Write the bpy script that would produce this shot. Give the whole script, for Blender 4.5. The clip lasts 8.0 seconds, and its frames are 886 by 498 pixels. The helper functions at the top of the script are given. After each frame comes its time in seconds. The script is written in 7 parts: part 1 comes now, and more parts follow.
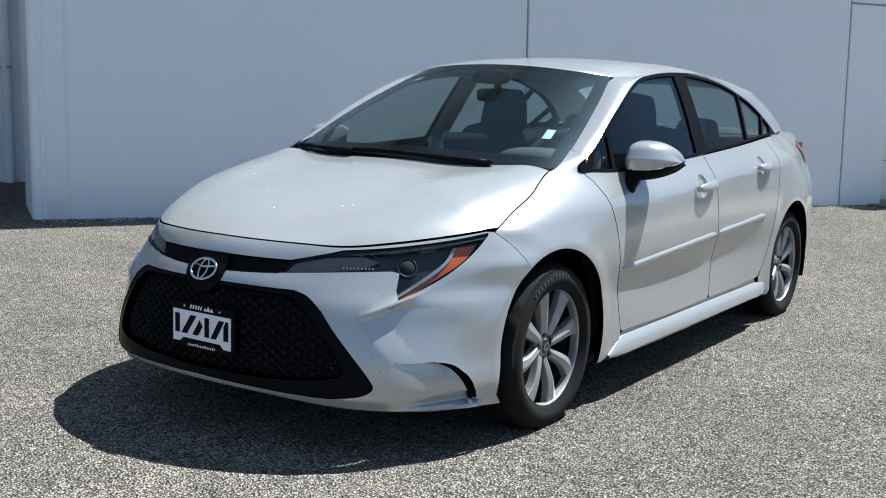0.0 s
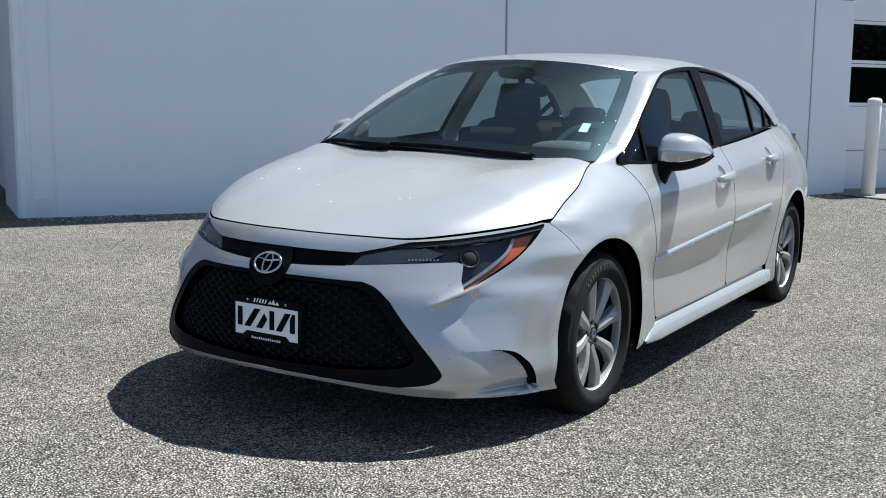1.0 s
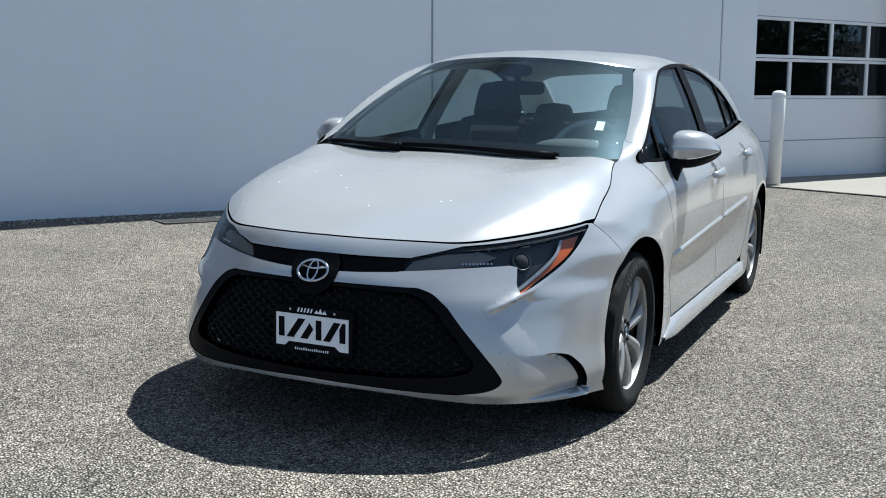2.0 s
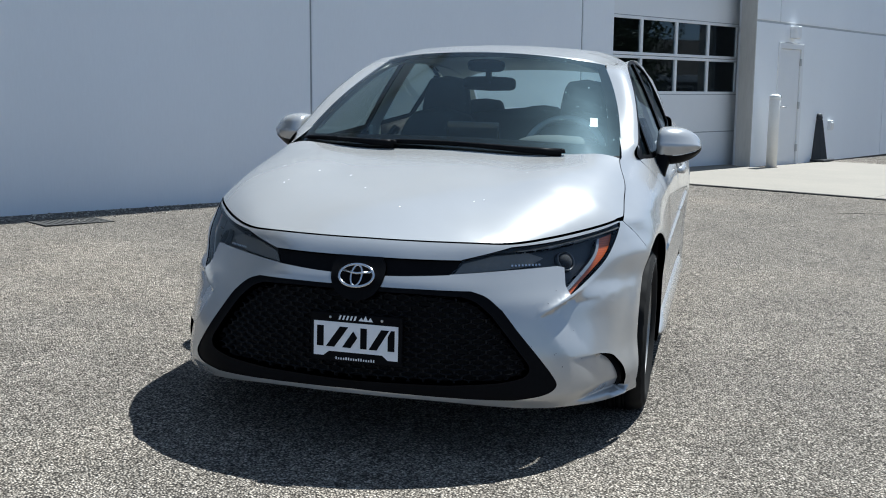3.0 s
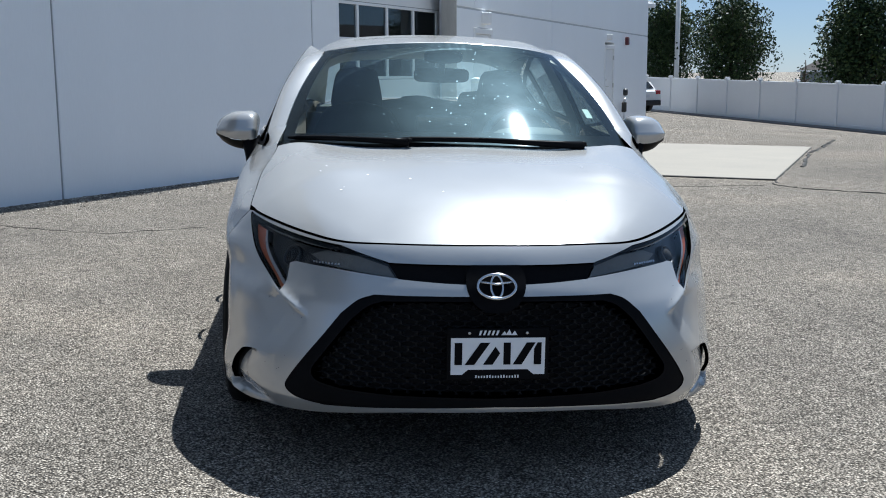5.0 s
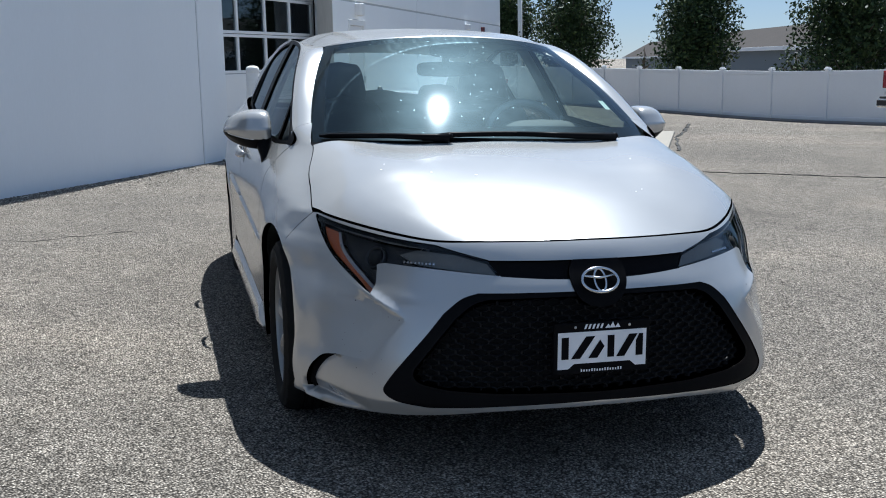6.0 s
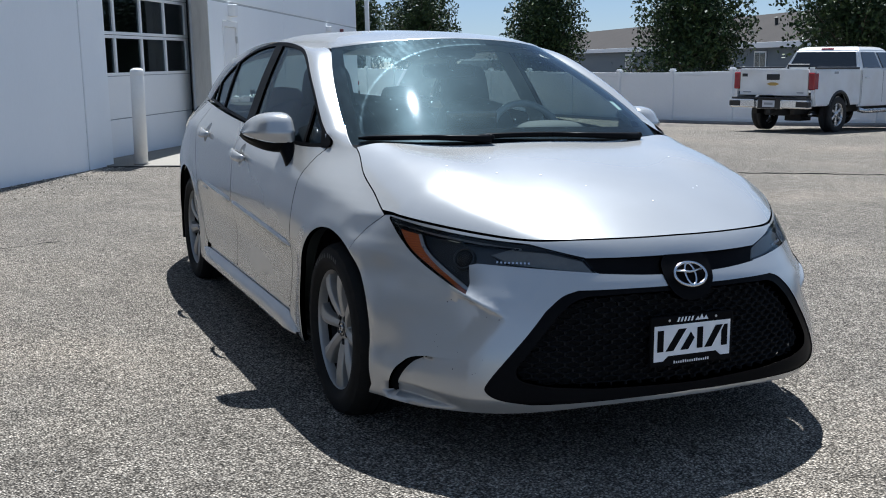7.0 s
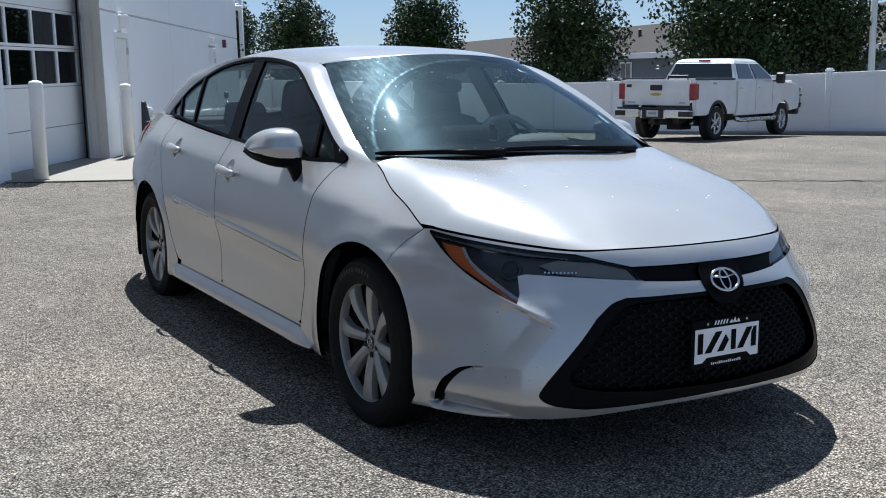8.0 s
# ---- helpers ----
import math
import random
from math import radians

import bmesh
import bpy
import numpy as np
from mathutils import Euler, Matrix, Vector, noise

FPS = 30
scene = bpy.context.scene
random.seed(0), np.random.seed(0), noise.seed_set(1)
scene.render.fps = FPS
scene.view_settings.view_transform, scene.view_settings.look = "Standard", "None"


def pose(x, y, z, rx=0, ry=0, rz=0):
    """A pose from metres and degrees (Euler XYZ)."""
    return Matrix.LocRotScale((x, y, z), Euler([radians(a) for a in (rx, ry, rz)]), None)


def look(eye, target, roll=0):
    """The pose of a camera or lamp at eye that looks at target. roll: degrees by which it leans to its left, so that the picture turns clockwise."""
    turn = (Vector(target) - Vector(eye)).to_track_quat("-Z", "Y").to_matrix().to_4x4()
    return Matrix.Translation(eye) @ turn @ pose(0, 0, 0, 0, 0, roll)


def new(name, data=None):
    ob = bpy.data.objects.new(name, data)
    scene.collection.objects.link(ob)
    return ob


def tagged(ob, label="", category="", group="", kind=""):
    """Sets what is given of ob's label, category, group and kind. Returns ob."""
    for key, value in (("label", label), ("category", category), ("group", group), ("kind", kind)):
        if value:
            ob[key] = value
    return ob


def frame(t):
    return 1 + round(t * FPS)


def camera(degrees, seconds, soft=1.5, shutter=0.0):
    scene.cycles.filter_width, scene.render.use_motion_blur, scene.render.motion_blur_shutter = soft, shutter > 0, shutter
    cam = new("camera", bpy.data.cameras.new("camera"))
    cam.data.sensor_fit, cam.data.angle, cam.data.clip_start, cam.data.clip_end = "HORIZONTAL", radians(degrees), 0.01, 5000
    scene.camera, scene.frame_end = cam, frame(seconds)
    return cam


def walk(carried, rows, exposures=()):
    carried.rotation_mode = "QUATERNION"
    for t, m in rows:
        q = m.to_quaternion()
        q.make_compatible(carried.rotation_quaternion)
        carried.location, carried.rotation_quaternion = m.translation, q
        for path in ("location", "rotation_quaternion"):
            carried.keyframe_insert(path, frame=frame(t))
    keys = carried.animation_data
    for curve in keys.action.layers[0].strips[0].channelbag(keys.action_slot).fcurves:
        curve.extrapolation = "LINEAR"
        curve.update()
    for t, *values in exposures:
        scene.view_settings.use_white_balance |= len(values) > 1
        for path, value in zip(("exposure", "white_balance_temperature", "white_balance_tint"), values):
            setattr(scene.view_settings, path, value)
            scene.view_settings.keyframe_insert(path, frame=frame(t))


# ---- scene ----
cam = camera(45.1, 8.0, soft=1.0)
PATH = [
    (0, (2.683, -3.346, 1.168), (1.553, -1.718, 0.9), 0.9),
    (0.5, (2.602, -3.533, 1.177), (1.501, -1.886, 0.905), 0.7),
    (1, (2.415, -3.643, 1.166), (1.371, -1.96, 0.889), 0.5),
    (1.5, (2.153, -3.733, 1.185), (1.198, -1.998, 0.904), 0.5),
    (1.7, (2.044, -3.784, 1.186), (1.131, -2.027, 0.902), 0.3),
    (3, (1.108, -3.997, 1.191), (0.603, -2.085, 0.893), 0.5),
    (3.5, (0.708, -4.034, 1.193), (0.383, -2.084, 0.888), 0.3),
    (4, (0.333, -4.007, 1.21), (0.189, -2.036, 0.898), 0.3),
    (4.5, (-0.048, -3.967, 1.217), (-0.021, -1.993, 0.898), 0.2),
    (6, (-1.179, -3.752, 1.251), (-0.697, -1.842, 0.904), -1.1),
    (6.5, (-1.552, -3.634, 1.253), (-0.922, -1.768, 0.903), -1.0),
    (7, (-1.913, -3.523, 1.264), (-1.143, -1.71, 0.915), -1.1),
    (7.5, (-2.197, -3.395, 1.281), (-1.305, -1.638, 0.937), -1.1),
    (8, (-2.444, -3.342, 1.296), (-1.454, -1.637, 0.961), -1.1),
]
walk(cam, [(t, look(eye, target, roll)) for t, eye, target, roll in PATH],
     [(0.0, 1.09, 5700, 4), (1.5, 1.09, 5700, 4), (3.0, 1.02, 5740, 5), (4.5, 0.97, 5740, 6), (6.0, 0.97, 5720, 7), (8.0, 1.04, 5720, 8)])

# ---- world and sun ----
SUN = Vector((0.265, 0.52, 1.0)).normalized()
world = bpy.data.worlds.new("world")
scene.world = world
world.use_nodes = True
wn = world.node_tree.nodes
sky = wn.new("ShaderNodeTexSky")
sky.sky_type = "NISHITA"
sky.sun_disc = False
sky.sun_elevation = math.asin(SUN.z)
sky.sun_rotation = math.atan2(SUN.x, SUN.y)
sky.altitude = 1000
sky.dust_density = 0.0
sky.air_density = 0.85
sky.ozone_density = 2.0
wn["Background"].inputs[1].default_value = 0.058
haze = wn.new("ShaderNodeMix")
haze.data_type = "RGBA"
haze.inputs[0].default_value = 0.65
haze.inputs[7].default_value = (2.4, 3.1, 4.2, 1)
world.node_tree.links.new(sky.outputs[0], haze.inputs[6])
world.node_tree.links.new(haze.outputs[2], wn["Background"].inputs[0])
sun_data = bpy.data.lights.new("sun", "SUN")
sun_data.energy = 5.0
sun_data.angle = radians(0.55)
sun_data.color = (1.0, 0.955, 0.88)
sun_lamp = new("sun", sun_data)
sun_lamp.matrix_world = look(SUN * 60, (0, 0, 0))


# ---- materials ----
def material(name, color, rough=0.6, metal=0.0, coat=0.0, spec=0.5):
    m = bpy.data.materials.new(name)
    m.use_nodes = True
    b = m.node_tree.nodes["Principled BSDF"]
    b.inputs["Base Color"].default_value = (*color, 1)
    b.inputs["Roughness"].default_value = rough
    b.inputs["Metallic"].default_value = metal
    b.inputs["Specular IOR Level"].default_value = spec
    b.inputs["Coat Weight"].default_value = coat
    b.inputs["Coat Roughness"].default_value = 0.03
    return m


def nodes_of(m):
    return m.node_tree.nodes, m.node_tree.links, m.node_tree.nodes["Principled BSDF"]


def coords(m, space="Object"):
    n = m.node_tree.nodes.new("ShaderNodeTexCoord")
    return n.outputs[space]


def noise_tex(m, vec, scale, detail=4.0, rough=0.6):
    n = m.node_tree.nodes.new("ShaderNodeTexNoise")
    n.inputs["Scale"].default_value = scale
    n.inputs["Detail"].default_value = detail
    n.inputs["Roughness"].default_value = rough
    m.node_tree.links.new(vec, n.inputs["Vector"])
    return n.outputs["Fac"]


def voronoi_tex(m, vec, scale, feature="F1"):
    n = m.node_tree.nodes.new("ShaderNodeTexVoronoi")
    n.feature = feature
    n.inputs["Scale"].default_value = scale
    m.node_tree.links.new(vec, n.inputs["Vector"])
    return n


def ramp(m, fac, stops):
    n = m.node_tree.nodes.new("ShaderNodeValToRGB")
    e = n.color_ramp.elements
    while len(e) < len(stops):
        e.new(0.5)
    for el, (p, c) in zip(e, stops):
        el.position = p
        el.color = (*c, 1) if isinstance(c, tuple) else (c, c, c, 1)
    m.node_tree.links.new(fac, n.inputs[0])
    return n.outputs[0]


def mix(m, fac, a, b, mode="MIX"):
    n = m.node_tree.nodes.new("ShaderNodeMix")
    n.data_type = "RGBA"
    n.blend_type = mode
    lk = m.node_tree.links
    for sock, v in ((n.inputs["Factor"], fac), (n.inputs["A"], a), (n.inputs["B"], b)):
        if isinstance(v, bpy.types.NodeSocket):
            lk.new(v, sock)
        elif isinstance(v, tuple):
            sock.default_value = (*v, 1)
        else:
            sock.default_value = v
    return n.outputs["Result"]


def bump(m, height, strength=0.3, dist=0.01):
    n = m.node_tree.nodes.new("ShaderNodeBump")
    n.inputs["Strength"].default_value = strength
    n.inputs["Distance"].default_value = dist
    m.node_tree.links.new(height, n.inputs["Height"])
    m.node_tree.links.new(n.outputs[0], m.node_tree.nodes["Principled BSDF"].inputs["Normal"])


def worn(name, color, rough=0.6, metal=0.0, var=0.12, big=0.7, fine=14.0, bumps=0.1, bdist=0.003, coat=0.0, streak=False):
    """A surface with stains at a large scale and grain at a small one."""
    m = material(name, color, rough, metal, coat)
    n, lk, b = nodes_of(m)
    v = coords(m)
    if streak:
        mp = n.new("ShaderNodeMapping")
        mp.inputs["Scale"].default_value = (1, 1, 0.15)
        lk.new(v, mp.inputs[0])
        v = mp.outputs[0]
    f1 = noise_tex(m, v, big, 5)
    f2 = noise_tex(m, v, fine, 4)
    dark = tuple(c * (1 - var * 1.6) for c in color)
    light = tuple(min(1, c * (1 + var * 0.7)) for c in color)
    c1 = ramp(m, f1, [(0.3, dark), (0.7, light)])
    c2 = mix(m, 0.35, c1, ramp(m, f2, [(0.3, dark), (0.7, light)]))
    lk.new(c2, b.inputs["Base Color"])
    r = n.new("ShaderNodeMapRange")
    r.inputs["To Min"].default_value = max(0.02, rough - 0.12)
    r.inputs["To Max"].default_value = min(1, rough + 0.12)
    lk.new(f1, r.inputs[0])
    lk.new(r.outputs[0], b.inputs["Roughness"])
    if bumps:
        bump(m, f2, bumps, bdist)
    return m


def asphalt_material():
    m = material("worn_asphalt", (0.12, 0.11, 0.1), 0.95, spec=0.1)
    n, lk, b = nodes_of(m)
    v = coords(m)
    stones = voronoi_tex(m, v, 118)
    small = voronoi_tex(m, v, 250)
    patch = noise_tex(m, v, 0.35, 6, 0.65)
    mid = noise_tex(m, v, 3.0, 5)
    clump = noise_tex(m, v, 22.0, 3)
    stone_col = ramp(m, stones.outputs["Color"], [(0.15, (0.085, 0.079, 0.074)), (0.36, (0.195, 0.181, 0.168)), (0.66, (0.330, 0.308, 0.286)), (0.92, (0.68, 0.645, 0.605))])
    tiny_col = ramp(m, small.outputs["Color"], [(0.2, (0.055, 0.051, 0.048)), (0.55, (0.235, 0.219, 0.204)), (0.92, (0.66, 0.62, 0.58))])
    col = mix(m, 0.38, stone_col, tiny_col)
    gaps = ramp(m, stones.outputs["Distance"], [(0.36, 1.0), (0.66, 0.12)])
    col = mix(m, 0.85, col, gaps, "MULTIPLY")
    wide = ramp(m, patch, [(0.3, (0.97, 0.93, 0.87)), (0.52, (1.24, 1.18, 1.08)), (0.72, (1.62, 1.50, 1.32))])
    col = mix(m, 1.0, col, wide, "MULTIPLY")
    col = mix(m, 0.6, col, ramp(m, mid, [(0.3, 0.78), (0.7, 1.15)]), "MULTIPLY")
    col = mix(m, 0.6, col, ramp(m, clump, [(0.34, 0.55), (0.55, 1.12)]), "MULTIPLY")
    lk.new(col, b.inputs["Base Color"])
    inv = n.new("ShaderNodeMath")
    inv.operation = "MULTIPLY_ADD"
    inv.inputs[1].default_value = -1.0
    lk.new(stones.outputs["Distance"], inv.inputs[0])
    lk.new(clump, inv.inputs[2])
    bump(m, inv.outputs[0], 1.0, 0.014)
    return m


ASPHALT = asphalt_material()
CONCRETE = worn("pale_concrete_slab", (0.225, 0.203, 0.170), 0.85, var=0.14, big=0.8, fine=30, bumps=0.2)
JAMB = worn("bare_grey_concrete", (0.50, 0.485, 0.45), 0.85, var=0.16, big=1.5, fine=40, bumps=0.25, streak=True)
WALLPAINT = worn("white_painted_wall", (0.84, 0.865, 0.89), 0.55, var=0.035, big=0.5, fine=55, bumps=0.12, bdist=0.002, streak=True)
PLATEW = worn("pale_plate", (0.6, 0.62, 0.66), 0.4, var=0.03)
DOORPAINT = worn("white_enamel_door", (0.78, 0.79, 0.8), 0.42, var=0.03, big=0.8, fine=30, bumps=0.05)
JOINT = material("grey_joint_sealant", (0.30, 0.32, 0.34), 0.8)
PALEJOINT = worn("pale_grey_sealant", (0.50, 0.52, 0.54), 0.8, var=0.1)
RUBBER = material("black_seal_rubber", (0.015, 0.015, 0.016), 0.7)
VINYL = worn("white_vinyl_fence", (0.74, 0.76, 0.79), 0.45, var=0.03, big=0.6, fine=20, bumps=0.03)
BOLLARD = worn("white_sleeve_plastic", (0.82, 0.81, 0.78), 0.45, var=0.05, big=2.5, fine=30, bumps=0.05)
BLACKPLASTIC = worn("black_plastic", (0.022, 0.022, 0.024), 0.45, var=0.2, big=4, fine=60, bumps=0.06)
STEEL = worn("brushed_steel", (0.55, 0.55, 0.55), 0.35, metal=1.0, var=0.1, big=5, fine=60, bumps=0.05)
DARKIRON = worn("dark_cast_iron", (0.035, 0.033, 0.03), 0.7, var=0.3, big=6, fine=60)
SEAM = material("tar_seam", (0.02, 0.019, 0.018), 0.85)


def glass_material(name, tint, rough=0.02, ior=1.5, film=0.0, wiped=None):
    """Clear glass: what lies behind, a mirror image on top and, with film, a thin coat of dust and dried drops, tinted
    for reflected sky.
    """
    m = bpy.data.materials.new(name)
    m.use_nodes = True
    n, lk = m.node_tree.nodes, m.node_tree.links
    n.remove(n["Principled BSDF"])
    tr = n.new("ShaderNodeBsdfTransparent")
    tr.inputs[0].default_value = (*tint, 1)
    gl = n.new("ShaderNodeBsdfGlossy")
    # bluish tint puts the sky's cyan into the mirror image
    gl.inputs[0].default_value = (0.50, 0.57, 0.63, 1)
    gl.inputs["Roughness"].default_value = rough
    # the same gloss from both sides of the pane
    r0 = ((ior - 1) / (ior + 1)) ** 2
    fr = n.new("ShaderNodeLayerWeight")
    fr.inputs[0].default_value = 0.5
    p5 = n.new("ShaderNodeMath")
    p5.operation = "POWER"
    p5.inputs[1].default_value = 5.0
    lk.new(fr.outputs["Facing"], p5.inputs[0])
    sc = n.new("ShaderNodeMath")
    sc.operation = "MULTIPLY_ADD"
    sc.inputs[1].default_value = 1 - r0
    sc.inputs[2].default_value = r0
    lk.new(p5.outputs[0], sc.inputs[0])
    mx = n.new("ShaderNodeMixShader")
    lk.new(sc.outputs[0], mx.inputs[0])
    base = tr.outputs[0]
    if film:
        # real dust, coloured teal to carry the haze of reflected sky as well
        df = n.new("ShaderNodeBsdfDiffuse")
        df.inputs[0].default_value = (0.55, 0.66, 0.66, 1)
        sheen = n.new("ShaderNodeBsdfGlossy")
        sheen.inputs[0].default_value = (0.52, 0.76, 0.88, 1)
        sheen.inputs["Roughness"].default_value = 0.42
        dust_and_sky = n.new("ShaderNodeMixShader")
        dust_and_sky.inputs[0].default_value = 0.9
        lk.new(df.outputs[0], dust_and_sky.inputs[1])
        lk.new(sheen.outputs[0], dust_and_sky.inputs[2])
        v = coords(m)
        haze = noise_tex(m, v, 2.5, 5)
        drops = voronoi_tex(m, v, 58)
        spot = ramp(m, drops.outputs["Distance"], [(0.06, 1.0), (0.13, 0.0)])
        keep = ramp(m, drops.outputs["Color"], [(0.74, 0.0), (0.80, 1.0)])
        sp = n.new("ShaderNodeMath")
        sp.operation = "MULTIPLY"
        lk.new(spot, sp.inputs[0])
        lk.new(keep, sp.inputs[1])
        sp2 = n.new("ShaderNodeMath")
        sp2.operation = "MULTIPLY_ADD"
        sp2.inputs[1].default_value = 0.55
        lk.new(sp.outputs[0], sp2.inputs[0])
        hz = n.new("ShaderNodeMapRange")
        hz.inputs["To Min"].default_value = film * 0.1
        hz.inputs["To Max"].default_value = film * 2.0
        lk.new(haze, hz.inputs[0])
        grime = hz.outputs[0]
        if wiped:
            # the wiper's sweep: a smeared rim, and unwiped dust with fine runs outside it
            far = n.new("ShaderNodeVectorMath")
            far.operation = "DISTANCE"
            lk.new(v, far.inputs[0])
            far.inputs[1].default_value = wiped[0]
            rim = ramp(m, far.outputs["Value"], [(wiped[1] - 0.012, 0.0), (wiped[1] - 0.003, 0.10), (wiped[1] + 0.003, 0.015), (wiped[1] + 0.02, 0.010), (wiped[1] + 0.12, 0.020)])
            st = n.new("ShaderNodeMapping")
            st.inputs["Scale"].default_value = (60, 14, 14)
            lk.new(v, st.inputs[0])
            runs = ramp(m, noise_tex(m, st.outputs[0], 1.0, 4), [(0.42, 0.15), (0.68, 1.0)])
            sx = n.new("ShaderNodeSeparateXYZ")
            lk.new(v, sx.inputs[0])
            left = n.new("ShaderNodeMath")
            left.operation = "LESS_THAN"
            left.inputs[1].default_value = 0.12
            lk.new(sx.outputs[0], left.inputs[0])
            k1 = n.new("ShaderNodeMath")
            k1.operation = "MULTIPLY"
            lk.new(rim, k1.inputs[0])
            lk.new(runs, k1.inputs[1])
            k2 = n.new("ShaderNodeMath")
            k2.operation = "MULTIPLY_ADD"
            lk.new(k1.outputs[0], k2.inputs[0])
            lk.new(left.outputs[0], k2.inputs[1])
            lk.new(grime, k2.inputs[2])
            grime = k2.outputs[0]
        lk.new(grime, sp2.inputs[2])
        fm = n.new("ShaderNodeMixShader")
        lk.new(sp2.outputs[0], fm.inputs[0])
        lk.new(tr.outputs[0], fm.inputs[1])
        lk.new(dust_and_sky.outputs[0], fm.inputs[2])
        base = fm.outputs[0]
    lk.new(base, mx.inputs[1])
    lk.new(gl.outputs[0], mx.inputs[2])
    lk.new(mx.outputs[0], n["Material Output"].inputs[0])
    return m


def glow_material(name, color, strength):
    m = material(name, color)
    b = m.node_tree.nodes["Principled BSDF"]
    b.inputs["Emission Color"].default_value = (*color, 1)
    b.inputs["Emission Strength"].default_value = strength
    return m


WINDOWGLASS = glass_material("dark_window_glass", (0.45, 0.48, 0.5), 0.02, 1.95)
CARGLASS = glass_material("green_tinted_car_glass", (0.86, 0.95, 0.92), 0.04, 1.52, 0.013, ((0.10, 0.146, 0.968), 0.752))
SIDEGLASS = glass_material("tinted_side_glass", (0.42, 0.48, 0.455), 0.015, 1.58, 0.006)


# ---- mesh helpers ----
def mesh_of(name, bm, mat, smooth=False):
    me = bpy.data.meshes.new(name)
    bmesh.ops.recalc_face_normals(bm, faces=bm.faces)
    bm.to_mesh(me)
    bm.free()
    for q in mat if isinstance(mat, (list, tuple)) else [mat]:
        me.materials.append(q)
    if smooth:
        me.polygons.foreach_set("use_smooth", [True] * len(me.polygons))
    return me


def part(name, bm, mat, parent=None, label="", m=None, smooth=False):
    ob = new(name, mesh_of(name, bm, mat, smooth))
    if parent is not None:
        ob.parent = parent
    if m is not None:
        ob.matrix_basis = m
    if label:
        ob["label"] = label
    return ob


def thing(name, label, category, m=None, group="", kind=""):
    ob = new(name)
    ob.empty_display_size = 0.2
    if m is not None:
        ob.matrix_basis = m
    return tagged(ob, label, category, group, kind)


def boxes(*specs, bevel=0.0, seg=1):
    """Boxes (x0, x1, y0, y1, z0, z1) in one bmesh, with bevelled edges."""
    bm = bmesh.new()
    for x0, x1, y0, y1, z0, z1 in specs:
        g = bmesh.ops.create_cube(bm, size=1.0, matrix=Matrix.LocRotScale(((x0 + x1) / 2, (y0 + y1) / 2, (z0 + z1) / 2), None, (abs(x1 - x0), abs(y1 - y0), abs(z1 - z0))))
    if bevel:
        bmesh.ops.bevel(bm, geom=list(bm.edges), offset=bevel, segments=seg, affect="EDGES", profile=0.6)
    return bm


def lathe(profile, steps=32, axis="Z", caps=True):
    """Turn (radius, height) pairs round an axis."""
    bm = bmesh.new()
    rings = []
    for r, h in profile:
        ring = []
        for i in range(steps):
            a = 2 * math.pi * i / steps
            c, s = r * math.cos(a), r * math.sin(a)
            ring.append(bm.verts.new((c, s, h) if axis == "Z" else (h, c, s)))
        rings.append(ring)
    for a, b in zip(rings, rings[1:]):
        for i in range(steps):
            j = (i + 1) % steps
            bm.faces.new((a[i], a[j], b[j], b[i]))
    for ring, (r, h) in ((rings[0], profile[0]), (rings[-1], profile[-1])):
        if caps and r > 1e-4:
            bm.faces.new(ring)
    bmesh.ops.remove_doubles(bm, verts=bm.verts, dist=1e-5)
    return bm


def tube(points, radius, steps=8, closed=False):
    """A round bar along a line of points."""
    bm = bmesh.new()
    pts = [Vector(p) for p in points]
    rad = radius if isinstance(radius, (list, tuple)) else [radius] * len(pts)
    rings = []
    for i, p in enumerate(pts):
        a = pts[i - 1] if i or closed else p
        b = pts[(i + 1) % len(pts)] if i < len(pts) - 1 or closed else p
        d = (b - a).normalized()
        u = d.cross(Vector((0, 0, 1)))
        if u.length < 0.05:
            u = d.cross(Vector((1, 0, 0)))
        u.normalize()
        w = d.cross(u)
        rings.append([bm.verts.new(p + (u * math.cos(2 * math.pi * k / steps) + w * math.sin(2 * math.pi * k / steps)) * rad[i]) for k in range(steps)])
    pairs = list(zip(rings, rings[1:])) + ([(rings[-1], rings[0])] if closed else [])
    for a, b in pairs:
        for k in range(steps):
            j = (k + 1) % steps
            bm.faces.new((a[k], a[j], b[j], b[k]))
    if not closed:
        bm.faces.new(rings[0])
        bm.faces.new(rings[-1])
    return bm


def prism(outline, z0, z1, bevel=0.0):
    """A plate with the given plan outline, from z0 up to z1."""
    bm = bmesh.new()
    lo = [bm.verts.new((x, y, z0)) for x, y in outline]
    hi = [bm.verts.new((x, y, z1)) for x, y in outline]
    bm.faces.new(lo[::-1])
    bm.faces.new(hi)
    for i in range(len(lo)):
        j = (i + 1) % len(lo)
        bm.faces.new((lo[i], lo[j], hi[j], hi[i]))
    if bevel:
        bmesh.ops.bevel(bm, geom=list(bm.edges), offset=bevel, segments=1, affect="EDGES")
    return bm


def sheet(fn, nu, nv, closed=False):
    """A grid of points fn(u, v), with u and v from 0 to 1."""
    bm = bmesh.new()
    g = [[bm.verts.new(fn(i / nu, j / nv)) for j in range(nv + 1)] for i in range(nu + 1)]
    for i in range(nu):
        for j in range(nv):
            bm.faces.new((g[i][j], g[i + 1][j], g[i + 1][j + 1], g[i][j + 1]))
    return bm


# ---- ground ----
def smooth01(t):
    t = max(0.0, min(1.0, t))
    return t * t * (3 - 2 * t)


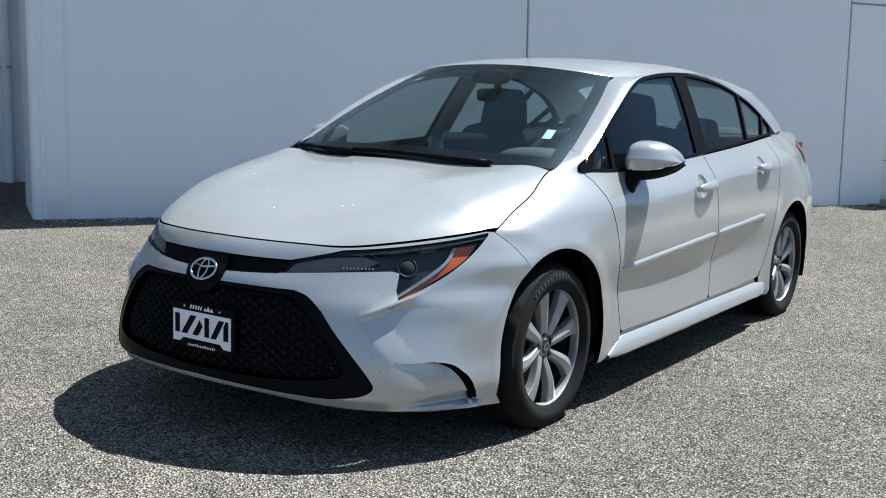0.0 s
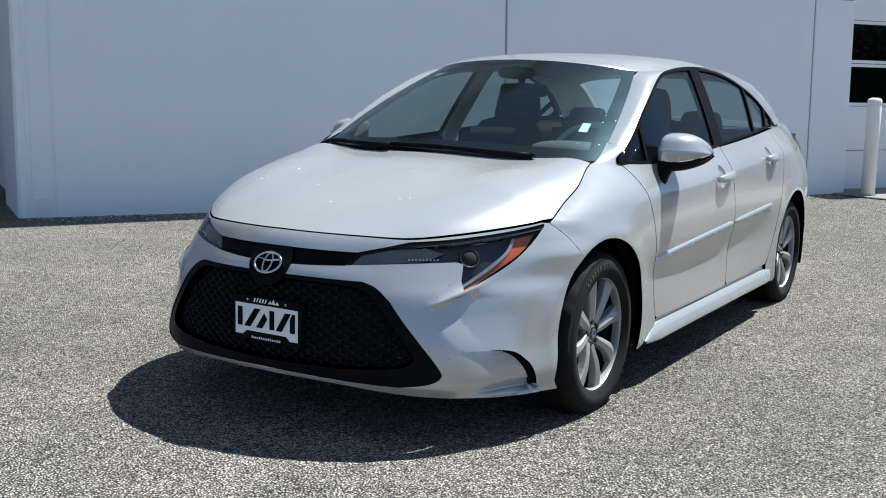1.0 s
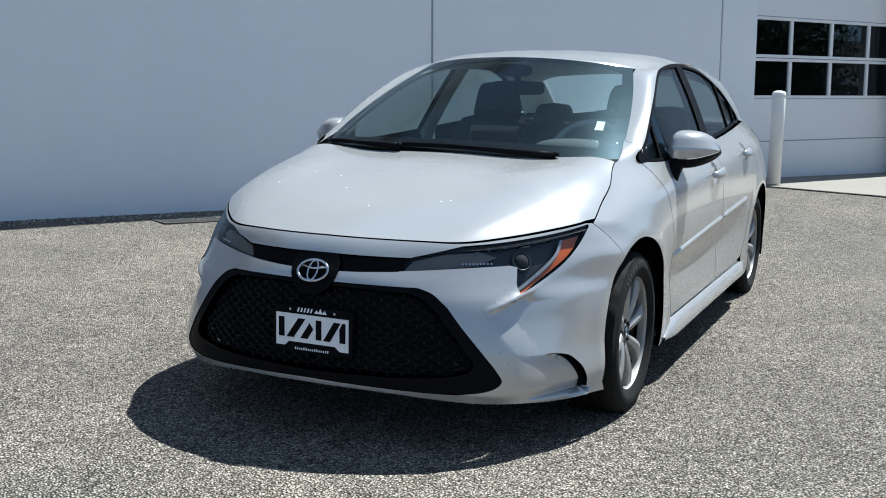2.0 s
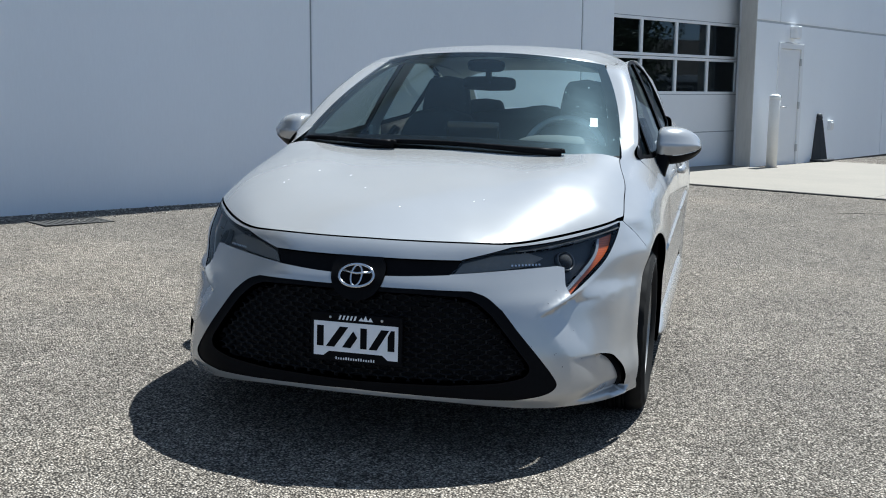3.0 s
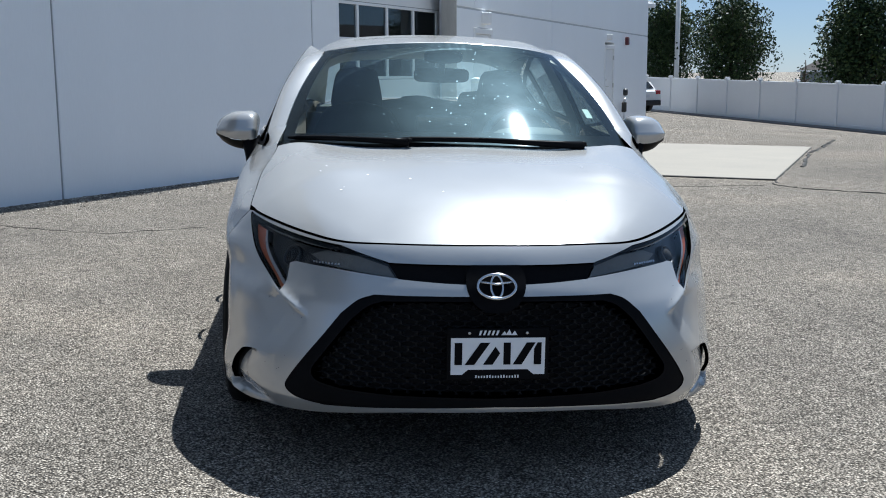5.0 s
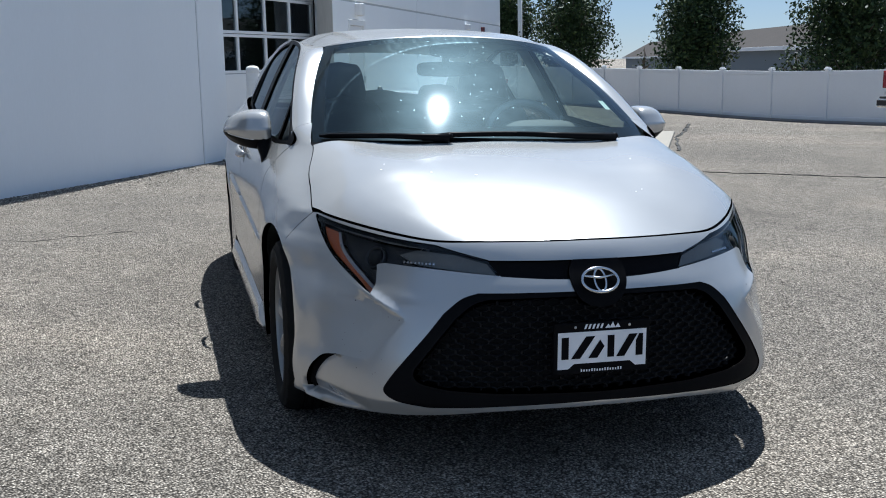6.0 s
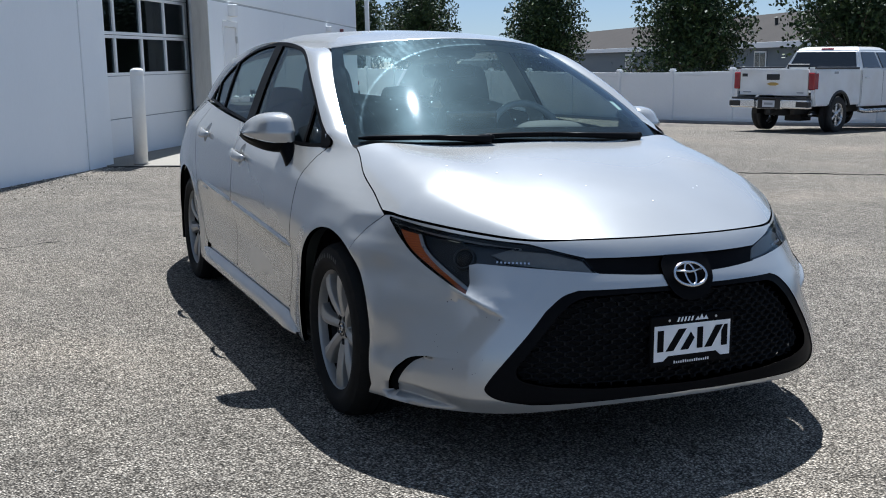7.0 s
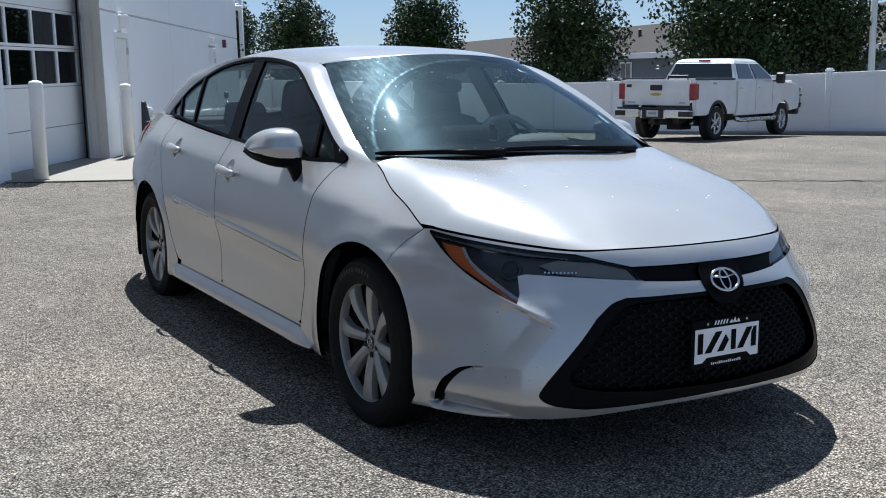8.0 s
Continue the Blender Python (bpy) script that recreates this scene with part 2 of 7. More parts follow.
def ground_z(x, y):
    """The lot falls gently to the east and more beyond the building's end."""
    xx = max(-40.0, min(60.0, x))
    # a slight crown in the asphalt under the parked sedan
    crown = 0.026 * (1 - smooth01((math.hypot(x / 5.0, (y - 0.9) / 6.0) - 0.55) / 0.45))
    return -0.02 * xx - 0.05 * max(0.0, min(xx - 8, 25.0)) * smooth01((y - 8) / 20) + crown


def build_ground():
    near = [i * 1.0 for i in range(-30, 51)]
    xs = [-3000, -600, -150, -60] + near + [65, 90, 180, 600, 3000]
    bm = bmesh.new()
    g = [[bm.verts.new((x, y, ground_z(x, y))) for y in xs] for x in xs]
    for i in range(len(xs) - 1):
        for j in range(len(xs) - 1):
            bm.faces.new((g[i][j], g[i + 1][j], g[i + 1][j + 1], g[i][j + 1]))
    ob = part("ground", bm, ASPHALT, smooth=True)
    tagged(ob, "sunlit worn grey asphalt lot with pale exposed aggregate", "ground", kind="structure")


build_ground()

# ---- the white building ----
E1, N1 = Vector((0.520, 0.854, 0)), Vector((0.854, -0.520, 0))
E2, N2 = Vector((0.449, 0.8935, 0)), Vector((0.8935, -0.449, 0))
TOP = 7.5


def along(origin, e, n):
    """A pose whose x runs along a wall, y out of it and z up."""
    return Matrix(((e.x, n.x, 0, origin[0]), (e.y, n.y, 0, origin[1]), (0, 0, 1, 0), (0, 0, 0, 1)))


# wall 1: x along the wall from its south corner (a ridge) to the garage bay
W1 = along((-5.60, 2.215), E1, N1)
L1 = 9.96
wall_1 = thing("wall_west", "white painted tilt-up concrete wall panels in shade", "wall", W1, kind="structure")
GAP = 0.012
panel_edges = [0.34, 4.90, 9.28, L1]
for a, b in zip(panel_edges, panel_edges[1:]):
    part("panel", boxes((a + GAP, b - GAP, -0.22, 0, -0.3, 2.45 - GAP), (a + GAP, b - GAP, -0.22, 0, 2.45 + GAP, TOP), bevel=0.008) if b == L1 else boxes((a + GAP, b - GAP, -0.22, 0, -0.3, TOP), bevel=0.008), WALLPAINT, wall_1)
part("backing", boxes((0.34, L1 - 0.01, -0.24, -0.014, -0.3, TOP - 0.02)), JOINT, wall_1, "grey sealant in the panel joints")
# the corner: two painted strips with shallow grooves, and the return behind them
part("panel", boxes((0.152, 0.338, -0.20, -0.003, -0.3, TOP), bevel=0.010), WALLPAINT, wall_1)
part("panel", boxes((0.035, 0.136, -1.25, 0.0, -0.3, TOP), bevel=0.022), WALLPAINT, wall_1)
part("groove", boxes((0.10, 0.36, -0.22, -0.013, -0.3, TOP - 0.03)), WALLPAINT, wall_1)
part("end_return", boxes((L1 - 0.22, L1 - 0.003, -0.9, -0.235, -0.3, TOP), bevel=0.006), WALLPAINT, wall_1)
part("base_strip", boxes((0.05, L1, -0.2, 0.010, -0.3, 0.018), bevel=0.004), DARKIRON, wall_1, "dark tar strip along the wall's foot")
part("worn_patch", boxes((0.165, 0.325, -0.012, -0.0012, -0.1, 0.28), bevel=0.004), DOORPAINT, wall_1, "scuffed repainted patch at the foot")
# the deep recess before wall 1
wall_r = thing("wall_recess", "white wall of a deep recess in shade", "wall", W1, kind="structure")
part("panel", boxes((-6.0, 0.6, -4.0, -3.75, -0.3, TOP), bevel=0.008), WALLPAINT, wall_r)
part("panel", boxes((0.14, 4.0, -3.74, -0.26, -0.3, TOP), bevel=0.008), WALLPAINT, wall_r)
part("panel", boxes((-9.0, -6.0, -4.0, 0, -0.3, TOP), bevel=0.01), WALLPAINT, wall_r)
pipe = thing("downpipe", "white round downpipe standing in the recess", "downpipe", W1 @ pose(-0.03, -3.66, 0))
part("pipe", lathe([(0.0, 0.0), (0.055, 0.0), (0.055, TOP), (0.0, TOP)], 20), WALLPAINT, pipe, smooth=False)
part("shoe", lathe([(0.0, 0.0), (0.068, 0.0), (0.068, 0.12), (0.056, 0.13)], 20), WALLPAINT, pipe)
part("bracket", lathe([(0.056, 1.5), (0.064, 1.5), (0.064, 1.54), (0.056, 1.54)], 20), STEEL, pipe)

# loose stones washed up along the foot of the wall
def wall_gravel():
    rng = random.Random(41)
    verts, faces = [], []
    for _ in range(2600):
        d = rng.expovariate(5.5)
        if d > 0.9:
            continue
        q = W1 @ Vector((rng.uniform(0.1, L1), 0.015 + d, 0))
        r = rng.uniform(0.004, 0.013)
        z = -0.02 * q.x
        b = len(verts)
        n = 5
        turn = rng.uniform(0, 6.3)
        for k in range(n):
            f = r * rng.uniform(0.7, 1.3)
            verts.append((q.x + f * math.cos(turn + k * 6.283 / n), q.y + f * math.sin(turn + k * 6.283 / n), z - 0.002))
        for k in range(n):
            f = r * rng.uniform(0.35, 0.8)
            verts.append((q.x + f * math.cos(turn + k * 6.283 / n), q.y + f * math.sin(turn + k * 6.283 / n), z + r * rng.uniform(0.45, 0.9)))
        for k in range(n):
            j = (k + 1) % n
            faces.append((b + k, b + j, b + n + j, b + n + k))
        faces.append(tuple(range(b + n, b + 2 * n)))
    me = bpy.data.meshes.new("gravel")
    me.from_pydata(verts, [], faces)
    m = material("pale_brown_gravel", (0.3, 0.27, 0.23), 0.9)
    g = m.node_tree.nodes.new("ShaderNodeNewGeometry")
    m.node_tree.links.new(ramp(m, g.outputs["Random Per Island"], [(0.0, (0.07, 0.06, 0.05)), (0.5, (0.26, 0.23, 0.19)), (1.0, (0.62, 0.56, 0.48))]), m.node_tree.nodes["Principled BSDF"].inputs["Base Color"])
    me.materials.append(m)
    ob = new("gravel", me)
    tagged(ob, "loose pale gravel along the foot of the white wall", "gravel", kind="stuff")


wall_gravel()

# garage bay
BAY = along((1.24, 14.31), E1, N1)  # x = 0 at the door's right-hand edge
DW, DH = 3.72, 3.7
bay = thing("garage_door", "white sectional garage door with two rows of dark windows", "garage door", BAY @ pose(0, 0, 0))
levels = [0.0, 0.59, 1.18, 1.74, 2.30, 2.86, 3.42]
cols = [-3.55, -2.68, -1.79, -0.92, -0.05]
for z0, z1 in zip(levels, levels[1:]):
    glazed = 1.05 < z0 < 2.2
    if not glazed:
        sec = part("section", boxes((-DW, 0, -0.05, 0, z0 + 0.004 - 0.05, z1 - 0.004 - 0.05), bevel=0.006), DOORPAINT, bay)
        part("groove", boxes((-DW + 0.01, -0.01, -0.04, -0.004, z0 - 0.052, z1 - 0.042)), JOINT, sec)
    else:
        za, zb = z0 - 0.05, z1 - 0.05
        bars = [(-DW, 0, -0.05, 0.0, za + 0.004, za + 0.045), (-DW, 0, -0.05, 0.0, zb - 0.045, zb - 0.004)]
        xs = [-DW] + cols + [0]
        for k, c in enumerate(cols):
            w = 0.03 if 0 < k < 4 else 0.05
            bars.append((c - w, c + w, -0.05, -0.002, za + 0.045, zb - 0.045))
        bars += [(-DW, cols[0] - 0.05, -0.05, -0.002, za + 0.045, zb - 0.045)]
        sec = part("window_section", boxes(*bars, bevel=0.004), DOORPAINT, bay)
        for c0, c1 in zip(cols, cols[1:]):
            p = part("pane", boxes((c0 + 0.02, c1 - 0.02, -0.034, -0.028, za + 0.04, zb - 0.04)), WINDOWGLASS, sec)
part("edge_seal", boxes((0.004, 0.045, -0.06, 0.012, -0.1, DH)), RUBBER, bay, "black rubber edge seal")
part("bottom_seal", boxes((-DW, 0, -0.04, 0.004, -0.1, -0.045)), RUBBER, bay)
# jamb of bare concrete between the door and wall 2, and the wall over the door
jamb = thing("jamb", "bare grey concrete jamb beside the garage door", "jamb", BAY, kind="structure")
part("lintel", boxes((-DW - 0.1, 0.05, -0.25, -0.02, DH, TOP), bevel=0.01), WALLPAINT, jamb)
part("jamb_left", boxes((-DW - 0.5, -DW - 0.005, -0.3, 0.06, -0.3, TOP), bevel=0.01), WALLPAINT, jamb)
# workshop behind the door: dark room with tube lights
room = thing("workshop_room", "dark workshop room behind the garage door", "room", BAY, kind="structure")
ROOMWALL = worn("dim_workshop_wall", (0.16, 0.165, 0.17), 0.8, var=0.15)
part("wall", boxes((-8, 3, -9.2, -9, -0.3, 5)), ROOMWALL, room)
part("wall", boxes((-8.2, -8, -9.2, -0.4, -0.3, 5)), ROOMWALL, room)
part("wall", boxes((3, 3.2, -9.2, -1.3, -0.3, 5)), ROOMWALL, room)
part("floor", boxes((-8, 3, -9, -0.3, -0.32, -0.09)), CONCRETE, room)
part("ceiling", boxes((-8.2, 3.2, -9.2, -0.3, 5, 5.2)), ROOMWALL, room)
TUBE = glow_material("lit_tube_light", (0.95, 0.98, 1.0), 5.0)
for k, (lx, ly, lz) in enumerate(((-2.9, -3.0, 3.0), (-0.6, -2.2, 2.75), (-1.6, -5.5, 3.4), (-3.4, -6.5, 3.6))):
    lamp = thing("tube_light", "lit white tube light hanging in the workshop", "ceiling light", BAY @ pose(lx, ly, lz), "workshop lights")
    part("housing", boxes((-0.65, 0.65, -0.07, 0.07, 0.03, 0.08), bevel=0.01), DOORPAINT, lamp)
    part("tube", boxes((-0.6, 0.6, -0.05, 0.05, -0.01, 0.03), bevel=0.012), TUBE, lamp)
    part("hanger", boxes((-0.02, 0.02, -0.02, 0.02, 0.08, 5.0 - lz)), STEEL, lamp)

# wall 2
W2 = along((1.47, 13.77), E2, N2)
L2 = 16.78
SEAM2 = 5.78
wall_2 = thing("wall_north", "white painted tilt-up wall with a reveal line and seams", "wall", W2, kind="structure")
JZ = 2.29
dA, dB = (0.90, 1.79), (10.95, 11.98)
for a, b in ((0.0, SEAM2), (SEAM2, L2)):
    d0, d1 = dA if a == 0 else dB
    part("panel", boxes((a + GAP, d0 - 0.05, -0.25, 0, -0.6, JZ - 0.018), (d1 + 0.05, b - GAP, -0.25, 0, -0.6, JZ - 0.018), (d0 - 0.05, d1 + 0.05, -0.25, 0, 1.99, JZ - 0.018)), WALLPAINT, wall_2)
    tops = ((0.0, 0.88), (0.88, SEAM2)) if a == 0 else ((a, b),)
    for c, d in tops:
        part("panel", boxes((c + GAP, d - GAP, -0.25, 0, JZ + 0.018, TOP), bevel=0.01), WALLPAINT, wall_2)
part("backing", boxes((0.02, L2 - 0.02, -0.3, -0.012, 2.1, TOP - 0.1), (0.02, dA[0] - 0.06, -0.3, -0.02, -0.6, 2.2), (dA[1] + 0.06, dB[0] - 0.06, -0.3, -0.02, -0.6, 2.2), (dB[1] + 0.06, L2 - 0.02, -0.3, -0.02, -0.6, 2.2)), PALEJOINT, wall_2, "pale grey sealant in the reveals")
part("end_return", boxes((L2 - 0.25, L2, -9, -0.252, -0.6, TOP), bevel=0.01), WALLPAINT, wall_2)
part("base_strip", boxes((0, dA[0] - 0.06, -0.2, 0.01, -0.6, -0.02), (dA[1] + 0.06, dB[0] - 0.06, -0.2, 0.01, -0.6, -0.045), (dB[1] + 0.06, L2, -0.2, 0.01, -0.6, -0.13)), DARKIRON, wall_2)
JP, JC, JD = [(BAY.inverted() @ W2 @ Vector(q)).to_2d() for q in ((0.002, -0.255, 0), (0.002, 0.006, 0), (0.30, -0.255, 0))]
part("jamb_face", prism([(0.30, -0.25), (0.05, 0.0), tuple(JP), tuple(JD)], -0.6, TOP), JAMB, jamb, "bare concrete return of the wall")
JM = JP.lerp(JC, 0.5)
part("jamb_bead", prism([(q.x - d, q.y) for q, d in ((JP, 0.004), (JM, 0.004))] + [(JM.x + 0.01, JM.y), (JP.x + 0.01, JP.y)], -0.6, TOP), JAMB, jamb)
part("jamb_bead", prism([(q.x - d, q.y) for q, d in ((JM, 0.016), (JC, 0.016))] + [(JC.x + 0.008, JC.y), (JM.x + 0.008, JM.y)], -0.6, TOP), JAMB, jamb, "raised concrete bead along the corner")
roof = part("roof", boxes((-22, 24, -30, -0.5, TOP - 0.3, TOP - 0.05)), JOINT, None, m=W2)
tagged(roof, "flat roof deck of the white building", "roof", kind="structure")


def steel_door(d0, d1, z0, z1):
    w = d1 - d0
    d = thing("door_steel", "white painted steel service door with silver lever and hinges", "door", W2 @ pose(d0, 0, 0), "service doors", "structure")
    part("door_leaf", boxes((0.05, w - 0.05, -0.06, -0.015, z0, z1 - 0.05), bevel=0.003), DOORPAINT, d)
    part("door_frame", boxes((-0.05, 0.045, -0.12, 0.015, z0 - 0.1, z1 + 0.05), (w - 0.045, w + 0.05, -0.12, 0.015, z0 - 0.1, z1 + 0.05), (0.045, w - 0.045, -0.12, 0.015, z1 - 0.045, z1 + 0.05), bevel=0.004), DOORPAINT, d)
    for z in (0.28, 1.0, 1.72):
        part("hinge", boxes((w - 0.062, w - 0.03, -0.012, 0.022, z0 + z - 0.06, z0 + z + 0.06), bevel=0.004), STEEL, d, "dull steel hinge")
    h = part("door_handle", tube([(0.13, -0.01, z0 + 0.98), (0.13, 0.05, z0 + 0.98), (0.26, 0.055, z0 + 0.98)], 0.011), STEEL, d, "silver lever handle", smooth=True)
    part("deadbolt", lathe([(0.0, 0.03), (0.026, 0.028), (0.03, 0.0)], 16, "Z"), STEEL, d, m=pose(0.13, -0.014, z0 + 1.15, -90, 0, 0), smooth=True)


steel_door(*dA, -0.045, 1.93)
steel_door(*dB, -0.13, 1.86)


def wall_lamp(s, z, w=0.2, h=0.18):
    o = thing("wall_lamp", "small white box light mounted on the wall", "wall lamp", W2 @ pose(s, 0, z), "wall lights")
    part("housing", prism([(-w / 2, 0.001), (w / 2, 0.001), (w / 2, 0.09), (w * 0.4, 0.13), (-w * 0.4, 0.13), (-w / 2, 0.09)], -h / 2, h / 2, 0.01), DOORPAINT, o)
    part("lens", boxes((-w * 0.38, w * 0.38, 0.03, 0.11, -h / 2 - 0.012, -h / 2 - 0.001), bevel=0.004), BOLLARD, o)


wall_lamp(1.36, 2.16, 0.19, 0.2)
wall_lamp(11.2, 2.12, 0.16, 0.13)
box_o = thing("outlet_box", "white weatherproof outlet box on the wall", "outlet box", W2 @ pose(3.13, 0, 0.59))
part("box", boxes((-0.06, 0.06, 0.001, 0.06, -0.09, 0.09), bevel=0.01), DOORPAINT, box_o)
part("cover", boxes((-0.05, 0.05, 0.061, 0.075, -0.07, 0.05), bevel=0.006), BOLLARD, box_o)
horn = thing("alarm_bell", "dark red alarm bell box on the white wall", "alarm", W2 @ pose(13.5, 0, 2.07))
part("housing", boxes((-0.09, 0.09, 0.001, 0.09, -0.11, 0.11), bevel=0.015), worn("dark_red_paint", (0.12, 0.02, 0.03), 0.5), horn)
part("grille", boxes(*[(-0.07, 0.07, 0.091, 0.096, z, z + 0.012) for z in (-0.08, -0.04, 0.0, 0.04)]), BLACKPLASTIC, horn)
bx = thing("meter_box", "dark round meter on the white wall", "meter", W2 @ pose(13.4, 0, 0.66))
part("body", lathe([(0.0, 0.11), (0.08, 0.1), (0.1, 0.07), (0.1, 0.001)], 20), BLACKPLASTIC, bx, m=pose(0, 0, 0, -90, 0, 0), smooth=True)
sp = thing("standpipe", "grey valve pipe rising along the wall", "pipe", W2 @ pose(12.9, 0.12, 0))
part("pipe", tube([(0, 0, -0.3), (0, 0, 0.42), (0.04, 0.02, 0.5)], 0.035, 12), STEEL, sp, smooth=True)
part("valve", boxes((-0.07, 0.07, -0.06, 0.06, 0.12, 0.4), bevel=0.02), DARKIRON, sp, "dark cast valve body")
cd = thing("corner_conduit", "white conduit with a small floodlight at the building corner", "conduit", W2 @ pose(L2 + 0.12, -0.1, 0))
part("pipe", tube([(0, 0, -0.4), (0, 0, TOP)], 0.07, 12), BOLLARD, cd, smooth=True)
part("floodlight", boxes((-0.2, 0.0, 0.08, 0.3, 3.15, 3.3), bevel=0.03), DOORPAINT, cd)
part("bracket", boxes((-0.03, 0.03, 0.05, 0.2, 3.3, 3.36), bevel=0.01), STEEL, cd)

# ---- concrete apron ----
CORNERS = [(-0.52, 10.46), (4.84, 8.65), (8.1, 14.88), (2.86, 16.14), (1.56, 13.68), (1.1, 14.02), (-0.66, 11.13)]
apron = thing("concrete_apron", "pale concrete apron slab before the garage door", "slab", kind="structure")


def slab_piece(outline):
    bm = bmesh.new()
    rings = []
    for dz in (-0.12, 0.022):
        rings.append([bm.verts.new((x, y, ground_z(x, y) + dz)) for x, y in outline])
    bm.faces.new(rings[1])
    for i in range(len(outline)):
        j = (i + 1) % len(outline)
        bm.faces.new((rings[0][i], rings[0][j], rings[1][j], rings[1][i]))
    bmesh.ops.bevel(bm, geom=[e for e in bm.edges if all(v in rings[1] for v in e.verts)], offset=0.006, segments=1, affect="EDGES")
    part("slab", bm, CONCRETE, apron)


def lerp2(a, b, t):
    return (a[0] + (b[0] - a[0]) * t, a[1] + (b[1] - a[1]) * t)


C = CORNERS
m0, m1 = lerp2(C[0], C[1], 0.62), lerp2(C[2], C[3], 0.55)
g0, g1 = lerp2(C[0], C[1], 0.622), lerp2(C[2], C[3], 0.548)
slab_piece([C[0], m0, m1, C[3], C[4], C[5], C[6]])
slab_piece([g0, C[1], C[2], g1])
part("joint_filler", tube([(*lerp2(m0, g0, 0.5), ground_z(*m0) + 0.004), (*lerp2(m1, g1, 0.5), ground_z(*m1) + 0.004)], 0.012, 6), SEAM, apron)
edge = [C[0], C[1], C[2]]
part("tar_edge", tube([(x, y, ground_z(x, y)) for x, y in [lerp2(C[0], C[1], i / 20) for i in range(21)] + [lerp2(C[1], C[2], i / 20) for i in range(1, 21)]], [0.014 + 0.008 * math.sin(i * 2.3) for i in range(41)], 6), SEAM, apron, "dark broken tar along the slab's edge")
pad = part("door_pad", boxes((10.6, 12.3, 0.02, 1.1, -0.3, -0.1), bevel=0.008), CONCRETE, None, m=W2)
tagged(pad, "small pale concrete pad before the service door", "slab", kind="structure")


# ---- bollards, cone, drain ----
def bollard(x, y, top, lean):
    z = ground_z(x, y)
    o = thing("bollard", "white plastic-sleeved steel bollard standing on the apron", "bollard", pose(x, y, z, lean[0], lean[1], 0), "bollards")
    part("sleeve", lathe([(0.085, 0.0), (0.085, top - 0.1), (0.083, top - 0.095), (0.083, top - 0.09), (0.086, top - 0.085), (0.086, top - 0.035), (0.07, top - 0.012), (0.03, top), (0.0, top)], 28), BOLLARD, o, smooth=True)
    part("foot_ring", lathe([(0.10, 0.0), (0.10, 0.03), (0.086, 0.034)], 24), CONCRETE, o)


bollard(-0.11, 10.53, 1.235, (0, 0.9))
bollard(1.81, 13.88, 1.18, (0, 0.3))

cone = thing("traffic_cone", "tall black rubber cone standing by the white wall", "cone", pose(2.66, 16.1, ground_z(2.66, 16.1) + 0.022, 0, 0, 63))
part("base", prism([(-0.24, -0.24), (0.24, -0.24), (0.24, 0.24), (-0.24, 0.24)], 0, 0.04, 0.012), BLACKPLASTIC, cone)
part("body", lathe([(0.195, 0.04), (0.19, 0.07), (0.085, 0.68), (0.078, 0.72), (0.06, 0.74)], 8), BLACKPLASTIC, cone)
part("cap", lathe([(0.065, 0.74), (0.07, 0.76), (0.055, 0.83), (0.0, 0.84)], 12), BLACKPLASTIC, cone, smooth=True)

drain = thing("drain_grate", "dark iron drain grate set in the asphalt by the wall", "drain", pose(-4.06, 3.60, ground_z(-4.06, 3.60) + 0.003, 0, 1.1, math.degrees(math.atan2(E1.y, E1.x))))
part("frame", boxes((-0.29, 0.29, -0.2, -0.17, -0.03, 0.006), (-0.29, 0.29, 0.17, 0.2, -0.03, 0.006), (-0.29, -0.26, -0.17, 0.17, -0.03, 0.006), (0.26, 0.29, -0.17, 0.17, -0.03, 0.006)), DARKIRON, drain)
for k in range(11):
    part("bar", boxes((-0.25 + k * 0.048, -0.228 + k * 0.048, -0.17, 0.17, -0.02, 0.004)), DARKIRON, drain)
# black block between the bars stands in for the shaded pit
part("pit_shade", boxes((-0.26, 0.26, -0.17, 0.17, -0.028, 0.001)), RUBBER, drain)

# ---- vinyl fence ----
FA, FB = Vector((12.65, 49.0, 0)), Vector((23.53, -8.0, 0))
FD = (FB - FA).normalized()
FANG = math.degrees(math.atan2(FD.y, FD.x))
fence = thing("fence", "long white vinyl privacy fence with capped posts", "fence")
NP = 25
STEP = (FB - FA).length / NP
bm_panel = boxes((0.06, STEP - 0.06, -0.02, 0.02, 0.06, 1.5), (0.06, STEP - 0.06, -0.035, 0.035, 0.06, 0.2), (0.06, STEP - 0.06, -0.035, 0.035, 1.42, 1.53), bevel=0.005)
panel_mesh = mesh_of("fence_panel", bm_panel, VINYL)
bm_post = boxes((-0.065, 0.065, -0.065, 0.065, -0.2, 1.56), (-0.085, 0.085, -0.085, 0.085, 1.56, 1.60), (-0.06, 0.06, -0.06, 0.06, 1.60, 1.64), bevel=0.008)
post_mesh = mesh_of("fence_post", bm_post, VINYL)
for i in range(NP + 1):
    p = FA + FD * STEP * i
    z0 = ground_z(p.x, p.y)
    ob = new("fence_post", post_mesh)
    ob.parent = fence
    ob.matrix_basis = pose(p.x, p.y, z0, 0, 0, FANG)
    if i < NP:
        q = FA + FD * STEP * (i + 1)
        z1 = ground_z(q.x, q.y)
        ob = new("fence_panel", panel_mesh)
        ob.parent = fence
        ob.matrix_basis = pose(p.x, p.y, z0, 0, -math.degrees(math.atan2(z1 - z0, STEP)), FANG)
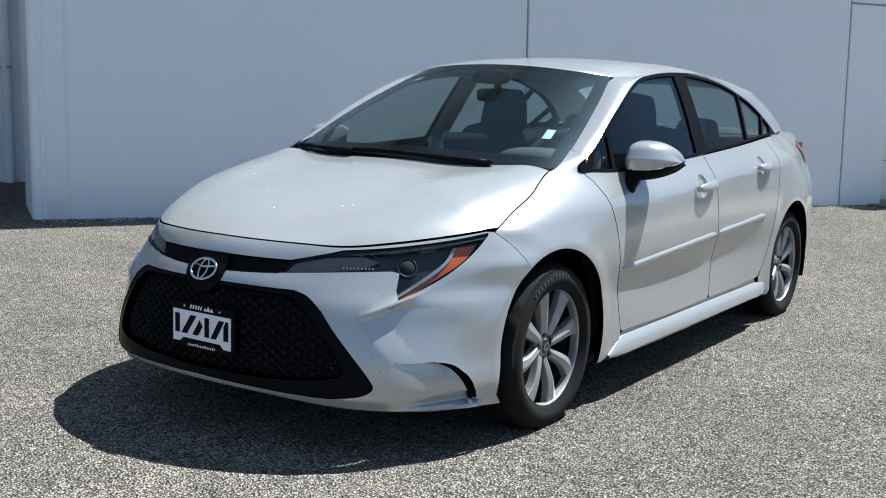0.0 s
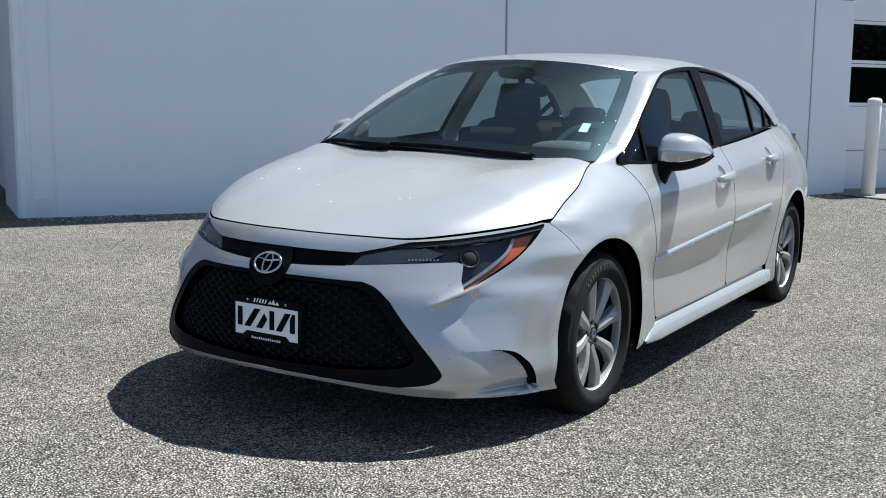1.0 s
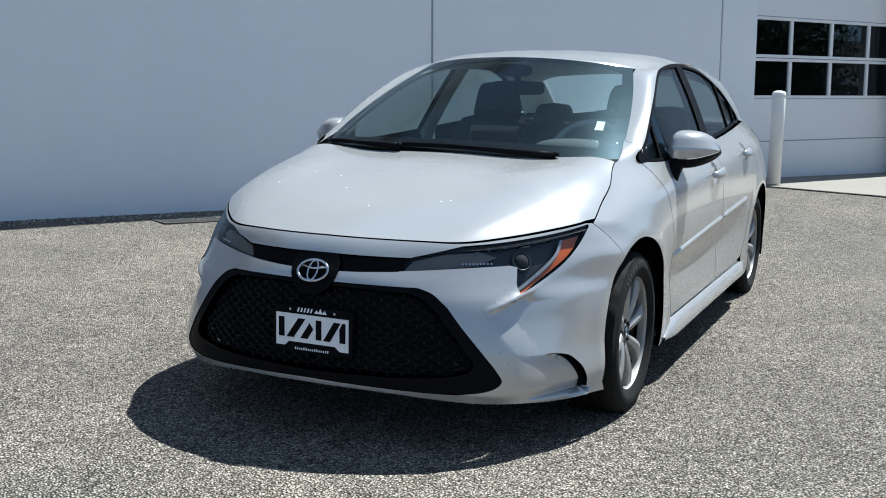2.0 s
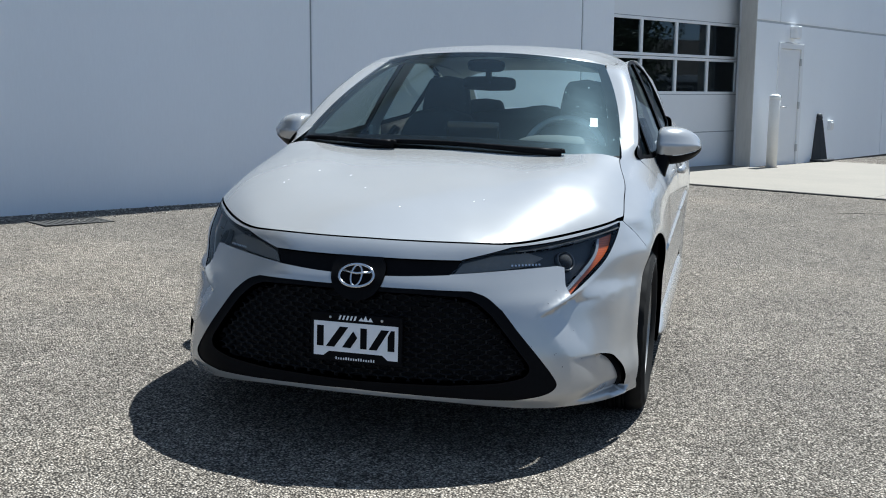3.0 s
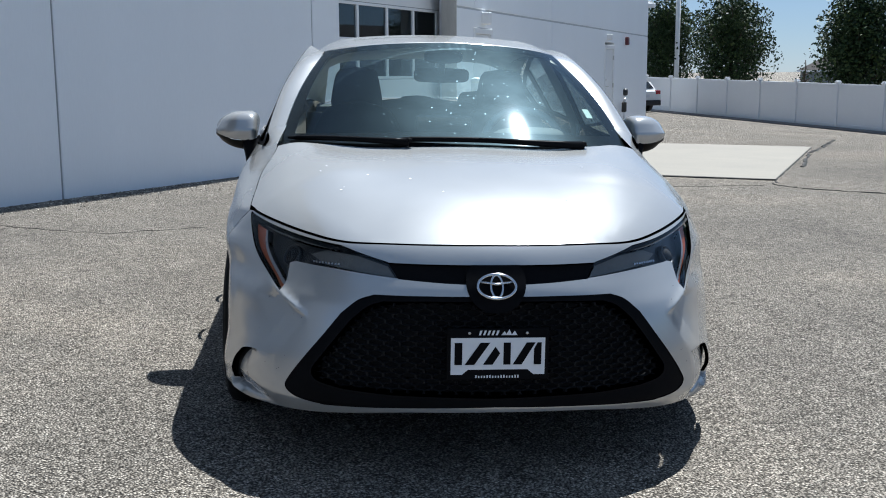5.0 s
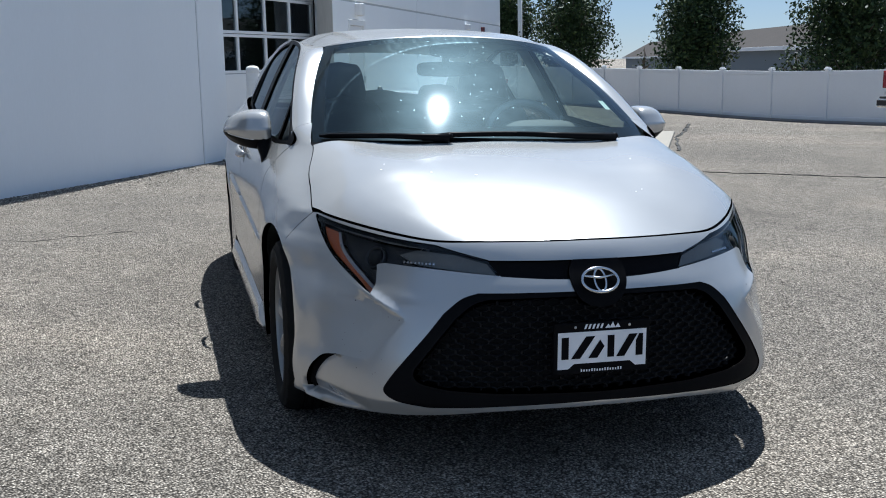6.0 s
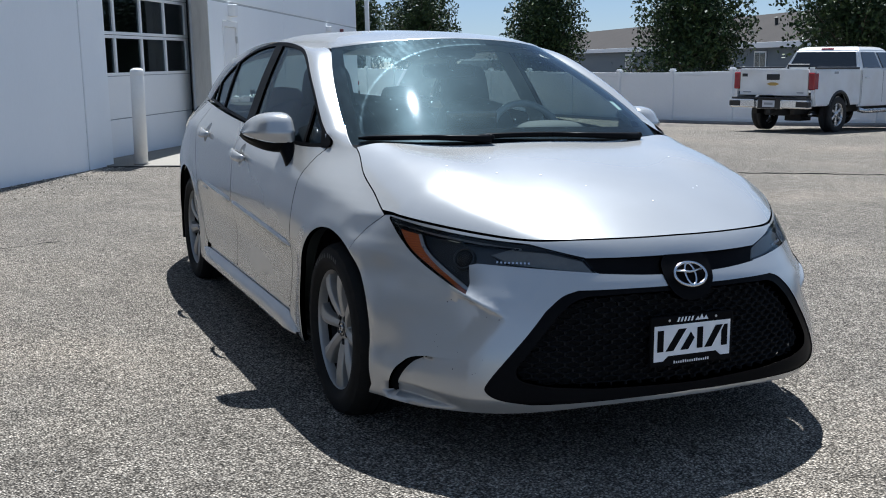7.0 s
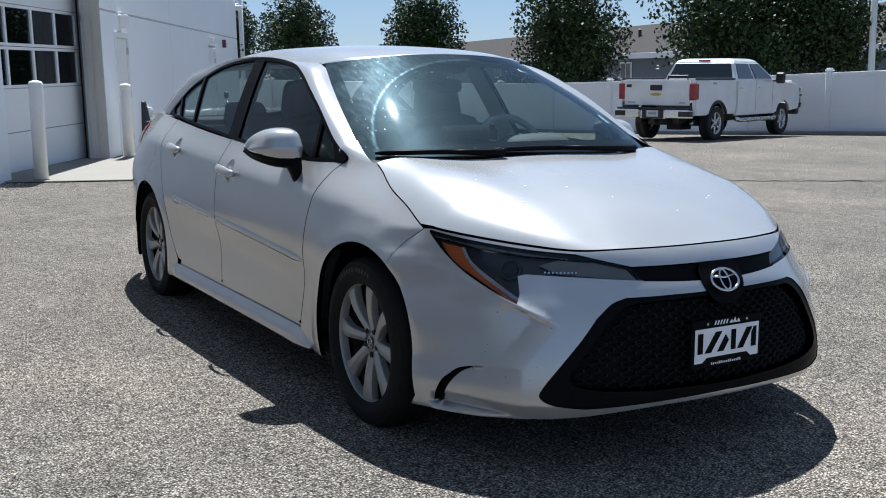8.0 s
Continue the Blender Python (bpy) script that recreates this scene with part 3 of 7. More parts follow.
# kerb at the fence's foot
bm = bmesh.new()
rows = []
for i in range(2 * NP + 1):
    p = FA + FD * STEP * i / 2
    nrm = Vector((FD.y, -FD.x, 0))
    if nrm.x > 0:
        nrm = -nrm
    rows.append([bm.verts.new((p.x + nrm.x * o, p.y + nrm.y * o, ground_z(p.x, p.y) + h)) for o, h in ((0.1, 0.10), (0.42, 0.10), (0.46, 0.07), (0.47, -0.05))])
for a, b in zip(rows, rows[1:]):
    for k in range(3):
        bm.faces.new((a[k], a[k + 1], b[k + 1], b[k]))
kerb = part("kerb", bm, worn("grey_kerb_concrete", (0.17, 0.165, 0.16), 0.85, var=0.2, big=1.2, fine=30))
tagged(kerb, "grey concrete kerb along the fence's foot", "kerb", kind="structure")


# ---- trees ----
BARK = worn("grey_brown_bark", (0.11, 0.085, 0.065), 0.9, var=0.3, big=6, fine=40, bumps=0.5, bdist=0.02)


def leaf_material():
    m = material("tree_leaves", (0.05, 0.085, 0.03), 0.55)
    n, lk, b = nodes_of(m)
    g = n.new("ShaderNodeNewGeometry")
    lk.new(ramp(m, g.outputs["Random Per Island"], [(0.0, (0.012, 0.024, 0.009)), (0.5, (0.026, 0.048, 0.017)), (0.85, (0.045, 0.074, 0.024)), (1.0, (0.085, 0.11, 0.036))]), b.inputs["Base Color"])
    b.inputs["Specular IOR Level"].default_value = 0.2
    return m


LEAF = leaf_material()


def tree(x, y, height, width, seed, base=0.6, count=18000, leaf=0.15, tip=0.55):
    """A tapered trunk with limbs and an uneven crown of single leaves."""
    rng = np.random.default_rng(seed)
    z0 = ground_z(x, y) - 0.1
    t = thing("tree", "leafy green ornamental tree standing behind the white fence", "tree", pose(x, y, z0, 0, 0, float(rng.uniform(0, 360))), "trees behind the fence")
    trunk = part("trunk", tube([(0.03 * math.sin(i * 1.7), 0.03 * math.cos(i * 2.1), height * 0.9 * i / 8) for i in range(9)], [0.13 * (1 - 0.11 * i) for i in range(9)], 10), BARK, t, smooth=True)
    ends = []
    for k in range(26):
        f = 0.12 + 0.8 * k / 26 + rng.uniform(-0.02, 0.02)
        z = base * 0.6 + (height - base) * f * 0.85
        a = k * 2.4 + rng.uniform(-0.4, 0.4)
        prof = (math.sin(math.pi * min(1, f * 0.93 + 0.10)) ** 0.75) * (1 - tip * f * 0.55)
        r = width / 2 * prof * rng.uniform(0.75, 1.08)
        e = (r * math.cos(a), r * math.sin(a), z + r * rng.uniform(0.5, 0.9))
        part("limb", tube([(0, 0, z), (e[0] * 0.5, e[1] * 0.5, z + (e[2] - z) * 0.42), e], [0.04, 0.025, 0.008], 6), BARK, t)
        ends.append((e, r))
    # leaf clumps round the limbs
    cen, rad = [], []
    for e, r in ends:
        for q in (0.45, 0.72, 0.98):
            cen.append((e[0] * q, e[1] * q, base * 0.6 + (e[2] - base * 0.6) * (0.55 + 0.45 * q)) if q < 0.9 else e)
            rad.append(0.34 + 0.22 * width * 0.5 * rng.uniform(0.4, 1.0))
    cen.append((0, 0, height * 0.93))
    rad.append(0.4)
    cen, rad = np.array(cen), np.array(rad)
    pick = rng.integers(0, len(cen), count)
    v = rng.normal(size=(count, 3))
    v /= np.linalg.norm(v, axis=1)[:, None]
    p = cen[pick] + v * (rad[pick] * rng.uniform(0.35, 1.12, count) ** 0.6)[:, None] * np.array([1, 1, 1.15])
    d1 = rng.normal(size=(count, 3))
    d1 /= np.linalg.norm(d1, axis=1)[:, None]
    d2 = np.cross(d1, rng.normal(size=(count, 3)))
    d2 /= np.linalg.norm(d2, axis=1)[:, None]
    s = leaf * rng.uniform(0.55, 1.2, count)[:, None]
    quad = np.stack([p - d1 * s * 0.5, p + d2 * s * 0.3, p + d1 * s * 0.5, p - d2 * s * 0.3], axis=1).reshape(-1, 3)
    me = bpy.data.meshes.new("crown")
    me.from_pydata(quad.tolist(), [], np.arange(count * 4).reshape(-1, 4).tolist())
    me.materials.append(LEAF)
    ob = new("crown", me)
    ob.parent = t
    ob["label"] = "dense green leaf crown with gaps"


tree(15.4, 47.9, 6.6, 3.2, 3)
tree(16.55, 42.0, 6.3, 3.8, 5)
tree(18.15, 33.5, 6.1, 3.3, 8, base=0.6)
tree(19.6, 25.9, 5.9, 3.9, 13, base=0.7)
tree(20.7, 19.8, 6.0, 4.2, 21, base=1.3, count=14000)
tree(21.6, 17.4, 5.9, 3.8, 34, base=1.3)
tree(22.8, 11.6, 6.2, 4.4, 55, base=1.6)
# a thin shrub and a pale bush near the fence
tree(18.0, 37.6, 2.9, 1.0, 71, base=0.5, count=260, leaf=0.12)
tree(19.0, 28.0, 2.5, 1.9, 77, base=0.5, count=1500, leaf=0.12)


# ---- light poles ----
def light_pole(x, y, h, r):
    o = thing("light_pole", "tall white light pole beyond the fence", "light pole", pose(x, y, ground_z(x, y) - 0.1), "light poles")
    part("pole", lathe([(r * 1.25, 0), (r * 1.2, 0.5), (r, h)], 16), BOLLARD, o, smooth=True)
    part("base", lathe([(r * 2.4, 0), (r * 2.4, 0.35), (r * 1.3, 0.4)], 16), CONCRETE, o)
    part("lamp_head", boxes((-0.5, 0.2, -0.15, 0.15, h, h + 0.14), bevel=0.03), DARKIRON, o)


light_pole(15.6, 46.6, 9.0, 0.10)
light_pole(21.6, 15.5, 9.0, 0.075)

# ---- long grey-roofed building beyond ----
SHINGLE = worn("grey_roof_shingles", (0.062, 0.056, 0.053), 0.9, var=0.14, big=0.5, fine=9, bumps=0.4, bdist=0.02)
SHINGLE.node_tree.nodes["Principled BSDF"].inputs["Specular IOR Level"].default_value = 0.05
BLUEWALL = worn("blue_grey_siding", (0.10, 0.125, 0.15), 0.75, var=0.1, big=0.4, fine=8)
WHITETRIM = worn("white_fascia_trim", (0.62, 0.64, 0.67), 0.6, var=0.04)
FARM = along((35.6, 13.0), Vector((0.245, 0.9695, 0)), Vector((-0.9695, 0.245, 0)))
far = thing("long_building", "long low building with grey shingle roof and blue siding", "building", FARM)
LEN, EAVE, RIDGE = 112.0, 1.95, 4.25
part("wall", boxes((0, LEN, -12, -0.02, -2.4, EAVE)), BLUEWALL, far)
bm = bmesh.new()
a = [bm.verts.new(p) for p in ((-0.5, 0.5, EAVE), (LEN + 0.5, 0.5, EAVE), (LEN + 0.5, -5.5, RIDGE), (-0.5, -5.5, RIDGE), (-0.5, -12.5, EAVE), (LEN + 0.5, -12.5, EAVE))]
bm.faces.new((a[0], a[1], a[2], a[3]))
bm.faces.new((a[3], a[2], a[5], a[4]))
bm.faces.new((a[0], a[3], a[4]))
bm.faces.new((a[1], a[5], a[2]))
part("roof", bm, SHINGLE, far, "grey shingle roof")
part("fascia", boxes((-0.5, LEN + 0.5, 0.5, 0.56, EAVE - 0.3, EAVE + 0.06), bevel=0.01), WHITETRIM, far, "white fascia board")
part("corner_board", boxes((-0.05, 0.25, -0.019, 0.03, -2.4, EAVE - 0.3)), WHITETRIM, far)
part("corner_board", boxes((6.9, 7.15, -0.019, 0.03, -2.4, EAVE - 0.3)), WHITETRIM, far)
for k, wx in enumerate((4.5, 11.5, 19.0, 27.0, 35.0, 43.0, 51.0, 60.0, 70.0)):
    wdw = part("window", boxes((wx - 0.9, wx + 0.9, -0.01, 0.06, 0.25, 1.45), bevel=0.02), WHITETRIM, far, "white-framed window")
    part("pane", boxes((wx - 0.78, wx - 0.04, 0.062, 0.07, 0.36, 1.34)), WINDOWGLASS, wdw)
    part("pane", boxes((wx + 0.04, wx + 0.78, 0.062, 0.07, 0.36, 1.34)), WINDOWGLASS, wdw)
for k, wx in enumerate((18, 31, 47)):
    part("roof_vent", lathe([(0.12, 0), (0.12, 0.5), (0.2, 0.55), (0.0, 0.65)], 12), DARKIRON, far, m=pose(wx, -3.0, 3.2))


# a lower house past its end
near_house = thing("house", "low house with grey shingle gable roof", "house", FARM @ pose(136, -2, 0))
part("wall", boxes((0, 34, -9, -0.02, -2.4, 1.4)), BLUEWALL, near_house)
bm = bmesh.new()
a = [bm.verts.new(p) for p in ((-0.5, 0.5, 1.3), (34.5, 0.5, 1.3), (34.5, -4.5, 3.9), (-0.5, -4.5, 3.9), (-0.5, -9.5, 1.3), (34.5, -9.5, 1.3))]
for f in ((0, 1, 2, 3), (3, 2, 5, 4), (0, 3, 4), (1, 5, 2)):
    bm.faces.new([a[i] for i in f])
part("roof", bm, SHINGLE, near_house, "grey shingle roof")
part("fascia", boxes((-0.5, 34.5, 0.5, 0.56, 1.05, 1.35)), WHITETRIM, near_house)

# ---- white pickup truck: x ahead, y to its left, origin under the rear axle ----
TRUCKWHITE = material("white_truck_paint", (0.74, 0.75, 0.76), 0.3, coat=0.8)
_n, _lk, _b = nodes_of(TRUCKWHITE)
_lk.new(ramp(TRUCKWHITE, noise_tex(TRUCKWHITE, coords(TRUCKWHITE), 1.4, 5), [(0.3, (0.68, 0.67, 0.65)), (0.6, (0.77, 0.78, 0.79))]), _b.inputs["Base Color"])
TRUCKGLASS = material("dark_truck_glass", (0.012, 0.014, 0.016), 0.06, coat=0.5)
TRUCKRED = material("red_truck_lamp", (0.26, 0.006, 0.012), 0.18, coat=0.5)
ALLOY = worn("bright_alloy", (0.62, 0.62, 0.63), 0.28, metal=0.9, var=0.08, big=8, fine=60)
TRUCKTYRE = worn("black_truck_tyre", (0.02, 0.02, 0.021), 0.8, var=0.25, big=8, fine=50, bumps=0.3)
BUMPERCHROME = worn("bright_chrome_bumper", (0.72, 0.73, 0.74), 0.2, metal=1.0, var=0.05, big=5, fine=40)
GOLD = worn("dull_gold_badge", (0.5, 0.35, 0.12), 0.35, metal=0.8, var=0.1)
TX, TY = 13.75, 14.23
truck = thing("pickup_truck", "white four-door pickup truck parked by the white fence", "truck", pose(TX, TY, ground_z(TX, TY) + 0.005, 0.6, 1.0, 19.0) @ Matrix.Scale(0.89, 4))


def side_plate(outline, y0, y1, arches=()):
    """A body side cut from an outline in x and z, with round wheel openings."""
    bm = bmesh.new()
    pts = list(outline)
    f = [bm.verts.new((x, y0, z)) for x, z in pts]
    b = [bm.verts.new((x, y1, z)) for x, z in pts]
    bm.faces.new(f)
    bm.faces.new(b[::-1])
    for i in range(len(pts)):
        j = (i + 1) % len(pts)
        bm.faces.new((f[i], f[j], b[j], b[i]))
    bmesh.ops.bevel(bm, geom=[e for e in bm.edges if abs(e.verts[0].co.y - e.verts[1].co.y) < 1e-6 and abs(abs(e.verts[0].co.y) - max(abs(y0), abs(y1))) < 1e-6], offset=0.03, segments=2, affect="EDGES")
    return bm


def arch_pts(xc, r, z):
    a0 = math.asin((z - 0.44) / r)
    return [(xc + r * math.cos(math.pi - a0 - (math.pi - 2 * a0) * i / 12), 0.44 + r * math.sin(math.pi - a0 - (math.pi - 2 * a0) * i / 12)) for i in range(13)]


low = 0.62
WB = 3.75
for s in (1, -1):
    bed_out = [(-1.12, 1.43), (-1.14, 0.86), (-1.08, low)] + arch_pts(0, 0.50, low) + [(0.95, low), (0.95, 1.44)]
    part("bed_side", side_plate(bed_out, 0.93 * s, 1.015 * s), TRUCKWHITE, truck)
    cab_out = [(0.965, 1.44), (0.965, low - 0.05), (3.28, low - 0.05)] + arch_pts(WB, 0.50, low)[0:] + [(4.75, 0.66), (4.82, 0.95), (4.78, 1.22), (4.55, 1.33), (3.35, 1.40)]
    cab_side = part("cab_side", side_plate(cab_out, 0.93 * s, 1.012 * s), TRUCKWHITE, truck)
    for dx in (1.02, 2.06, 3.06):
        part("door_gap", boxes((dx - 0.006, dx + 0.006, 1.005 * s, 1.0135 * s, 0.66, 1.40)), RUBBER, cab_side)
    for dx in (1.14, 2.2):
        part("door_handle", boxes((dx, dx + 0.2, 1.012 * s, 1.05 * s, 1.22, 1.26), bevel=0.01), TRUCKWHITE, cab_side)
    # black bar stands in for the shaded inside of the rear wheel arch
    part("arch_shade", tube([(x, 1.005 * s, z) for x, z in arch_pts(0, 0.495, low)], 0.035, 6), BLACKPLASTIC, truck)
    part("step_bar", tube([(0.95, 1.0 * s, 0.50), (1.1, 1.06 * s, 0.46), (3.1, 1.06 * s, 0.46), (3.25, 1.0 * s, 0.50)], 0.055, 10), ALLOY, truck, "bright tubular step bar", smooth=True)
    part("tail_lamp", boxes((-1.165, -0.98, 0.86 * s, 1.021 * s, 0.98, 1.36), bevel=0.02), TRUCKRED, truck, "tall red tail lamp")
    part("wing_mirror", boxes((3.02, 3.14, 1.08 * s, 1.32 * s, 1.34, 1.62), bevel=0.04), BLACKPLASTIC, truck, "large black towing mirror")
    part("mirror_arm", tube([(3.1, 0.98 * s, 1.40), (3.1, 1.12 * s, 1.42)], 0.025, 8), BLACKPLASTIC, truck)


def cab_shell():
    """The upper cab: narrower towards the roof, with raked ends."""
    bm = bmesh.new()
    rows = []
    for z, x0, x1, hw in ((1.40, 0.99, 3.38, 0.985), (1.44, 0.99, 3.30, 0.98), (1.86, 1.16, 2.62, 0.80), (1.93, 1.25, 2.50, 0.74), (1.96, 1.40, 2.36, 0.62)):
        rows.append([bm.verts.new(p) for p in ((x0, -hw, z), (x1, -hw * 0.97, z), (x1, hw * 0.97, z), (x0, hw, z))])
    for a, b in zip(rows, rows[1:]):
        for k in range(4):
            j = (k + 1) % 4
            bm.faces.new((a[k], a[j], b[j], b[k]))
    bm.faces.new(rows[-1])
    bm.faces.new(rows[0])
    bmesh.ops.bevel(bm, geom=list(bm.edges), offset=0.025, segments=2, affect="EDGES")
    return bm


cab = part("cab", cab_shell(), TRUCKWHITE, truck, "white cab shell")


def glass_quad(pts, n=(0, 0, 0), t=0.012):
    bm = bmesh.new()
    f = [bm.verts.new((x + n[0] * t, y + n[1] * t, z + n[2] * t)) for x, y, z in pts]
    b = [bm.verts.new((x - n[0] * t, y - n[1] * t, z - n[2] * t)) for x, y, z in pts]
    bm.faces.new(f)
    for i in range(len(f)):
        j = (i + 1) % len(f)
        bm.faces.new((f[i], f[j], b[j], b[i]))
    return bm


def cab_at(z, end):
    t = (z - 1.44) / 0.42
    hw = 0.98 - 0.18 * t
    return (0.99 + 0.17 * t) if end == 0 else (3.30 - 0.68 * t), hw


x0, h0 = cab_at(1.47, 0)
x1, h1 = cab_at(1.83, 0)
part("rear_window", glass_quad([(x0, -h0 + 0.10, 1.47), (x0, h0 - 0.10, 1.47), (x1, h1 - 0.07, 1.83), (x1, -h1 + 0.07, 1.83)], (-0.93, 0, 0.37)), TRUCKGLASS, cab, "dark rear cab window")
x0, h0 = cab_at(1.45, 1)
x1, h1 = cab_at(1.84, 1)
part("windscreen", glass_quad([(x0, -h0 * 0.97 + 0.08, 1.45), (x0, h0 * 0.97 - 0.08, 1.45), (x1, h1 * 0.97 - 0.06, 1.84), (x1, -h1 * 0.97 + 0.06, 1.84)], (0.52, 0, 0.85)), TRUCKGLASS, cab)
for s in (1, -1):
    for xa, xb, xc, xd in ((1.12, 1.98, 1.92, 1.24), (2.10, 3.08, 2.52, 2.04)):
        part("side_window", glass_quad([(xa, s * 0.972, 1.46), (xb, s * 0.958, 1.46), (xc, s * 0.804, 1.82), (xd, s * 0.812, 1.82)], (0, 0.92 * s, 0.39)), TRUCKGLASS, cab, "dark side window")
part("brake_lamp", boxes((1.19, 1.24, -0.16, 0.16, 1.875, 1.925), bevel=0.01), TRUCKRED, cab, "red high brake lamp")
part("hood", prism([(3.2, -0.94), (4.55, -0.90), (4.78, -0.7), (4.82, 0.0), (4.78, 0.7), (4.55, 0.90), (3.2, 0.94)], 1.2, 1.42, 0.04), TRUCKWHITE, truck)
tg = part("tailgate", boxes((-1.16, -1.09, -0.855, 0.855, 0.84, 1.44), bevel=0.02, seg=2), TRUCKWHITE, truck, "white tailgate with dark handle")
part("gate_handle", boxes((-1.175, -1.161, -0.16, 0.16, 1.19, 1.32), bevel=0.012), BLACKPLASTIC, tg, "black tailgate handle")
part("gate_badge", prism([(-0.16, 0), (-0.07, 0.035), (0.07, 0.035), (0.16, 0), (0.07, -0.035), (-0.07, -0.035)], 0, 0.012), GOLD, tg, "gold-coloured badge plate", m=pose(-1.161, 0, 1.10, 90, 0, -90))
part("gate_mark", boxes((-1.167, -1.161, 0.66, 0.80, 1.26, 1.33), bevel=0.004), BLACKPLASTIC, tg)
part("gate_mark", boxes((-1.165, -1.161, 0.55, 0.76, 0.90, 0.925)), JOINT, tg)
part("gate_mark", boxes((-1.165, -1.161, -0.76, -0.60, 0.90, 0.925)), JOINT, tg)
part("bed_floor", boxes((-1.08, 0.94, -0.93, 0.93, 0.86, 0.92)), BLACKPLASTIC, truck)
part("bed_front", boxes((0.88, 0.95, -0.93, 0.93, 0.9, 1.44)), TRUCKWHITE, truck)
bp = part("rear_bumper", boxes((-1.36, -1.14, -0.98, -0.34, 0.56, 0.76), (-1.36, -1.14, 0.34, 0.98, 0.56, 0.76), (-1.30, -1.14, -0.34, 0.34, 0.54, 0.75), bevel=0.03, seg=2), BUMPERCHROME, truck, "bright chrome rear bumper")
part("bumper_top", boxes((-1.34, -1.15, -0.95, 0.95, 0.761, 0.80), bevel=0.01), BLACKPLASTIC, bp)
part("plate_recess", boxes((-1.312, -1.301, -0.28, 0.28, 0.55, 0.75)), BLACKPLASTIC, bp)
part("number_plate", boxes((-1.318, -1.313, -0.155, 0.155, 0.585, 0.735), bevel=0.004), PLATEW, bp, "pale plate with a plain grey bar")
part("plate_bar", boxes((-1.3205, -1.3185, -0.11, 0.11, 0.635, 0.685)), JOINT, bp)
for s in (1, -1):
    part("bumper_end", boxes((-1.37, -1.2, 0.70 * s, 0.99 * s, 0.60, 0.72), bevel=0.01), BLACKPLASTIC, bp)
part("hitch", boxes((-1.3, -0.9, -0.05, 0.05, 0.44, 0.54), bevel=0.01), DARKIRON, truck)
part("frame", boxes((-1.1, 4.6, -0.55, -0.42, 0.42, 0.6), (-1.1, 4.6, 0.42, 0.55, 0.42, 0.6), (-0.12, 0.12, -0.8, 0.8, 0.34, 0.5), (3.78, 4.02, -0.8, 0.8, 0.34, 0.5), (-1.05, 4.6, -0.9, 0.9, 0.6, 0.68), (-0.25, 0.25, -0.2, 0.2, 0.24, 0.5), bevel=0.01), DARKIRON, truck, "dark chassis frame and axles")
part("spare_tyre", lathe([(0.2, -0.1), (0.36, -0.1), (0.38, 0.0), (0.36, 0.1), (0.2, 0.1)], 24), TRUCKTYRE, truck, m=pose(-0.75, 0, 0.5))
part("exhaust", tube([(0.6, -0.6, 0.45), (-0.6, -0.65, 0.45), (-0.8, -0.75, 0.42)], 0.05, 10), STEEL, truck, smooth=True)
part("bull_bar", tube([(4.92, -0.6, 0.55), (4.98, -0.6, 1.25), (4.98, 0.6, 1.25), (4.92, 0.6, 0.55)], 0.035, 8), BLACKPLASTIC, truck, "black front push bar", smooth=True)
for z in (0.78, 1.02):
    part("bar_rail", tube([(4.95, -1.0, z), (5.0, -0.5, z), (5.0, 0.5, z), (4.95, -1.0 * -1, z)], 0.03, 8), BLACKPLASTIC, truck)
for s in (1, -1):
    part("bar_wing", tube([(4.95, 0.6 * s, 1.22), (4.9, 0.98 * s, 1.2), (4.88, 1.0 * s, 0.7), (4.95, 0.6 * s, 0.65)], 0.03, 8), BLACKPLASTIC, truck, smooth=True)
part("front_bumper", boxes((4.75, 4.9, -0.98, 0.98, 0.5, 0.78), bevel=0.04), BLACKPLASTIC, truck)
part("bed_rail", tube([(-1.05, 0.97, 1.455), (0.9, 0.97, 1.455)], 0.03, 8), BLACKPLASTIC, truck)
part("bed_rail", tube([(-1.05, -0.97, 1.455), (0.9, -0.97, 1.455)], 0.03, 8), BLACKPLASTIC, truck)
part("bed_rack", tube([(0.75, 0.2, 1.40), (0.75, 0.2, 1.52), (0.75, 0.75, 1.52), (0.75, 0.75, 1.40)], 0.03, 8), BLACKPLASTIC, truck)
part("side_emblem", boxes((-0.30, -0.12, -1.02, -1.0155, 1.33, 1.38)), JOINT, truck)
for wx, s in ((0, 1), (0, -1), (WB, 1), (WB, -1)):
    tw = part("wheel", lathe([(0.41 * 0.62, -0.12), (0.25, 0.10), (0.262, 0.125), (0.245, 0.10), (0.235, 0.05)], 40, "X", False), ALLOY, truck, "alloy truck wheel", pose(wx, 0.86 * s, 0.41, 0, 0, 90 * s), True)
    part("tyre", lathe([(0.25, -0.12), (0.31, -0.145), (0.39, -0.135), (0.412, -0.11), (0.412, -0.03), (0.405, -0.025), (0.405, 0.025), (0.412, 0.03), (0.412, 0.11), (0.39, 0.135), (0.31, 0.145), (0.262, 0.125)], 48, "X", False), TRUCKTYRE, tw, smooth=True)
    part("disc", lathe([(0.0, 0.02), (0.24, 0.02)], 32, "X"), DARKIRON, tw)
    for k in range(6):
        a = 2 * math.pi * k / 6
        part("spoke", boxes((0.06, 0.10, -0.035, 0.035, 0.04, 0.25), bevel=0.012), ALLOY, tw, m=Matrix.Rotation(a, 4, "X"))
    part("hub", lathe([(0.0, 0.125), (0.06, 0.12), (0.075, 0.09), (0.08, 0.03)], 20, "X"), ALLOY, tw, smooth=True)

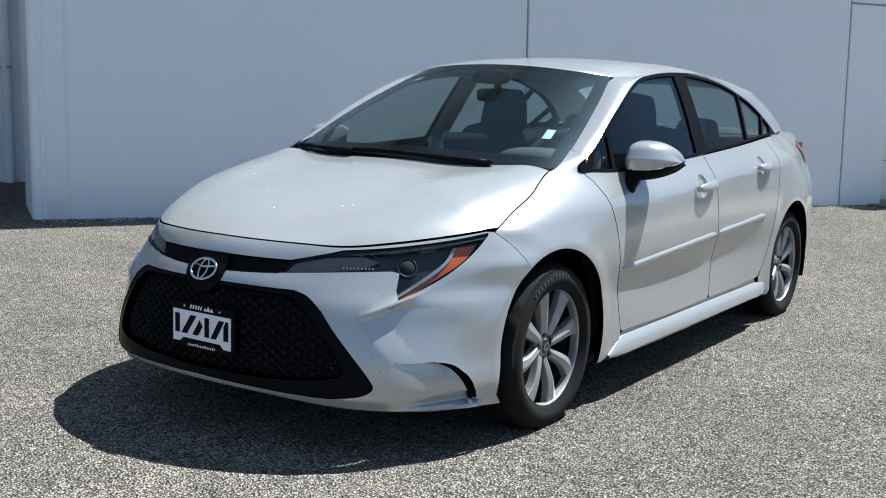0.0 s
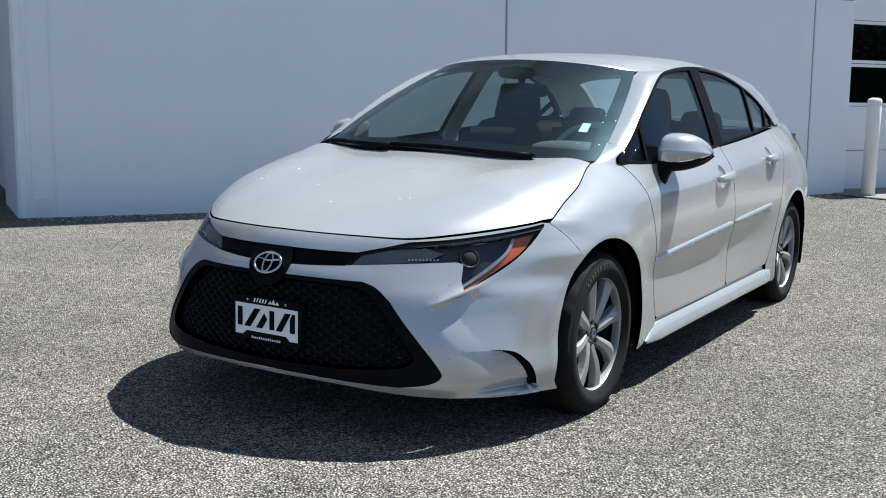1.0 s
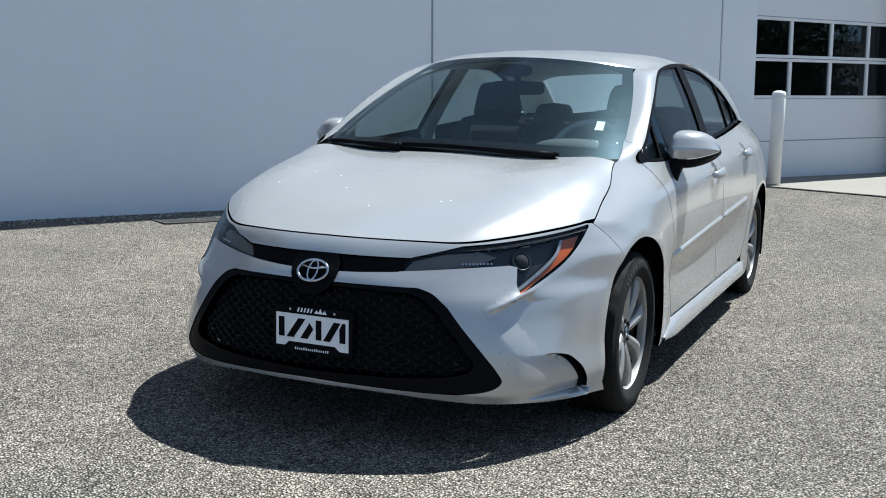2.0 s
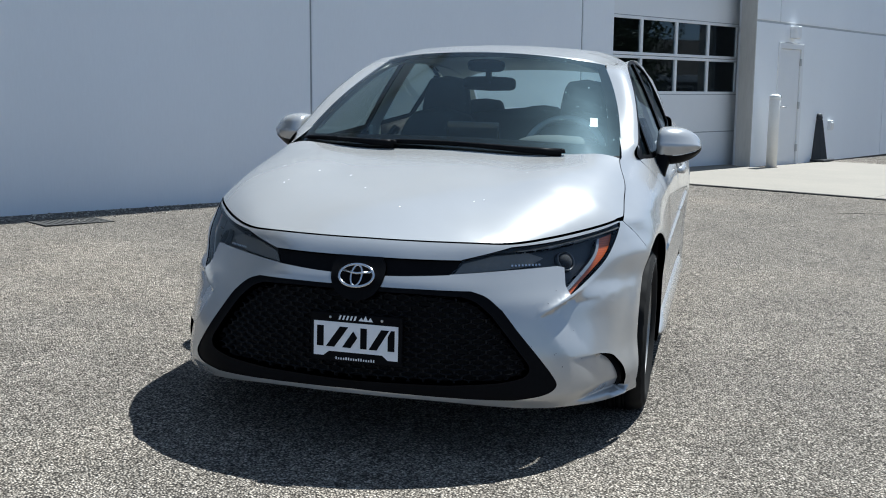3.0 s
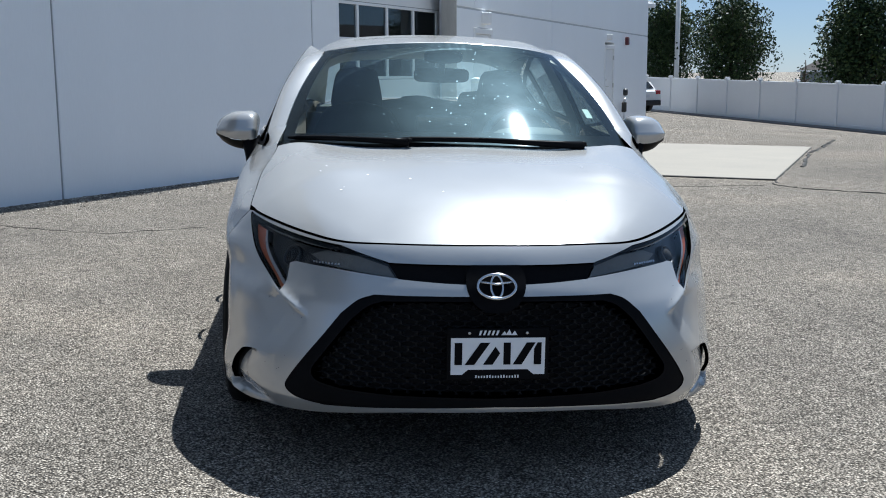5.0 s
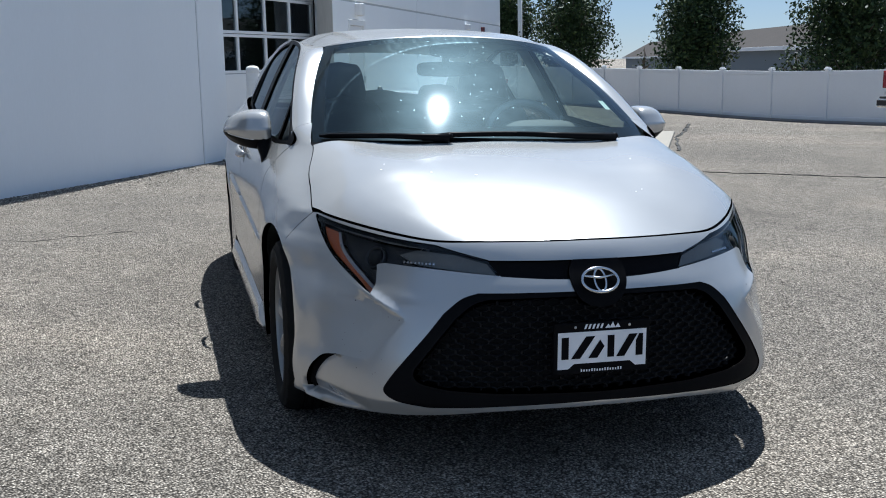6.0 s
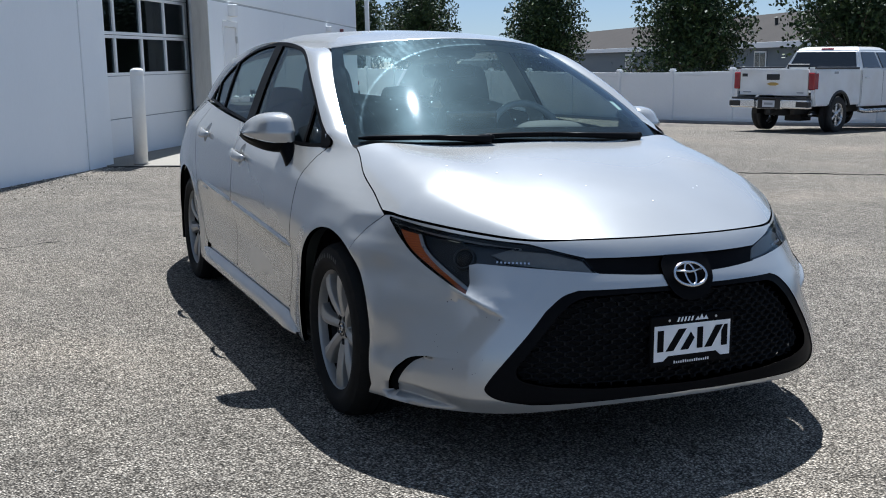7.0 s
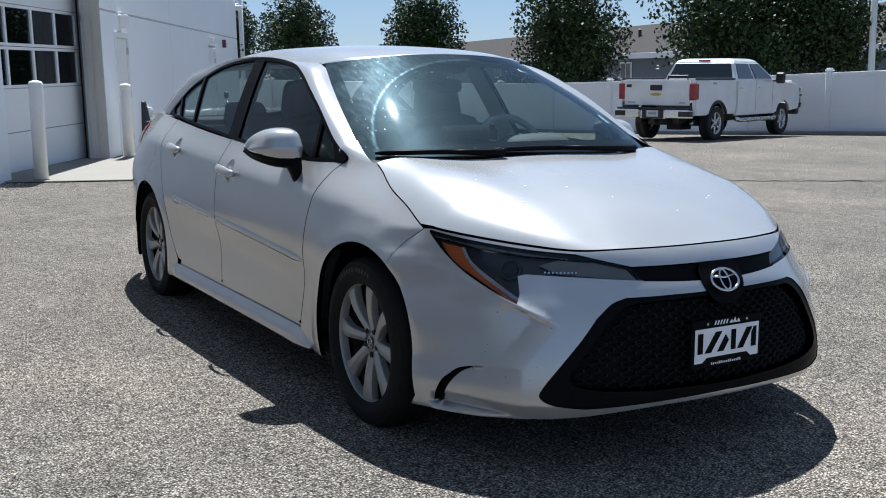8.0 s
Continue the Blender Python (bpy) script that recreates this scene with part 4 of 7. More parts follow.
# ---- small white hatchback parked past the building's corner ----
hatch = thing("hatchback", "white hatchback car parked past the building corner", "car", pose(12.1, 39.6, ground_z(12.1, 39.6), 0, 0, 118))


def hatch_body():
    bm = bmesh.new()
    prof = [(-0.02, 0.30), (-0.06, 0.55), (-0.02, 0.85), (0.12, 0.95), (0.42, 1.27), (0.75, 1.34), (1.8, 1.33), (2.5, 0.98), (3.6, 0.85), (3.85, 0.6), (3.85, 0.3)]
    rows = []
    for y, sc, zs in ((-0.82, 1.0, 0.97), (-0.60, 1.0, 1.0), (0.60, 1.0, 1.0), (0.82, 1.0, 0.97)):
        rows.append([bm.verts.new((x, y * (1.0 if z < 0.95 else 0.84), z * zs)) for x, z in prof])
    for a, b in zip(rows, rows[1:]):
        for k in range(len(prof) - 1):
            bm.faces.new((a[k], a[k + 1], b[k + 1], b[k]))
    bm.faces.new(rows[0])
    bm.faces.new(rows[-1])
    return bm


part("body", hatch_body(), TRUCKWHITE, hatch)
part("rear_window", glass_quad([(0.13, -0.56, 0.985), (0.13, 0.56, 0.985), (0.40, 0.5, 1.25), (0.40, -0.5, 1.25)], (-0.75, 0, 0.66), 0.02), TRUCKGLASS, hatch, "dark hatch window")
for s in (1, -1):
    part("tail_lamp", boxes((-0.075, 0.1, 0.55 * s, 0.80 * s, 0.74, 0.90), bevel=0.02), TRUCKRED, hatch)
    part("side_window", glass_quad([(0.5, 0.70 * s, 0.97), (2.2, 0.70 * s, 0.97), (1.8, 0.665 * s, 1.24), (0.65, 0.665 * s, 1.24)], (0, s, 0.1), 0.02), TRUCKGLASS, hatch)
    for wx in (0.7, 3.1):
        part("wheel", lathe([(0.0, 0.09), (0.18, 0.09), (0.2, 0.1), (0.30, 0.09), (0.31, 0.0), (0.30, -0.09)], 24, "X"), TRUCKTYRE, hatch, m=pose(wx, 0.75 * s, 0.31, 0, 0, 90 * s))
part("rear_bumper", boxes((-0.12, 0.1, -0.8, 0.8, 0.28, 0.5), bevel=0.03), BLACKPLASTIC, hatch)
part("number_plate", boxes((-0.075, -0.055, -0.16, 0.16, 0.62, 0.74)), PLATEW, hatch)


# ---- cracks in the asphalt ----
def crack(pts, r, seed):
    rng = random.Random(seed)
    out = []
    for (x0, y0), (x1, y1) in zip(pts, pts[1:]):
        n = int(math.hypot(x1 - x0, y1 - y0) / 0.12) + 1
        for i in range(n):
            t = i / n
            x, y = x0 + (x1 - x0) * t + rng.uniform(-0.035, 0.035), y0 + (y1 - y0) * t + rng.uniform(-0.035, 0.035)
            out.append((x, y, ground_z(x, y) - 0.002))
    ob = part("crack", tube(out, [r * rng.uniform(0.5, 1.3) for _ in out], 5), SEAM)
    tagged(ob, "dark crack running through the asphalt", "crack", kind="structure")


crack([(4.8, 7.7), (6.6, 6.5), (9.0, 5.0), (13.0, 2.6)], 0.012, 1)
crack([(6.05, 10.6), (7.4, 13.4), (8.6, 15.4), (10.3, 18.6)], 0.025, 2)
crack([(4.84, 8.6), (4.6, 8.1), (4.8, 7.7)], 0.012, 3)
crack([(2.2, 7.6), (3.5, 7.9), (4.6, 8.1)], 0.006, 4)
crack([(-3.2, 4.6), (-2.2, 4.1), (-1.4, 4.4)], 0.005, 5)

# ---- the silver sedan: x to its left, -y ahead, origin on the ground under the front axle ----
def paint_material():
    m = material("silver_metallic_paint", (0.478, 0.478, 0.475), 0.22, metal=0.50, coat=0.5, spec=0.2)
    n, lk, b = nodes_of(m)
    v = coords(m)
    dust = noise_tex(m, v, 2.2, 4, 0.5)
    col = mix(m, 0.3, (0.478, 0.478, 0.475), mix(m, 1.0, (0.478, 0.478, 0.475), ramp(m, dust, [(0.3, (0.85, 0.82, 0.77)), (0.7, 1.05)]), "MULTIPLY"))
    lk.new(col, b.inputs["Base Color"])
    r = n.new("ShaderNodeMapRange")
    r.inputs["To Min"].default_value = 0.18
    r.inputs["To Max"].default_value = 0.24
    lk.new(dust, r.inputs[0])
    lk.new(r.outputs[0], b.inputs["Roughness"])
    cr = n.new("ShaderNodeMapRange")
    cr.inputs["To Min"].default_value = 0.03
    cr.inputs["To Max"].default_value = 0.12
    lk.new(dust, cr.inputs[0])
    lk.new(cr.outputs[0], b.inputs["Coat Roughness"])
    return m


PAINT = paint_material()
TRIM = worn("satin_black_trim", (0.008, 0.008, 0.009), 0.35, var=0.2, big=5, fine=80, bumps=0.05)
TRIM.node_tree.nodes["Principled BSDF"].inputs["Specular IOR Level"].default_value = 0.02
CERAMIC = material("black_ceramic_border", (0.007, 0.007, 0.008), 1.0, spec=0.0)
GLOSSBLACK = material("gloss_black_trim", (0.008, 0.008, 0.009), 0.12, coat=0.6)
CHROME = material("chrome", (0.58, 0.585, 0.60), 0.16, metal=1.0)
GRILLE = worn("black_grille_plastic", (0.018, 0.018, 0.019), 0.42, var=0.25, big=6, fine=90, bumps=0.05)
GRILLE.node_tree.nodes["Principled BSDF"].inputs["Specular IOR Level"].default_value = 0.16
# near-black for dark parts, and for shade painted into hollows
NEARBLACK = material("near_black_parts_and_shade", (0.006, 0.006, 0.007), 0.9)
LAMPGLASS = glass_material("clear_lamp_lens", (0.92, 0.93, 0.94), 0.02, 1.46)
LAMPDARK = worn("dark_lamp_housing", (0.016, 0.017, 0.02), 0.35, var=0.15, big=9, fine=80)
LAMPGREY = worn("pale_lamp_reflector", (0.34, 0.345, 0.35), 0.28, metal=0.5, var=0.1, big=9, fine=90)
LAMPMID = worn("smoked_lamp_reflector", (0.15, 0.143, 0.13), 0.4, metal=0.2, var=0.15, big=12, fine=90)
AMBER = material("amber_lamp_lens", (0.46, 0.085, 0.012), 0.3, coat=0.4)
_n, _lk, _b = nodes_of(AMBER)
_w = _n.new("ShaderNodeTexWave")
_w.bands_direction = "Z"
_w.inputs["Scale"].default_value = 45
_w.inputs["Distortion"].default_value = 1.5
_lk.new(coords(AMBER), _w.inputs[0])
_lk.new(ramp(AMBER, _w.outputs["Fac"], [(0.2, (0.40, 0.070, 0.010)), (0.8, (0.52, 0.105, 0.014))]), _b.inputs["Base Color"])
TAILRED = material("red_lamp_lens", (0.45, 0.015, 0.02), 0.15, coat=0.6)
PLATEWHITE = worn("white_plate_paper", (0.80, 0.81, 0.83), 0.35, var=0.02, big=8, fine=60)
TYRE = worn("black_tyre_rubber", (0.011, 0.0105, 0.010), 0.85, var=0.25, big=8, fine=70, bumps=0.2)
TYRE.node_tree.nodes["Principled BSDF"].inputs["Specular IOR Level"].default_value = 0.2
TYREMARK = worn("faded_sidewall_rubber", (0.034, 0.033, 0.032), 0.8, var=0.2, big=8, fine=70)
WHEEL = worn("silver_wheel_cover", (0.38, 0.37, 0.355), 0.42, metal=0.5, var=0.08, big=8, fine=60, bumps=0.03)
BARREL = worn("dark_steel_wheel", (0.035, 0.035, 0.036), 0.5, metal=0.3, var=0.2, big=10, fine=60)
BRAKE = worn("dark_brake_iron", (0.07, 0.065, 0.06), 0.5, metal=0.6, var=0.25, big=12, fine=60)
FABRIC = worn("dark_seat_fabric", (0.045, 0.05, 0.06), 0.9, var=0.2, big=6, fine=200, bumps=0.3)
DASH = worn("dark_grey_dashboard", (0.065, 0.067, 0.07), 0.7, var=0.12, big=5, fine=150, bumps=0.2)
DASH.node_tree.nodes["Principled BSDF"].inputs["Specular IOR Level"].default_value = 0.08
BEIGE = worn("pale_grey_cabin_lining", (0.60, 0.60, 0.56), 0.85, var=0.06, big=5, fine=150, bumps=0.1)
GREYPLASTIC = worn("grey_wheel_plastic", (0.26, 0.265, 0.27), 0.5, var=0.08, big=8, fine=90)
STICKER = material("pale_green_sticker", (0.36, 0.44, 0.41), 0.6)

SEDAN = Matrix.Rotation(math.atan(0.02), 4, "Y")
sedan = thing("sedan", "silver four-door sedan parked on the sunlit asphalt", "car", SEDAN)


def pchip(xs, ys, q):
    """Monotone cubic through the knots; q may be an array. Straight on beyond the ends."""
    xs, ys, q = np.asarray(xs, float), np.asarray(ys, float), np.asarray(q, float)
    h = np.diff(xs)
    d = np.diff(ys) / h
    s = np.zeros(len(xs))
    s[0], s[-1] = d[0], d[-1]
    for i in range(1, len(xs) - 1):
        if d[i - 1] * d[i] > 0:
            w1, w2 = 2 * h[i] + h[i - 1], h[i] + 2 * h[i - 1]
            s[i] = (w1 + w2) / (w1 / d[i - 1] + w2 / d[i])
    i = np.clip(np.searchsorted(xs, q) - 1, 0, len(h) - 1)
    t = (q - xs[i]) / h[i]
    lo, hi = t < 0, t > 1
    tc = np.clip(t, 0, 1)
    r = ys[i] * (1 + 2 * tc) * (1 - tc) ** 2 + h[i] * s[i] * tc * (1 - tc) ** 2 + ys[i + 1] * tc * tc * (3 - 2 * tc) + h[i] * s[i + 1] * tc * tc * (tc - 1)
    return r + np.where(lo, (q - xs[0]) * s[0], 0) + np.where(hi, (q - xs[-1]) * s[-1], 0)


def spline(xs, ys, q):
    """Natural cubic through the knots, straight on beyond the ends."""
    xs, ys, q = np.asarray(xs, float), np.asarray(ys, float), np.asarray(q, float)
    n = len(xs)
    h = np.diff(xs)
    a = np.eye(n)
    r = np.zeros(n)
    for i in range(1, n - 1):
        a[i, i - 1:i + 2] = h[i - 1], 2 * (h[i - 1] + h[i]), h[i]
        r[i] = 6 * ((ys[i + 1] - ys[i]) / h[i] - (ys[i] - ys[i - 1]) / h[i - 1])
    m = np.linalg.solve(a, r)
    qq = np.clip(q, xs[0], xs[-1])
    i = np.clip(np.searchsorted(xs, qq) - 1, 0, n - 2)
    u, v = xs[i + 1] - qq, qq - xs[i]
    y = (m[i] * u ** 3 + m[i + 1] * v ** 3) / (6 * h[i]) + (ys[i] / h[i] - m[i] * h[i] / 6) * u + (ys[i + 1] / h[i] - m[i + 1] * h[i] / 6) * v
    e0 = (ys[1] - ys[0]) / h[0] - h[0] * m[1] / 6
    e1 = (ys[-1] - ys[-2]) / h[-1] + h[-1] * m[-2] / 6
    return y + np.where(q < xs[0], (q - xs[0]) * e0, 0) + np.where(q > xs[-1], (q - xs[-1]) * e1, 0)


def curve2(points, n=24, closed=False):
    """A smooth plane curve through the points (Catmull-Rom), as a list of pairs."""
    p = [np.array(q, float) for q in points]
    out = []
    m = len(p)
    for i in range(m if closed else m - 1):
        p0 = p[(i - 1) % m] if closed or i else 2 * p[0] - p[1]
        p1, p2 = p[i], p[(i + 1) % m]
        p3 = p[(i + 2) % m] if closed or i + 2 < m else 2 * p[-1] - p[-2]
        for k in range(n):
            t = k / n
            out.append(tuple(0.5 * (2 * p1 + (p2 - p0) * t + (2 * p0 - 5 * p1 + 4 * p2 - p3) * t * t + (3 * p1 - p0 - 3 * p2 + p3) * t ** 3)))
    if not closed:
        out.append(tuple(p[-1]))
    return out


def resample(poly, step):
    """A closed outline with points at most a step apart."""
    out = []
    for (x0, y0), (x1, y1) in zip(poly, poly[1:] + poly[:1]):
        n = max(1, int(math.hypot(x1 - x0, y1 - y0) / step + 0.5))
        out += [(x0 + (x1 - x0) * i / n, y0 + (y1 - y0) * i / n) for i in range(n)]
    return out


def inside(poly, px, py):
    x, y = np.array([p[0] for p in poly]), np.array([p[1] for p in poly])
    x2, y2 = np.roll(x, -1), np.roll(y, -1)
    res = np.zeros(len(px), bool)
    for a, b, c, d in zip(x, y, x2, y2):
        if b != d:
            hit = ((b > py) != (d > py)) & (px < (c - a) * (py - b) / (d - b) + a)
            res ^= hit
    return res


def seg_dist(poly, px, py):
    best = np.full(len(px), 1e9)
    for (a, b), (c, d) in zip(poly, poly[1:] + poly[:1]):
        l2 = (c - a) ** 2 + (d - b) ** 2 + 1e-12
        t = np.clip(((px - a) * (c - a) + (py - b) * (d - b)) / l2, 0, 1)
        best = np.minimum(best, np.hypot(px - a - t * (c - a), py - b - t * (d - b)))
    return best


from mathutils.geometry import delaunay_2d_cdt


def cut_chart(regions, lift, step, flange=0.012, shrink=0.0, creases=()):
    """Cut a curved surface into panels. regions: name and outline in the chart, first come first served. lift(u, v): the surface, as rows of x, y, z.
    Returns, for each name, vertices, normals, triangles and rim edges."""
    outl = [(nm, resample(list(pl), step)) for nm, pl in regions]
    pts, edges = [], []
    for nm, pl in outl:
        b = len(pts)
        pts += pl
        edges += [(b + i, b + (i + 1) % len(pl)) for i in range(len(pl))]
    lines = []
    for ln in creases:
        b = len(pts)
        pts += list(ln)
        edges += [(b + i, b + i + 1) for i in range(len(ln) - 1)]
    allp = np.array(pts)
    gx, gy = np.meshgrid(np.arange(allp[:, 0].min(), allp[:, 0].max(), step), np.arange(allp[:, 1].min(), allp[:, 1].max(), step))
    gx, gy = gx.copy(), gy
    gx[1::2] += step / 2
    gx, gy = gx.ravel(), gy.ravel()
    ok = np.zeros(len(gx), bool)
    near = np.full(len(gx), 1e9)
    for nm, pl in outl:
        ok |= inside(pl, gx, gy)
        near = np.minimum(near, seg_dist(pl, gx, gy))
    ok &= near > step * 0.45
    pts += list(zip(gx[ok].tolist(), gy[ok].tolist()))
    vs, es, fs, _, _, _ = delaunay_2d_cdt([Vector((float(a), float(b))) for a, b in pts], edges, [], 0, 1e-5, True)
    vs = np.array([(v.x, v.y) for v in vs])
    fs = np.array([f[:3] for f in fs])
    cen = vs[fs].mean(axis=1)
    free = np.ones(len(fs), bool)
    eps = 1e-4
    pos = lift(vs[:, 0], vs[:, 1])
    du = lift(vs[:, 0] + eps, vs[:, 1]) - lift(vs[:, 0] - eps, vs[:, 1])
    dv = lift(vs[:, 0], vs[:, 1] + eps) - lift(vs[:, 0], vs[:, 1] - eps)
    nrm = np.cross(du, dv)
    nrm /= np.linalg.norm(nrm, axis=1)[:, None] + 1e-12
    res = {}
    for nm, pl in outl:
        sel = free & inside(pl, cen[:, 0], cen[:, 1])
        free &= ~sel
        res.setdefault(nm, []).append(fs[sel])
    return {nm: (pos, nrm, np.concatenate(f)) for nm, f in res.items()}


def chart_part(name, data, mat, parent, label="", mirror=False, flip=False, both=False, offset=0.0, flange=0.012, outward=None):
    """A panel of a cut surface as one mesh with turned-in edges. mirror: on the car's other side; both: across its middle."""
    pos, nrm, tris = data
    used = np.unique(tris)
    remap = np.full(len(pos), -1)
    remap[used] = np.arange(len(used))
    v, n, f = pos[used].copy(), nrm[used].copy(), remap[tris]
    if outward is not None and (n * (v - np.array(outward))).sum() < 0:
        n = -n
    v = v + n * offset
    # rim
    ed = {}
    for t in f:
        for a, b in ((t[0], t[1]), (t[1], t[2]), (t[2], t[0])):
            k = (min(a, b), max(a, b))
            ed[k] = None if k in ed else (a, b)
    rim = [e for e in ed.values() if e is not None]
    if both:
        rim = [e for e in rim if not (abs(v[e[0], 0]) < 1e-3 and abs(v[e[1], 0]) < 1e-3)]
    def orient(v, n, f):
        fn = np.cross(v[f[:, 1]] - v[f[:, 0]], v[f[:, 2]] - v[f[:, 0]])
        bad = (fn * n[f].sum(axis=1)).sum(axis=1) < 0
        g = f.copy()
        g[bad] = g[bad][:, ::-1]
        return g
    sides = [(v, n)]
    if mirror:
        sides = [(v * (-1, 1, 1), n * (-1, 1, 1))]
    elif both:
        sides = [(v, n), (v * (-1, 1, 1), n * (-1, 1, 1))]
    V, N, Fc = [], [], []
    for vv, nn in sides:
        b = sum(len(a) for a in V)
        V.append(vv)
        N.append(nn)
        Fc += (orient(vv, nn, f) + b).tolist()
        if flange and rim:
            e = np.array(rim)
            b2 = b + len(vv)
            q = e.ravel()
            top, low = vv[q] - nn[q] * 0.0002, vv[q] - nn[q] * flange
            V += [top, low]
            m3 = np.repeat(np.cross(vv[e[:, 1]] - vv[e[:, 0]], nn[e[:, 0]]), 2, axis=0)
            m3 /= np.linalg.norm(m3, axis=1)[:, None] + 1e-9
            N += [m3, m3]
            k = len(q)
            for i in range(0, k, 2):
                Fc.append([b2 + i, b2 + i + 1, b2 + k + i + 1, b2 + k + i])
    V, N = np.concatenate(V), np.concatenate(N)
    me = bpy.data.meshes.new(name)
    me.from_pydata(V.tolist(), [], Fc)
    me.materials.append(mat)
    me.polygons.foreach_set("use_smooth", [True] * len(me.polygons))
    me.normals_split_custom_set_from_vertices(N.tolist())
    ob = new(name, me)
    ob.parent = parent
    if label:
        ob["label"] = label
    return ob


def grid_part(name, fn, u0, u1, v0, v1, nu, nv, mat, parent, label="", offset=0.0, outward=(0, 1.3, 0.5)):
    u, v = np.meshgrid(np.linspace(u0, u1, nu + 1), np.linspace(v0, v1, nv + 1), indexing="ij")
    uf, vf = u.ravel(), v.ravel()
    pos = fn(uf, vf)
    e = 1e-4
    n = np.cross(fn(uf + e, vf) - fn(uf - e, vf), fn(uf, vf + e) - fn(uf, vf - e))
    n /= np.linalg.norm(n, axis=1)[:, None] + 1e-12
    if (n * (pos - np.array(outward))).sum() < 0:
        n = -n
    pos = pos + n * offset
    f = []
    for i in range(nu):
        for j in range(nv):
            a = i * (nv + 1) + j
            q = [a, a + nv + 1, a + nv + 2, a + 1]
            p = pos[q]
            if np.dot(np.cross(p[1] - p[0], p[2] - p[0]), n[a]) < 0:
                q.reverse()
            f.append(q)
    me = bpy.data.meshes.new(name)
    me.from_pydata(pos.tolist(), [], f)
    me.materials.append(mat)
    me.polygons.foreach_set("use_smooth", [True] * len(f))
    me.normals_split_custom_set_from_vertices(n.tolist())
    ob = new(name, me)
    ob.parent = parent
    if label:
        ob["label"] = label
    return ob


# ---------- body sides: half width over (y, z), from lines that run along the car ----------
YS = [-0.45, -0.2, 0.0, 0.19, 0.35, 0.8, 1.5, 2.2, 2.7, 3.1, 3.45, 3.68]
SIDE_Z = [[0.10] * 12,
          [0.22] * 12,
          [0.33] * 12,
          [0.46] * 12,
          [0.62, 0.62, 0.62, 0.615, 0.61, 0.60, 0.62, 0.64, 0.66, 0.67, 0.67, 0.67],
          [0.68, 0.735, 0.77, 0.79, 0.797, 0.80, 0.835, 0.87, 0.895, 0.91, 0.91, 0.91],
          [0.72, 0.80, 0.870, 0.940, 0.938, 0.926, 0.965, 1.01, 1.045, 1.05, 1.04, 1.03]]
SIDE_X = [[0.73, 0.78, 0.80, 0.805, 0.81, 0.81, 0.81, 0.81, 0.80, 0.75, 0.66, 0.56],
          [0.77, 0.835, 0.855, 0.86, 0.863, 0.866, 0.867, 0.867, 0.862, 0.82, 0.725, 0.61],
          [0.785, 0.846, 0.866, 0.868, 0.866, 0.860, 0.861, 0.868, 0.876, 0.84, 0.742, 0.63],
          [0.785, 0.850, 0.871, 0.873, 0.866, 0.851, 0.853, 0.867, 0.882, 0.848, 0.755, 0.645],
          [0.765, 0.842, 0.866, 0.876, 0.878, 0.876, 0.878, 0.882, 0.880, 0.848, 0.758, 0.655],
          [0.742, 0.806, 0.832, 0.846, 0.855, 0.862, 0.866, 0.866, 0.852, 0.785, 0.685, 0.60],
          [0.71, 0.745, 0.728, 0.690, 0.748, 0.795, 0.80, 0.785, 0.74, 0.67, 0.60, 0.55]]


def side_lines(y):
    xs = np.stack([spline(YS, r, y) for r in SIDE_X])
    zs = np.stack([spline(YS, r, y) for r in SIDE_Z])
    return xs, zs


def pchip_cols(zs, xs, q):
    """Monotone cubic of x over z for many columns at once."""
    h = np.diff(zs, axis=0)
    d = np.diff(xs, axis=0) / h
    s = np.zeros_like(xs)
    s[0], s[-1] = d[0], d[-1]
    for i in range(1, len(xs) - 1):
        pr = d[i - 1] * d[i]
        w1, w2 = 2 * h[i] + h[i - 1], h[i] + 2 * h[i - 1]
        with np.errstate(divide="ignore", invalid="ignore"):
            s[i] = np.where(pr > 0, (w1 + w2) / (w1 / d[i - 1] + w2 / d[i]), 0)
    k = np.clip((q[None] > zs).sum(axis=0) - 1, 0, len(h) - 1)
    c = np.arange(len(q))
    z0, hh = zs[k, c], h[k, c]
    t = (q - z0) / hh
    tc = np.clip(t, 0, 1)
    r = xs[k, c] * (1 + 2 * tc) * (1 - tc) ** 2 + hh * s[k, c] * tc * (1 - tc) ** 2 + xs[k + 1, c] * tc * tc * (3 - 2 * tc) + hh * s[k + 1, c] * tc * tc * (tc - 1)
    return r + np.where(t > 1, (t - 1) * hh * s[k + 1, c], 0) + np.where(t < 0, t * hh * s[k, c], 0)


def arch_swell(y, z):
    """The flared lips round the wheels."""
    out = 0
    for yc, r0 in ((0.0, 0.36), (2.7, 0.365)):
        r = np.hypot(y - yc, z - 0.33)
        out = out + 0.007 * np.exp(-((r - r0) / 0.05) ** 2) * (z > 0.1)
    return out


def side_surface(y, z):
    xs, zs = side_lines(y)
    x = pchip_cols(zs, xs, z)
    x = x + arch_swell(y, z)
    # meet the bumper along its joint
    near = 1 - smoothstep((y - np.interp(z, [0.63, 0.70, 0.757], [-0.187, -0.228, -0.29])) / 0.16)
    x = x + near * np.interp(z, [0.60, 0.63, 0.666, 0.69, 0.72, 0.738, 0.757], [0, -0.0015, -0.002, -0.0065, -0.0084, -0.0045, 0.006])
    return np.stack([x, y, z], axis=1)


